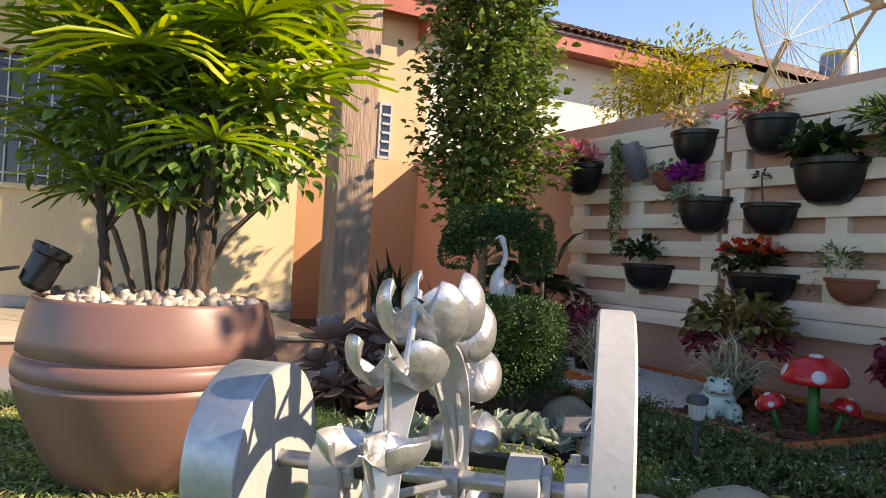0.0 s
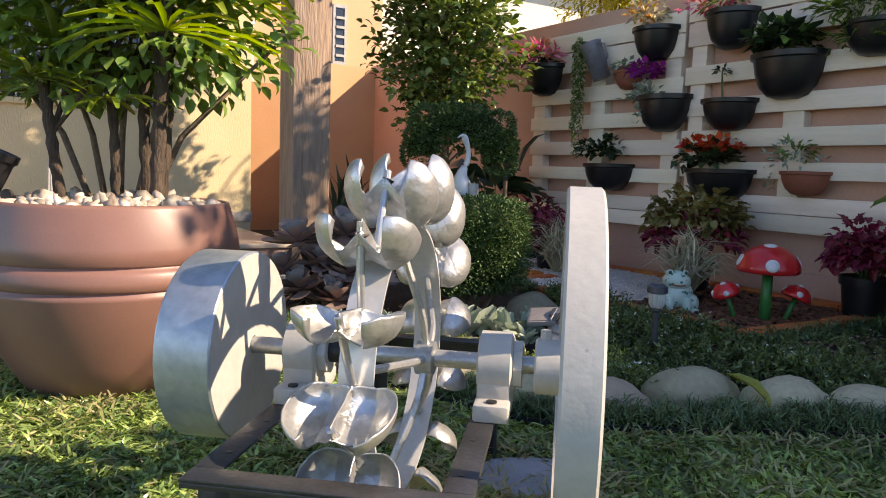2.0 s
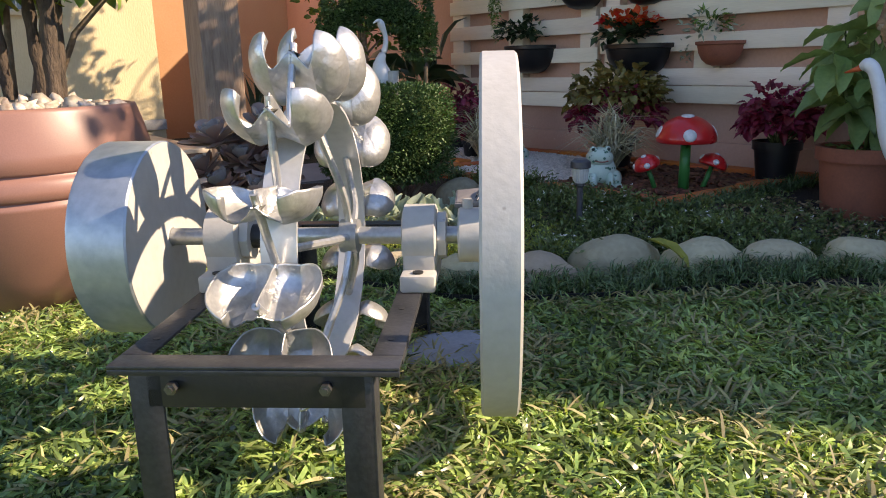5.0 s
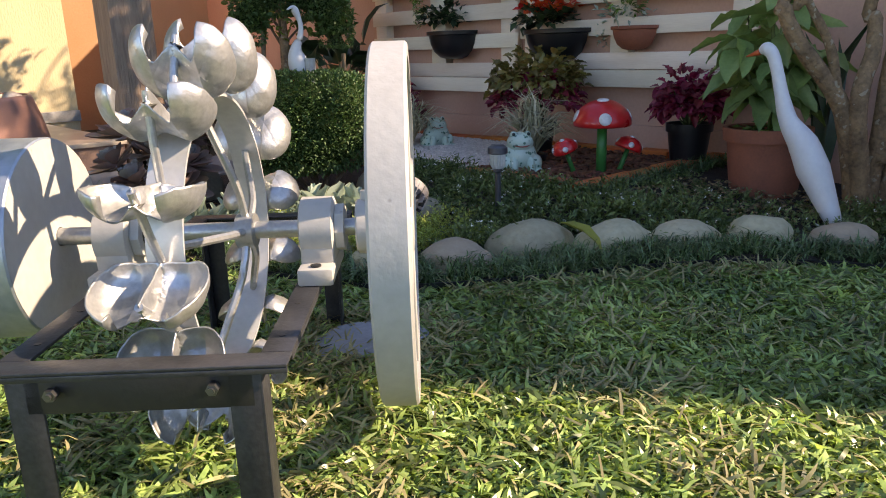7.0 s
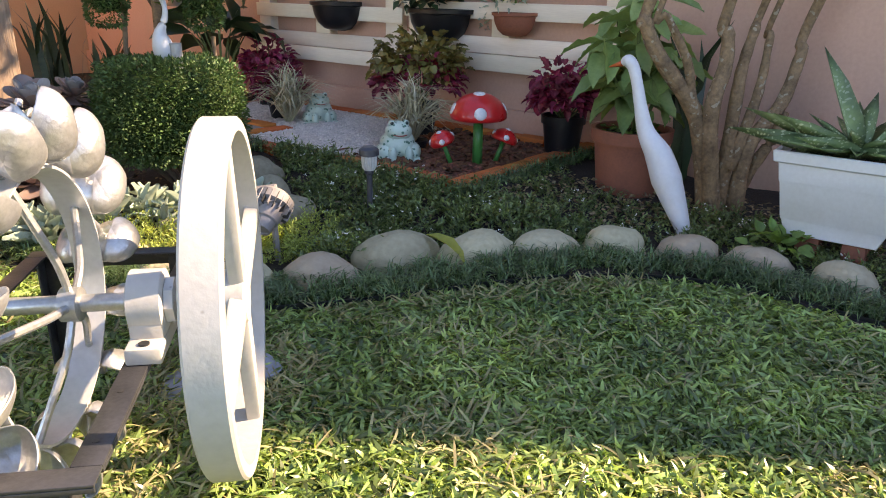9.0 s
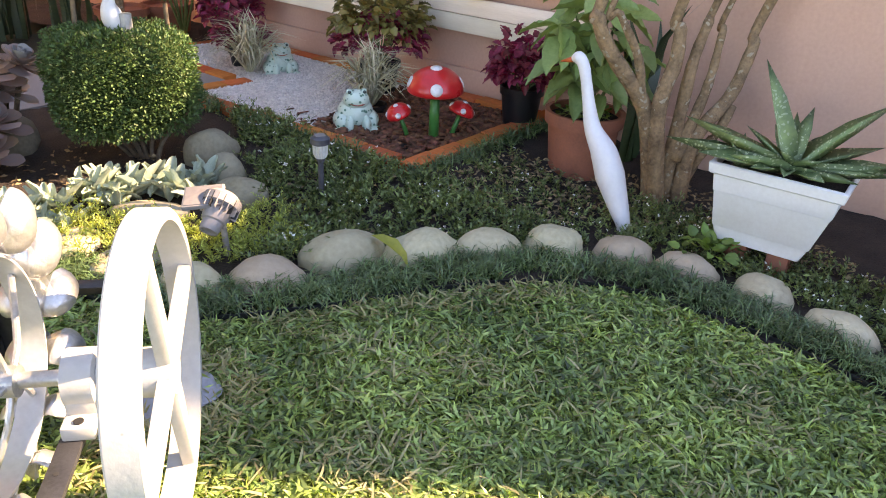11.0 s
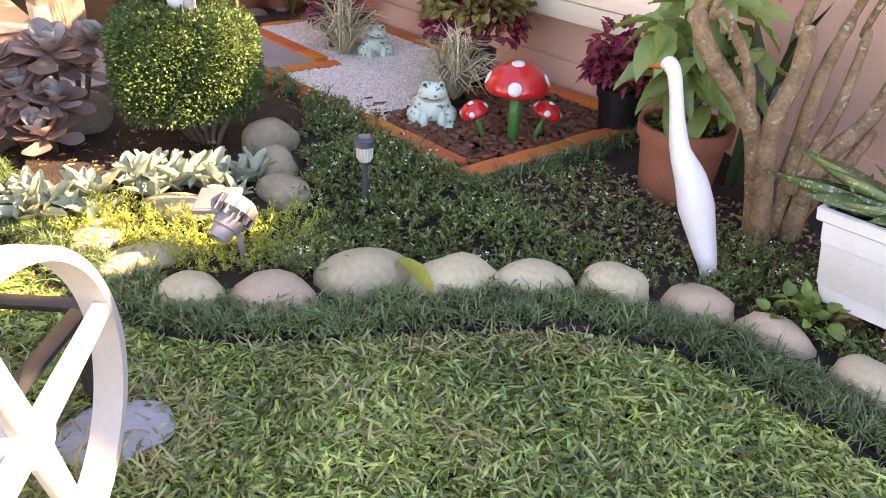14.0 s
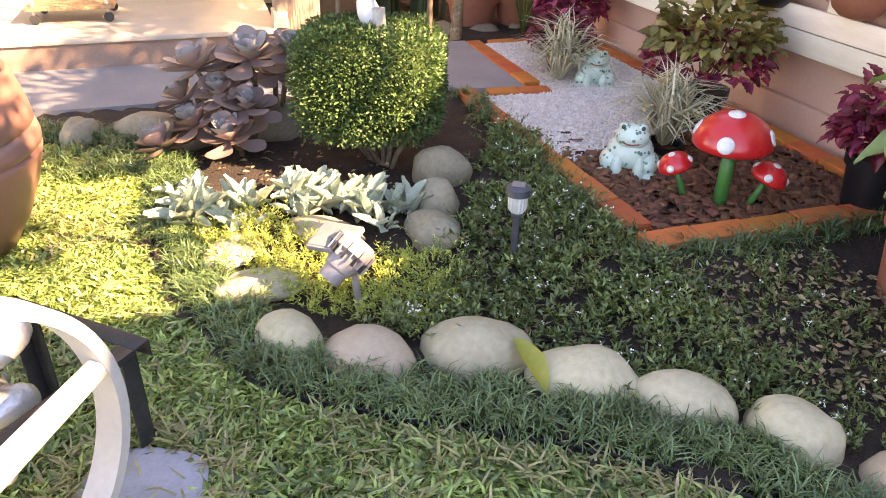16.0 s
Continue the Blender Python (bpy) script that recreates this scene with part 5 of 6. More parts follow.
pot_plant(m5, "trailing plant with purple flowers over a wall pot", [("petal_magenta", 70, (0.15, 0.15, 0.1), (-0.06, 0.14, 0.18), 0.06, 0.045), ("lambs_ear", 60, (0.17, 0.17, 0.13), (-0.05, 0.2, 0.0), 0.07, 0.045), ("lambs_ear", 30, (0.07, 0.07, 0.2), (-0.06, 0.1, -0.15), 0.06, 0.035)])
m6 = wall_pot(3.41, 3.0, 1.19, 1.41)
pot_plant(m6, "single thin cutting in a black wall pot", [("dark_leaf", 10, (0.05, 0.05, 0.05), (0, 0.05, 0.2), 0.06, 0.025)], stems=[[(0, 0, -0.02), (0.0, 0.03, 0.08), (0, 0.05, 0.2)]], stem_r=0.007)
m7 = wall_pot(4.61, 4.10, 0.725, 0.95)
pot_plant(m7, "dark leafy jade plant in a wall pot", [("dark_leaf", 110, (0.2, 0.2, 0.15), (0, 0.06, 0.1), 0.07, 0.045)])
m8 = wall_pot(3.53, 2.98, 0.70, 0.925)
pot_plant(m8, "orange flowering begonia in a wall pot", [("petal_orange", 110, (0.24, 0.24, 0.08), (0, 0.04, 0.16), 0.055, 0.05), ("dark_leaf", 90, (0.24, 0.24, 0.12), (0, 0.03, 0.06), 0.08, 0.06)])
m9 = wall_pot(2.76, 2.44, 0.765, 0.92, "terracotta", "small terracotta half-round wall pot hung on a pallet")
pot_plant(m9, "grey-green trailing succulent in a terracotta pot", [("lambs_ear", 50, (0.2, 0.2, 0.16), (0, 0.1, 0.06), 0.06, 0.02), ("lush", 24, (0.12, 0.12, 0.14), (0, 0.05, 0.12), 0.07, 0.02), ("lambs_ear", 14, (0.05, 0.05, 0.16), (-0.05, 0.3, -0.1), 0.04, 0.02)])
mtc = wall_pot(4.33, 4.06, 1.55, 1.70, "terracotta", "small terracotta half-round wall pot hung on a pallet")
pot_plant(mtc, "small grey succulent in a terracotta pot", [("lambs_ear", 30, (0.11, 0.11, 0.06), (0, 0, 0.04), 0.05, 0.03)])
mf = wall_pot(2.42, 2.02, 1.60, 1.80)
pot_plant(mf, "feathery fern hanging from a wall pot", [("lush", 200, (0.26, 0.26, 0.16), (-0.03, 0.08, 0.08), 0.1, 0.012), ("lush", 60, (0.14, 0.2, 0.18), (-0.05, 0.05, -0.1), 0.09, 0.01)])
# donkey-tail succulent hanging out of a tilted can
can = thing("watering_can", HOUSE @ Matrix.Translation((4.33, 4.46, 1.66)) @ pose(0, 0, 0, -17, -14, 0), "tilted grey metal can hung on a pallet", "can")
part("body", LT([(0.075, 0), (0.09, 0.3), (0.094, 0.31), (0.085, 0.31), (0.07, 0.02), (0, 0.02)], 24), M["can"], can, smooth=True)
part("handle", TB([(0, -0.09, 0.28), (0, -0.15, 0.24), (0, -0.14, 0.14), (0, -0.085, 0.1)], 0.008, 8), M["can"], can)
P, D = [], []
for i in range(2400):
    s_ = RNG.integers(0, 11)
    L_ = (0.5, 0.72, 0.95, 0.62, 0.85, 0.4, 0.9, 0.78, 0.55, 1.0, 0.68)[s_]
    f = RNG.uniform(0, 1)
    x, y = 0.03 * math.sin(s_ * 2.4), 0.13 * math.cos(s_ * 1.7) * (1 - 0.55 * f)
    P.append((x - 0.03, y, 0.12 * math.sin(min(1, f * 5) * 1.6) * (1 - f) - L_ * f))
    a = RNG.uniform(0, 6.28)
    D.append((math.cos(a), math.sin(a), -0.5))
leafy("donkey_tail_succulent", Matrix.Translation(house(4.3, 4.68, 1.97)), "pale green donkey-tail succulent hanging long", [("variegated", P[:900], D[:900], (0.025, 0.04), (0.014, 0.02), LEAF), ("lush", P[900:], D[900:], (0.025, 0.04), (0.014, 0.02), LEAF)])

# ---- big pot with palm ----
bp = thing("large_pot", pose(-1.124, 2.63, 0) @ Matrix.Diagonal((0.906, 0.906, 1.02, 1)), "large brown-red rounded planter with two grooves, on the lawn", "flower pot")
part("belly", LT([(0.30, -0.01), (0.335, 0.0), (0.42, 0.12), (0.49, 0.26), (0.528, 0.37), (0.531, 0.385), (0.518, 0.392), (0.518, 0.398)], 72, cap=False), M["big_pot"], bp, smooth=True)
part("band", LT([(0.517, 0.396), (0.533, 0.406), (0.535, 0.43), (0.53, 0.452), (0.522, 0.468), (0.508, 0.474), (0.508, 0.48)], 72, cap=False), M["big_pot"], bp, smooth=True)
part("collar", LT([(0.507, 0.478), (0.522, 0.488), (0.515, 0.54), (0.50, 0.60), (0.478, 0.665), (0.473, 0.678), (0.462, 0.68), (0.45, 0.672), (0.445, 0.60), (0, 0.60)], 72, cap=False), M["big_pot"], bp, smooth=True)
P = np.column_stack([*(RNG.uniform(0, 1, 250) ** 0.5 * 0.42 * np.array([np.cos(a_ := RNG.uniform(0, 6.28, 250)), np.sin(a_)])), RNG.uniform(0.63, 0.67, 250)])
P[:, 2] += 0.03 * (1 - np.hypot(P[:, 0], P[:, 1]) / 0.42)
pb = leaves("pebbles", spread(PEBBLE, P * [0.93, 0.93, 1] + [-1.13, 2.63, 0.013], rand_dirs(250, -1), RNG.uniform(0.03, 0.11, 250), RNG.uniform(0.03, 0.08, 250), thick=0.045, name="pebbles"), M["pebble"])
tagged(pb, "white and brown pebbles covering the planter soil", "pebbles", kind="stuff")
solo("planter_soil", LT([(0.444, 0.625), (0, 0.635)], 32, cap=False), M["soil"], pose(-1.127, 2.63, 0.01) @ Matrix.Diagonal((0.92, 0.92, 1, 1)), "dark soil in the large planter", "soil", kind="stuff")

palm = thing("lady_palm", pose(-1.143, 2.63, 0.638) @ Matrix.Diagonal((0.934, 0.934, 0.934, 1)), "clump of lady palm with fan leaves in a large planter", "palm")
STEMS = [((-0.17, -0.02), (-0.26, 0.0, 0.62), 0.026), ((0.0, 0.08), (-0.05, 0.1, 0.95), 0.024), ((0.13, 0.1), (0.12, 0.1, 1.0), 0.027), ((0.2, 0.0), (0.25, -0.02, 0.85), 0.034), ((0.17, 0.14), (0.2, 0.18, 1.2), 0.025),
         ((0.05, 0.2), (0.0, 0.25, 1.2), 0.024), ((-0.08, 0.2), (-0.2, 0.25, 1.1), 0.022), ((-0.18, 0.1), (-0.42, 0.1, 1.2), 0.02), ((0.08, -0.08), (0.2, -0.1, 1.3), 0.02), ((0.28, 0.1), (0.46, 0.08, 1.1), 0.018),
         ((0.24, 0.02), (0.5, -0.04, 1.32), 0.018), ((0.1, 0.24), (0.36, 0.34, 1.3), 0.018)]
FP, FD, FL, FW, YP = [], [], [], [], []
YD, YL = [], []
for i, ((x, y), top, r) in enumerate(STEMS):
    b0, t0 = Vector((x, y, 0)), Vector(top)
    if i > 4:
        b0 = Vector((*STEMS[i % 5][0], 0)).lerp(Vector(STEMS[i % 5][1]), 0.5)
    ln = smooth_line([b0, b0.lerp(t0, 0.35) + Vector((0.015 * math.sin(i * 2), 0, 0)), b0.lerp(t0, 0.7), t0], 7)
    st = part("stem", TB(ln, [r * (0.84 if i < 5 else 0.5) * (1 + 0.16 * math.sin(j * 2.3 + i)) for j in range(len(ln))], 10), M["palm_stem"], palm, smooth=True)
    for j in range(9 if i else 6):
        a = j * 2.4 + i * 0.9
        el = (0.1 + 0.13 * (j % 9)) * 1.0
        root = b0.lerp(t0, 0.72 + 0.035 * j)
        L_ = random.uniform(0.2, 0.42) if i else random.uniform(0.12, 0.25)
        d = Vector((math.cos(a) * math.cos(el), math.sin(a) * math.cos(el), math.sin(el)))
        tip = root + d * L_
        part("leaf_stalk", TB([root, root + d * L_ * 0.5 + Vector((0, 0, 0.02)), tip], 0.004, 5), M["green_stem"], palm)
        nf = random.randint(9, 12)
        side = d.cross(Vector((0, 0, 1))).normalized()
        upv = side.cross(d)
        for f in range(nf):
            g_ = (f / (nf - 1) - 0.5) * 3.6
            dd = (d * math.cos(g_) + side * math.sin(g_) + upv * 0.1 * math.cos(g_) + Vector((0, 0, -0.18)))
            # these fans take the paler, sunlit leaf colour
            in_sun = i in (3, 2) and j == 2
            (YP if in_sun else FP).append(tip)
            (YD if in_sun else FD).append(dd.normalized())
            (YL if in_sun else FL).append(random.uniform(0.3, 0.47) * (1.0 if i else 0.7) * (1 - 0.15 * abs(g_) / 1.8))
FP, FD, FL = np.array(FP), np.array(FD), np.array(FL)
STRAP = (np.array([[-0.2, 0, 0], [0.2, 0, 0], [0, 0, -0.02], [-0.5, 0.35, 0.03], [0, 0.35, 0.01], [0.5, 0.35, 0.03], [-0.5, 0.7, 0.0], [0, 0.7, -0.03], [0.5, 0.7, 0.0], [-0.22, 1.0, -0.13], [0.22, 1.0, -0.13], [0, 0.98, -0.14]], float),
         [(0, 2, 4, 3), (2, 1, 5, 4), (3, 4, 7, 6), (4, 5, 8, 7), (6, 7, 11, 9), (7, 8, 10, 11)])
leaves("fronds", spread(STRAP, FP, FD, FL, RNG.uniform(0.024, 0.042, len(FP)), roll=0.25, name="fronds"), M["palm_leaf"], palm)
# the large fan towards the camera, its sunlit brightness put into the leaf colour
fan_c = Vector((0.10, -0.42, 1.02))
for f in range(11):
    g_ = radians(-100 + f * 20)
    YP.append(fan_c)
    YD.append(Vector((math.sin(g_), -0.35, math.cos(g_) * 0.35 - 0.25)).normalized())
    YL.append(0.42 - 0.08 * abs(math.cos(g_)))
leaves("fronds", spread(STRAP, np.array(YP), np.array(YD), np.array(YL), RNG.uniform(0.03, 0.046, len(YP)), roll=0.2, name="fronds"), M["palm_leaf_lit"], palm, "sunlit yellow-green fan leaves")
part("leaf_stalk", TB([(0.2, -0.02, 0.82), (0.16, -0.22, 1.0), tuple(fan_c)], 0.005, 6), M["green_stem"], palm)
P, D = dome(70, 0.16, 0.16, 0.16, (-0.2, -0.06, 0.5), 0.1)
leaves("young_leaves", spread(BLADE, P, D, RNG.uniform(0.1, 0.2, 70), RNG.uniform(0.012, 0.02, 70), name="young_leaves"), M["lush"], palm)
P, D = dome(160, 0.09, 0.09, 0.2, (0.22, 0.0, 0.72), 0.1)
leaves("fibre", spread(BLADE, P, D, RNG.uniform(0.06, 0.14, 160), 0.004, name="fibre"), M["twig"], palm, "brown fibrous sheath")

sp = thing("garden_spotlight", pose(-1.488, 2.471, 0.677, 0, 0, 20) @ Matrix.Diagonal((0.934, 0.934, 0.934, 1)), "black solar garden spotlight stuck in the planter", "spotlight")
hm = Matrix.Translation((0, 0, 0.12)) @ Matrix.Rotation(radians(24), 4, "Y")
part("head", LT([(0.04, -0.09), (0.062, -0.07), (0.066, 0.05), (0.076, 0.06), (0.076, 0.09), (0.066, 0.09), (0.06, 0.07), (0, 0.065)], 24, hm), M["black_plastic"], sp)
part("panel", B((-0.2, -0.055, 0.125), (-0.07, 0.055, 0.14), 0.005, Matrix.Rotation(radians(-10), 4, "Y")), M["black_plastic"], sp)
part("stake", TB([(0.05, 0.0, 0.02), (0.06, 0, -0.06)], 0.014, 8), M["black_plastic"], sp)
part("knuckle", LT([(0.02, -0.03), (0.024, 0), (0.02, 0.03)], 12, Matrix.Translation((0.055, 0, 0.03)) @ Matrix.Rotation(radians(90), 4, "X")), M["black_plastic"], sp)

# leafy shrub behind the palm
P, D = dome(1300, 0.74, 0.42, 0.3, (0, 0, 0.1), 0.4, -1)
leafy("shrub", Matrix.Translation(Vector((-1.162, 2.80, 1.246))), "round-leaved green shrub growing behind the palm in the planter", [("lush", P, D, (0.05, 0.085), (0.035, 0.055), BIGLEAF)], "shrub",
      stems=[[(0.05 * i - 0.1, 0, -0.62), (0.12 * i - 0.25, 0.05, -0.3), (0.3 * i - 0.55, 0, 0.1)] for i in range(5)], stem_mat="twig", stem_r=0.011)

# ---- clipped bush and arch, second heron ----


def surface_box(n, half, exp=5.0):
    """Points and normals on a rounded block."""
    d = unit(RNG.normal(size=(n, 3)))
    k = (np.abs(d[:, 0]) ** exp + np.abs(d[:, 1]) ** exp + np.abs(d[:, 2]) ** exp) ** (-1 / exp)
    s = d * k[:, None]
    nn = unit(np.sign(s) * np.abs(s) ** (exp - 1))
    return s * half, nn


def clipped(name, m_, label, blobs, density, leaf, stems):
    t_ = thing(name, m_, label, "topiary")
    PP, DD = [], []
    for c, half in blobs:
        half = np.array(half)
        n = int(density * (half[0] * half[1] + half[1] * half[2] + half[0] * half[2]) * 8)
        p, nn = surface_box(n, half)
        wob = np.array([noise.noise(Vector(q) * 9) for q in p])
        p = p * (1 + 0.05 * wob + RNG.uniform(-0.16, 0.03, n))[:, None]
        PP.append(p + np.array(c))
        DD.append(unit(nn * 0.9 + RNG.normal(0, 0.5, (n, 3)) + [0, 0, 0.25]))
    PP, DD = np.vstack(PP), np.vstack(DD)
    leaves("foliage", spread(LEAF, PP, DD, RNG.uniform(leaf * 0.7, leaf * 1.25, len(PP)), RNG.uniform(leaf * 0.45, leaf * 0.7, len(PP)), name="foliage"), M["boxwood"], t_)
    # solid dark core, painted as the shade seen through gaps in the leaves
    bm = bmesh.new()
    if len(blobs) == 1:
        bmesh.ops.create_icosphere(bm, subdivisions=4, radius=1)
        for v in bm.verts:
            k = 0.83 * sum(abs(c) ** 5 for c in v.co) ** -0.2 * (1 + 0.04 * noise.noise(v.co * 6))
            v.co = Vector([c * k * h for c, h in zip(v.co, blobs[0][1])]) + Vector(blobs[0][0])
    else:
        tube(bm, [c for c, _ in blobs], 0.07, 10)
    part("shade_core", bm, M["shaded_core"], t_)
    for s_ in stems:
        part("stem", TB(smooth_line(s_, 4), 0.013, 7), M["twig"], t_, smooth=True)


clipped("clipped_bush", pose(0.28, 3.96, 0, 0, 0, 12), "low clipped boxwood bush with flat top", [((0, 0, 0.44), (0.352, 0.32, 0.262))], 9500, 0.02,
        [[(0.02 * i, -0.02 * i, 0), (0.05 * i - 0.1, -0.05 * (i % 3), 0.12), (0.13 * i - 0.35, -0.1 * (i % 3) + 0.05, 0.3)] for i in range(6)])
ARCHB = [((-0.25 + 0.02 * math.sin(i), 0, 0.94 + 0.08 * i), (0.09, 0.13, 0.08)) for i in range(2)] + [((-0.15, 0, 1.11), (0.14, 0.16, 0.1)), ((0.0, 0, 1.14), (0.15, 0.16, 0.085)), ((0.16, 0, 1.09), (0.14, 0.16, 0.1))] + [((0.23, 0, 1.0 - 0.08 * i), (0.09, 0.13, 0.08)) for i in range(2)]
clipped("clipped_arch", pose(0.27, 4.08, 0, 0, 0, 6), "boxwood clipped as an arch over a heron", ARCHB, 4600, 0.021, [[(-0.2, 0.05, 0.3), (-0.18, 0, 0.7), (-0.16, 0, 1.0)], [(0.28, 0.02, 0.3), (0.27, 0, 0.5), (0.27, 0, 0.8)]])
bm = TB(smooth_line([(0.02, 0.03, 0.0), (0.015, 0.02, 0.06), (0.0, 0.0, 0.16), (0.03, -0.01, 0.24), (0.035, -0.01, 0.3), (0.015, -0.02, 0.36), (0.0, -0.03, 0.385), (-0.03, -0.05, 0.37)], 5),
        [0.022, 0.026, 0.034, 0.04, 0.046, 0.052, 0.054, 0.054, 0.05, 0.044, 0.036, 0.03, 0.024, 0.02, 0.018, 0.016, 0.015, 0.014, 0.014, 0.013, 0.013, 0.013, 0.014, 0.016, 0.018, 0.02, 0.02, 0.018, 0.015, 0.012, 0.009, 0.008, 0.007, 0.006, 0.005, 0.004], 12)
solo("heron_statue", bm, M["heron"], pose(0.27, 3.95, 0.66), "small white heron statue standing on the clipped bush", "statue", smooth=True)
solo("stake", TB([(0, 0, 0), (0.0, 0.0, 0.16)], 0.03, 10), M["window_frame"], pose(0.34, 3.93, 0.62), "short grey post on the clipped bush", "post")

# camellia tree
ct = thing("camellia_tree", Matrix.Translation(Vector((0.2, 6.35, 0))), "tall narrow camellia with glossy dark leaves", "tree")
part("trunk", TB(smooth_line([(0, 0, -0.03), (0.03, 0, 0.9), (0.0, 0.02, 1.9), (0.02, 0, 4.0)], 5), [0.05 - 0.0022 * i for i in range(16)], 9), M["bark"], ct, smooth=True)
P, D = [], []
for i in range(78):
    z = 0.95 + 3.3 * (i / 78)
    w_ = (0.5 if z < 1.3 else 0.6 if z < 2.9 else max(0.18, 0.6 - 0.3 * (z - 2.9))) * (0.66 + 0.46 * random.random())
    if z < 1.5:
        w_ *= 0.8
    a = i * 2.39
    tip = Vector((w_ * math.cos(a), w_ * math.sin(a), z + 0.28))
    mid = Vector((0.35 * w_ * math.cos(a), 0.35 * w_ * math.sin(a), z + 0.06))
    part("limb", TB([(0, 0, z - 0.1), mid, tip], [0.014, 0.009, 0.004], 5), M["twig"], ct)
    for j in range(150 if z > 1.3 else 60):
        f = random.uniform(0.3, 1.05)
        p = Vector((0, 0, z - 0.05)).lerp(tip, f) + Vector((random.gauss(0, 0.09), random.gauss(0, 0.09), random.gauss(0, 0.09)))
        P.append(p)
        D.append((math.cos(a) + random.gauss(0, 0.7), math.sin(a) + random.gauss(0, 0.7), random.gauss(0.1, 0.5)))
leaves("foliage", spread(BIGLEAF, np.array(P), np.array(D), RNG.uniform(0.065, 0.105, len(P)), RNG.uniform(0.04, 0.062, len(P)), name="foliage"), M["camellia"], ct)

# snake plants and orange pots by the column
for (r, k, n, hgt) in ((3.05, 6.7, 22, 0.92), (3.35, 6.3, 16, 0.7)):
    d = tilted(n, 70, 88)
    P = np.column_stack([RNG.normal(0, 0.1, (n, 2)), np.zeros(n)])
    leafy("snake_plant", Matrix.Translation(house(r, k, 0.0)), "upright dark mottled snake plant leaves", [("snake_leaf", P, d, (hgt * 0.7, hgt * 1.1), (0.05, 0.075), BLADE)], group="snake plants")
for x, y in ((0.22, 6.92), (0.60, 7.08)):
    t_ = thing("terracotta_pot", pose(x, y, 0), "orange terracotta pot near the column", "flower pot", "back pots")
    plant_pot(t_, 0.22, 0.32, M["terracotta"])
P, D = dome(40, 0.35, 0.35, 0.45, (0, 0, 0.5), 0.3)
leafy("broad_leaf_plant", Matrix.Translation(house(3.9, 5.35, 0.1)), "large paddle-leaved green plant by the pallet", [("dark_leaf", P[:26], D[:26], (0.3, 0.42), (0.15, 0.22), BIGLEAF)], stems=[[(0, 0, 0), tuple(P[i] * 0.5 + np.array([0, 0, 0.1])), tuple(P[i])] for i in range(12)])

# yellow shrub past the wall
P, D = dome(3200, 1.0, 0.5, 0.5, (0, 0, 0), 0.2, -1)
P[:, 2] += 0.35 * np.abs(np.sin(P[:, 0] * 5))
leafy("golden_shrub", HOUSE @ Matrix.Translation((5.35, 5.25, 2.5)) @ pose(0, 0, 0, 0, 0, 90), "golden yellow feathery shrub beyond the wall", [("ground_yellow", P, D, (0.05, 0.09), (0.02, 0.034), LEAF)], "shrub",
      stems=[[(0.15 * i - 0.4, 0, -2.55), (0.2 * i - 0.5, 0, -1.0), (0.3 * i - 0.8, 0, 0.3)] for i in range(6)], stem_mat="twig", stem_r=0.02)

# ---- right-hand corner: heron, terracotta pot, tree, aloe planter ----
HL = [(2.459, 2.422, 0.0), (2.452, 2.434, 0.05), (2.429, 2.472, 0.142), (2.40, 2.521, 0.259), (2.374, 2.565, 0.362), (2.338, 2.627, 0.458), (2.317, 2.662, 0.574), (2.304, 2.684, 0.665), (2.290, 2.708, 0.741), (2.275, 2.733, 0.768), (2.262, 2.755, 0.757)]
HR = [0.03, 0.036, 0.052, 0.07, 0.062, 0.04, 0.029, 0.026, 0.027, 0.03, 0.016]
line = smooth_line(HL, 5)
rr = [HR[min(i // 5, 10)] + (HR[min(i // 5 + 1, 10)] - HR[min(i // 5, 10)]) * (i % 5) / 5 for i in range(len(line))]
hb_ = TB(line, rr, 18)
nb_ = len(hb_.faces)
tube(hb_, [(2.264, 2.752, 0.757), (2.25, 2.776, 0.748), (2.228, 2.81, 0.735)], [0.015, 0.011, 0.003], 10)
hb_.faces.ensure_lookup_table()
for f in list(hb_.faces)[nb_:]:
    f.material_index = 1
hr_ = solo("heron_statue", hb_, M["heron"], I4, "white long-necked heron statue standing in the bed", "statue", smooth=True)
hr_.data.materials.append(M["beak"])

tp_ = thing("terracotta_pot", pose(2.63, 3.17, 0.0), "round terracotta pot with rim on the soil", "flower pot")
plant_pot(tp_, 0.212, 0.37, M["terracotta"], "body", 0.78)
part("soil", LT([(0.194, 0.333), (0, 0.343)], 24, cap=False), M["soil"], tp_)
P, D, ST = [], [], []
for i in range(6):
    a = i * 1.25 + 0.5
    h = (0.95, 0.62, 0.5, 0.72, 0.42, 0.55)[i]
    tip = Vector((0.2 * math.cos(a), 0.2 * math.sin(a), h))
    if i == 0:
        tip = Vector((-0.02, 0.02, 1.0))
    ST.append([(0.03 * math.cos(a), 0.03 * math.sin(a), 0), tuple(tip * 0.55), tuple(tip)])
    for j in range(15 if i else 19):
        f = 0.35 + 0.06 * j if i else 0.2 + 0.052 * j
        b = j * 2.3 + i
        P.append(tuple(tip * min(f, 1)))
        D.append((math.cos(b), math.sin(b), random.uniform(-0.85, 0.2)))
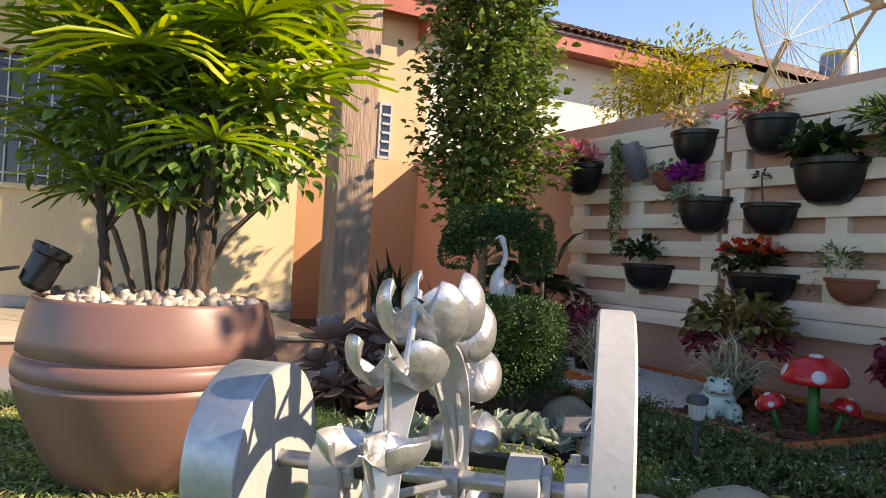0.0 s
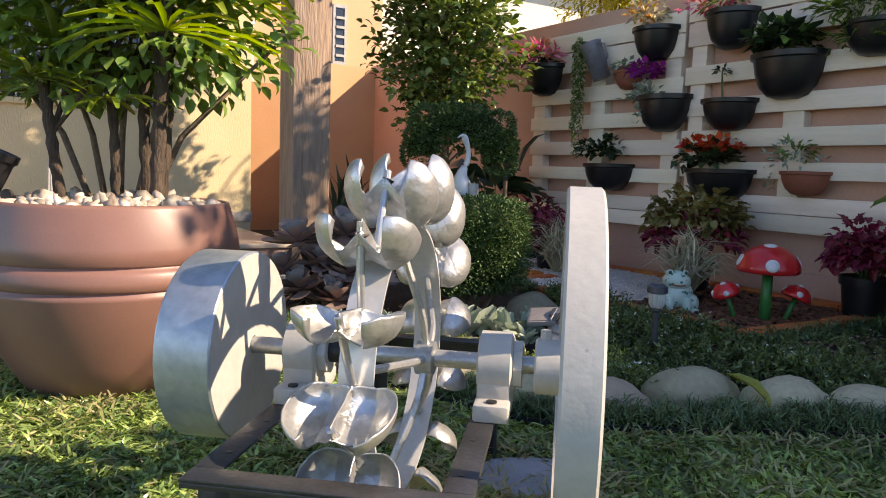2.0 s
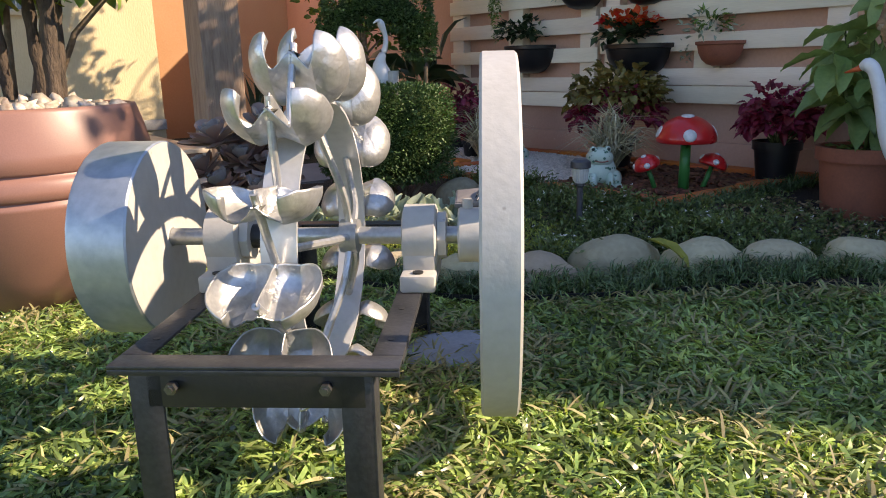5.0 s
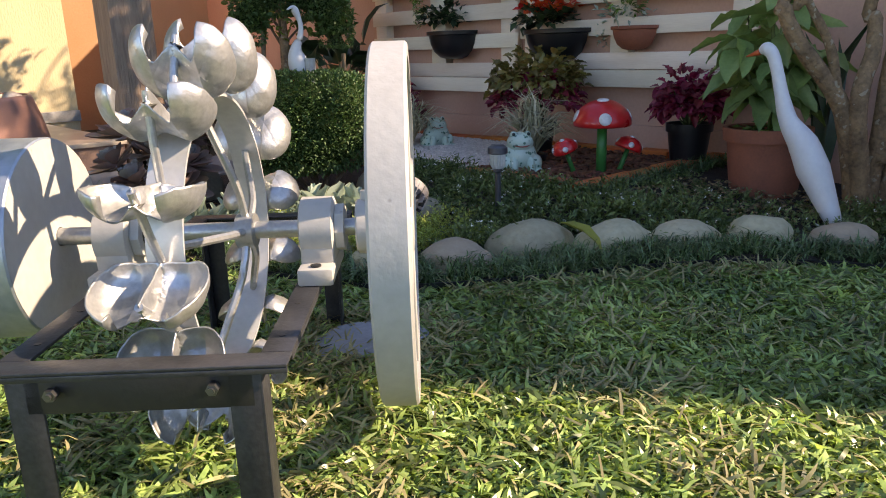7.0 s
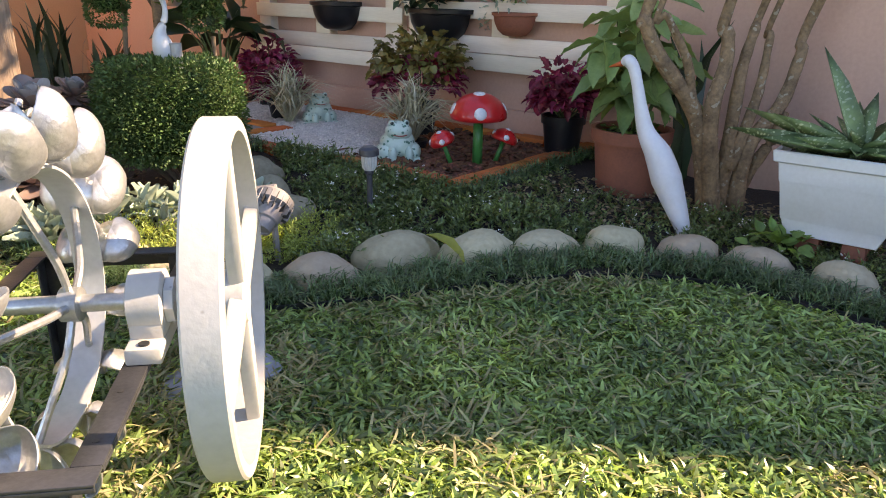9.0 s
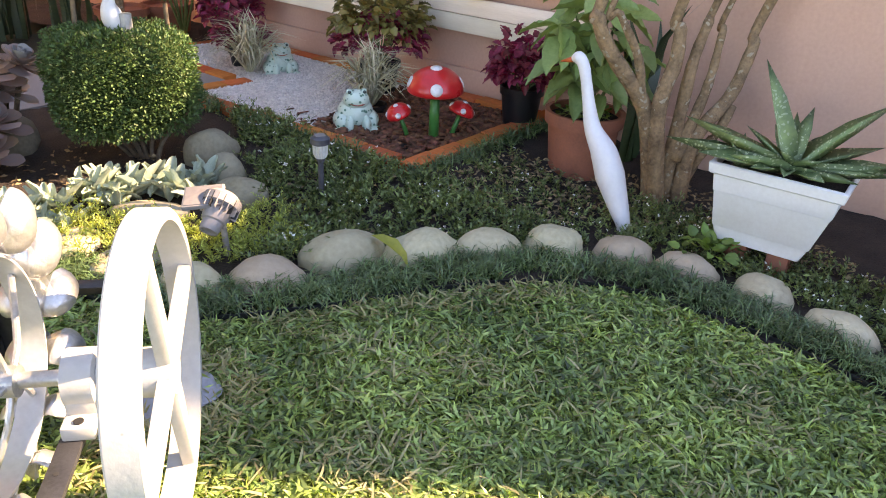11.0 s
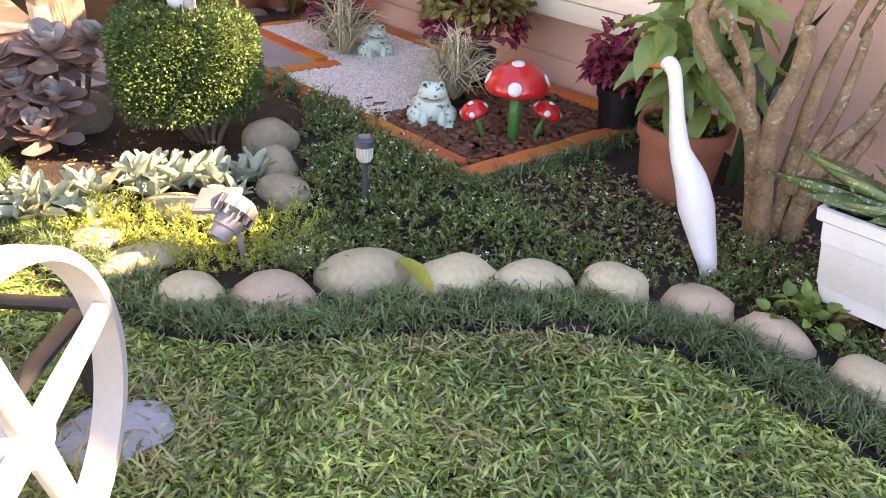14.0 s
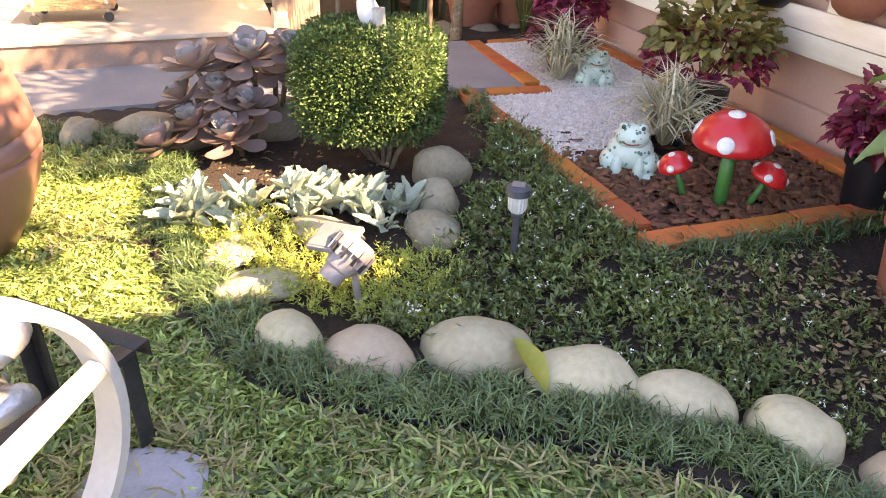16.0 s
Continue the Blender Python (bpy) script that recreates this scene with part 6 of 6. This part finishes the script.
leafy("hydrangea", pose(2.63, 3.17, 0.32), "hydrangea with large soft green leaves in a terracotta pot", [("broad_leaf", P, D, (0.17, 0.28), (0.085, 0.13), ROUND), ("yellow_leaf", P[20:23], [(0.5, -0.5, -0.6), (-0.4, -0.5, -0.7), (0.2, 0.4, -0.5)], (0.12, 0.18), (0.06, 0.08), ROUND)], stems=ST, stem_r=0.009)
leafy("dark_blade_plant", pose(2.97, 3.22, 0.02), "tall dark green blade leaves against the wall", [("dark_leaf", [(0.03 * i, 0.02 * i, 0) for i in range(5)], [(0.3 * math.sin(i * 2.3), 0.15 * math.cos(i * 2.3), 1) for i in range(5)], (0.8, 1.05), (0.07, 0.1), BLADE)])
P, D = dome(90, 0.15, 0.15, 0.05, (0, 0, 0.02), 0.3)
leafy("pot_weeds", pose(2.63, 3.17, 0.33), "small round-leaved weeds in a terracotta pot", [("lush", P, D, (0.03, 0.045), (0.025, 0.04), LEAF)])

tree = thing("multi_stem_tree", pose(2.87, 2.75, 0), "small multi-stemmed tree with pale blotched bark", "tree")
TR = [[(2.83, 2.72, -0.03), (2.74, 2.73, 0.35), (2.67, 2.75, 0.54), (2.45, 2.77, 0.8), (2.38, 2.78, 0.94), (2.4, 2.79, 1.03), (2.6, 2.6, 2.1)],
      [(2.71, 2.74, 0.42), (2.67, 2.74, 0.52), (2.6, 2.73, 0.75), (2.46, 2.73, 0.96), (2.44, 2.75, 1.03), (2.75, 2.5, 2.2)],
      [(2.82, 2.68, -0.03), (2.74, 2.69, 0.5), (2.8, 2.71, 0.73), (2.81, 2.73, 0.88), (2.81, 2.74, 1.04), (2.95, 2.4, 2.3)],
      [(2.88, 2.72, -0.03), (2.91, 2.73, 0.56), (2.94, 2.75, 0.74), (3.0, 2.77, 0.91), (3.05, 2.78, 1.04), (3.15, 2.3, 2.5)],
      [(2.9, 2.7, 0.23), (3.0, 2.71, 0.51), (3.05, 2.73, 0.67), (3.08, 2.75, 0.87), (3.12, 2.76, 1.04), (3.25, 2.2, 2.6)],
      [(2.95, 2.68, -0.03), (2.99, 2.69, 0.33), (3.18, 2.71, 0.55), (3.27, 2.73, 0.79), (3.34, 2.74, 1.04), (3.4, 2.0, 2.8)],
      [(2.99, 2.76, -0.03), (3.05, 2.72, 0.2), (3.12, 2.68, 0.36), (3.2, 2.7, 0.5)]]
for i, s_ in enumerate(TR):
    l_ = smooth_line([(x - 2.87, y - 2.75, z) for x, y, z in s_], 6)
    part("trunk", TB(l_, [max(0.016, (0.054, 0.033, 0.048, 0.04, 0.034, 0.046, 0.04)[i] - 0.0008 * j + 0.0015 * math.sin(j * 1.7 + i) + (0.008 * max(0, 1 - j / 4) if i != 1 else 0)) * 0.92 for j in range(len(l_))], 11), M["bark"], tree, smooth=True)
# unseen leaf clusters, added to cast shade on pot, path, porch and column
P, D = dome(900, 0.32, 0.3, 0.4, (0.62, -1.0, 3.2), 0.15, -1)
leaves("crown", spread(LEAF, P, D, RNG.uniform(0.06, 0.1, 900), RNG.uniform(0.03, 0.05, 900), name="crown"), M["camellia"], tree)
P, D = dome(3600, 0.9, 0.95, 0.45, (0.05, 1.1, 3.0), 0.1, -1)
leaves("crown", spread(LEAF, P, D, RNG.uniform(0.07, 0.11, 3600), RNG.uniform(0.035, 0.055, 3600), name="crown"), M["camellia"], tree)
P, D = dome(1200, 0.55, 0.55, 0.35, (0.05, 0.25, 2.9), 0.1, -1)
leaves("crown", spread(LEAF, P, D, RNG.uniform(0.07, 0.11, 1200), RNG.uniform(0.035, 0.055, 1200), name="crown"), M["camellia"], tree)
P, D = dome(2600, 0.6, 0.95, 0.5, (0.05, 2.0, 3.5), 0.1, -1)
leaves("crown", spread(LEAF, P, D, RNG.uniform(0.07, 0.11, 2600), RNG.uniform(0.035, 0.055, 2600), name="crown"), M["camellia"], tree)
# unseen limbs added to carry the shading clusters
part("limb", TB([(0.05, 1.0, 2.95), (0.05, 1.6, 3.3), (0.05, 2.4, 3.6)], [0.013, 0.011, 0.006], 7), M["bark"], tree, smooth=True)
part("limb", TB([(0.1, -0.15, 1.5), (0.1, 0.35, 2.2), (0.05, 1.0, 3.0)], [0.03, 0.024, 0.012], 8), M["bark"], tree, smooth=True)

PM = Matrix.Translation((2.60, 2.10, 0.0)) @ pose(0, 0, -0.02, 0, 0, -56.5) @ Matrix.Diagonal((0.89, 0.9, 1, 1))
pl = thing("trough_planter", PM, "white plastic tapered trough planter raised on bricks", "planter")


def trough(bm, rows, th=0.012):
    """Rows of (z, x0, x1, y0, y1): rectangular sections from bottom to rim."""
    rings = []
    for z, x0, x1, y0, y1 in rows:
        rings.append([bm.verts.new(c) for c in ((x0, y0, z), (x1, y0, z), (x1, y1, z), (x0, y1, z))])
    bm.faces.new(list(reversed(rings[0])))
    for a, b in zip(rings, rings[1:]):
        for j in range(4):
            bm.faces.new((a[j], a[(j + 1) % 4], b[(j + 1) % 4], b[j]))
    bm.faces.new(rings[-1])
    bmesh.ops.recalc_face_normals(bm, faces=bm.faces)
    bmesh.ops.bevel(bm, geom=list(bm.edges), offset=0.004, segments=1, affect="EDGES")
    return bm


part("body", trough(bmesh.new(), [(0.135, 0.08, 0.47, 0.05, 0.27), (0.20, 0.06, 0.5, 0.04, 0.28), (0.202, 0.055, 0.505, 0.036, 0.284), (0.36, 0.03, 0.555, 0.02, 0.3), (0.362, 0.026, 0.56, 0.016, 0.304), (0.44, 0.014, 0.572, 0.01, 0.31), (0.442, -0.005, 0.59, -0.01, 0.33), (0.49, -0.012, 0.598, -0.015, 0.335),
                                  (0.49, 0.012, 0.574, 0.01, 0.31), (0.45, 0.016, 0.57, 0.014, 0.305)]), M["planter_white"], pl)
part("soil", B((0.02, 0.02, 0.45), (0.565, 0.3, 0.462)), M["soil"], pl)
for x, y in ((0.13, 0.09), (0.33, 0.07), (0.13, 0.18), (0.33, 0.18)):
    solo("support_brick", B((x, y, -0.02), (x + 0.1, y + 0.09, 0.134), 0.006), M["terracotta"], PM, "orange brick under a white planter", "brick", "planter bricks")
P, D, L_ = [], [], []
# heading, rise and length of each leaf
for a, e, l_ in ((125, 52, 0.44), (15, 30, 0.5), (62, 44, 0.28), (178, 6, 0.56), (165, 14, 0.5), (192, 3, 0.46), (-8, 2, 0.5), (-26, -4, 0.42), (10, 12, 0.44), (250, -12, 0.26), (218, -8, 0.3), (285, -6, 0.28),
                 (-55, -8, 0.34), (150, 26, 0.28), (335, 8, 0.4), (205, 10, 0.36), (95, 16, 0.34), (40, 18, 0.34), (300, 22, 0.2), (235, 30, 0.2), (80, 30, 0.3), (186, 18, 0.42)):
    a, e = radians(a + 26), radians(max(e, 6))
    P.append((0.31, 0.15, 0.49 + 0.03 * math.sin(max(e, 0))))
    D.append((math.cos(a) * math.cos(e), math.sin(a) * math.cos(e), math.sin(e)))
    L_.append(l_)
for i in range(8):
    a, e = i * 2.4, radians(8 + 6 * i)
    P.append((0.1, 0.1, 0.47))
    D.append((math.cos(a) * math.cos(e), math.sin(a) * math.cos(e), math.sin(e)))
    L_.append(0.15)
ALOE = (np.array([[-0.4, 0, 0], [0.4, 0, 0], [0, 0, -0.05], [-0.5, 0.25, 0.06], [0, 0.25, -0.02], [0.5, 0.25, 0.06], [0, 0.25, -0.07], [-0.38, 0.6, 0.07], [0, 0.6, 0.01], [0.38, 0.6, 0.07], [0, 0.6, -0.03], [0, 1, 0.03]], float),
        [(0, 4, 3), (0, 1, 4), (1, 5, 4), (3, 4, 8, 7), (4, 5, 9, 8), (7, 8, 11), (8, 9, 11), (0, 3, 6, 2), (1, 2, 6, 5), (3, 7, 10, 6), (5, 6, 10, 9), (7, 11, 10), (9, 10, 11)])
al = thing("aloe", PM, "spotted aloe rosettes with pointed leaves in a trough", "succulent")
for p_, d_, l_ in zip(P, D, L_):
    leaves("leaf", spread(ALOE, np.array([p_]), np.array([d_]), l_ * random.uniform(0.95, 1.08), (0.035 + 0.16 * l_) * random.uniform(0.9, 1.15), roll=0.2, name="leaf"), M["aloe"], al, smooth=False)
fc = thing("tall_cactus", pose(3.05, 1.45, 0), "tall ribbed grey-green euphorbia stems behind planter", "cactus")
for i in range(3):
    part("stem", TB([(0.09 * i, 0.03 * i, -0.02), (0.1 * i + 0.02, 0.03 * i, 0.5), (0.11 * i + 0.05, 0.02 * i, 1.15)], [0.035, 0.033, 0.03], 6), M["aloe"], fc)
P, D = dome(45, 0.14, 0.12, 0.08, (0, 0, 0.06), 0.2)
leafy("weeds", pose(2.62, 2.02, 0.02), "low bright green weeds at the planter foot", [("lush", P, D, (0.04, 0.07), (0.032, 0.055), ROUND)])

# ---- solar lamp, spotlight, succulents ----
sl = thing("solar_stake_lamp", pose(1.135, 3.05, 0), "black solar stake lamp with ribbed clear lens", "lamp")
part("cap", LT([(0.0, 0.372), (0.032, 0.37), (0.046, 0.36), (0.047, 0.334), (0.04, 0.33), (0, 0.33)], 24), M["lamp_cap"], sl)
part("panel", B((-0.024, -0.024, 0.3721), (0.024, 0.024, 0.3745)), M["solar"], sl)
bm = LT([(0.036, 0.329), (0.034, 0.28), (0.024, 0.262), (0, 0.26)], 32)
for v in bm.verts:
    a = math.atan2(v.co.y, v.co.x)
    v.co.x *= 1 + 0.05 * math.cos(a * 16)
    v.co.y *= 1 + 0.05 * math.cos(a * 16)
part("lens", bm, M["lamp_lens"], sl, "ribbed clear lens")
part("stake", LT([(0.014, -0.02), (0.014, 0.24), (0.022, 0.25), (0.022, 0.262)], 14), M["lamp_cap"], sl)

gs = thing("solar_spotlight", pose(0.63, 2.62, 0.0), "faded grey solar spotlight with finned head and panel", "spotlight")
gm = Matrix.Translation((0.005, 0, 0.25)) @ Vector((-0.5, -0.62, -0.6)).to_track_quat("Z", "Y").to_matrix().to_4x4()
hd = part("head", LT([(0.0, -0.055), (0.055, -0.055), (0.078, -0.035), (0.078, 0.0), (0.06, 0.012), (0.05, 0.07), (0.042, 0.075), (0.042, 0.1), (0.038, 0.118), (0.03, 0.118), (0.03, 0.11), (0, 0.11)], 32, gm), M["spot_grey"], gs)
# grey fins alternate with dark strips painted as the shade in the slits
for i in range(20):
    part("fin_slit", B((0.053, -0.0022, -0.03), (0.0795 if i % 2 == 0 else 0.0785, 0.0022, 0.035), 0.001, gm @ Matrix.Rotation(2 * math.pi * i / 20, 4, "Z")), M["frame_dark"] if i % 2 else M["spot_grey"], hd)
pmx = Matrix.Translation((-0.05, 0.02, 0.29)) @ pose(0, 0, 0, 16, -6, -14)
pn = part("panel", B((-0.085, -0.065, -0.011), (0.075, 0.065, 0.009), 0.004, pmx), M["spot_grey"], gs)
part("cell_sheet", B((-0.077, -0.057, 0.0095), (0.067, 0.057, 0.0115), 0.0, pmx), M["solar"], pn)
part("bracket", TB([(-0.03, 0.02, 0.28), (0.0, 0.01, 0.25), (0.01, 0.0, 0.255)], 0.016, 8), M["spot_grey"], gs)
part("stake", TB([(0.005, 0.01, 0.24), (0.02, 0.03, -0.03)], 0.013, 8), M["spot_grey"], gs)

ECH = []
for mt in ("echeveria", "echeveria_core"):
    me = scatter_mesh("leaf", SUCC[0], SUCC[1], np.zeros((1, 3)), np.eye(3)[None], np.ones((1, 3)))
    me.materials.append(M[mt])
    ECH.append(me)
for x, y, z, s, tilt in ((-0.64, 3.93, 0.42, 0.17, 20), (-0.38, 4.02, 0.46, 0.19, -10), (-0.2, 4.09, 0.5, 0.13, -25), (-0.35, 3.87, 0.25, 0.15, -10), (-0.59, 3.78, 0.17, 0.16, 25), (-0.4, 3.76, 0.12, 0.18, 5), (-0.74, 3.7, 0.07, 0.17, 35), (-0.52, 4.1, 0.36, 0.16, 0), (-0.3, 4.12, 0.36, 0.14, -20), (-0.7, 3.88, 0.26, 0.14, 30), (-0.5, 3.9, 0.3, 0.15, 10)):
    t_ = thing("echeveria", pose(x, y, z, 14 - abs(tilt) * 0.3, -tilt * 0.8, 0), "large brown-pink echeveria rosette with grey heart", "succulent", "echeverias")
    for i in range(25):
        nm, mt = ("heart_leaf", 1) if i > 14 else ("leaf", 0)
        a, e = i * 2.4, -12 + 88 * (i / 24) ** 0.9 + random.uniform(-7, 7)
        ln = s * 1.15 * (1.0 - 0.62 * (i / 24) ** 1.2) * random.uniform(0.85, 1.12)
        o = new(nm, ECH[mt])
        o.parent = t_
        o.matrix_local = Matrix.Translation((0, 0, 0.035 * i / 24)) @ pose(0, 0, 0, e, 0, math.degrees(a) - 90) @ Matrix.Diagonal((ln * 0.66, ln, ln * 0.7, 1))
    part("stem", TB([(0, 0, 0), (0.02, 0.03, -z * 0.6), (0.0, 0.05, -z - 0.01)], 0.014, 7), M["twig"], t_)

for x, y, n, s in ((-0.22, 3.05, 26, 0.19), (-0.05, 3.2, 24, 0.16), (0.12, 3.33, 24, 0.17), (0.3, 3.3, 26, 0.17), (0.45, 3.28, 24, 0.16), (0.6, 3.36, 22, 0.15), (-0.12, 3.08, 20, 0.15), (0.4, 3.42, 20, 0.15), (0.2, 3.42, 18, 0.14), (0.55, 3.2, 14, 0.1), (-0.35, 3.25, 14, 0.12), (0.2, 3.2, 14, 0.11), (0.02, 3.02, 12, 0.1)):
    P, D = [], []
    for i in range(int(n * 1.15)):
        a, e = i * 2.4, radians(random.uniform(12, 78))
        P.append((random.gauss(0, 0.03), random.gauss(0, 0.03), random.uniform(0.01, 0.05)))
        D.append((math.cos(a) * math.cos(e), math.sin(a) * math.cos(e), math.sin(e)))
    leafy("lambs_ear", pose(x, y, 0.02), "silver-green woolly lamb's ear plant", [("lambs_ear", P, D, (s * 0.5, s * 1.08), (s * 0.26, s * 0.4), WOOLLY)], group="lamb's ear plants")

# trolley wheels and legs on the porch
pf = thing("rolling_stand", HOUSE @ Matrix.Translation((0.55, 6.1, 0.225)), "low metal stand with castors on the porch", "stand")
for x in (-0.25, 0.25):
    for y in (-0.2, 0.2):
        part("castor", LT([(0.0, -0.012), (0.035, -0.012), (0.035, 0.012), (0, 0.012)], 14, Matrix.Translation((x, y, 0.036)) @ Matrix.Rotation(radians(90), 4, "X")), M["frame_dark"], pf)
        part("leg", TB([(x, y, 0.07), (x * 0.9, y * 0.9, 0.6)], 0.012, 6), M["window_frame"], pf)
part("shelf", B((-0.3, -0.24, 0.1), (0.3, 0.24, 0.13), 0.004), M["bark"], pf)
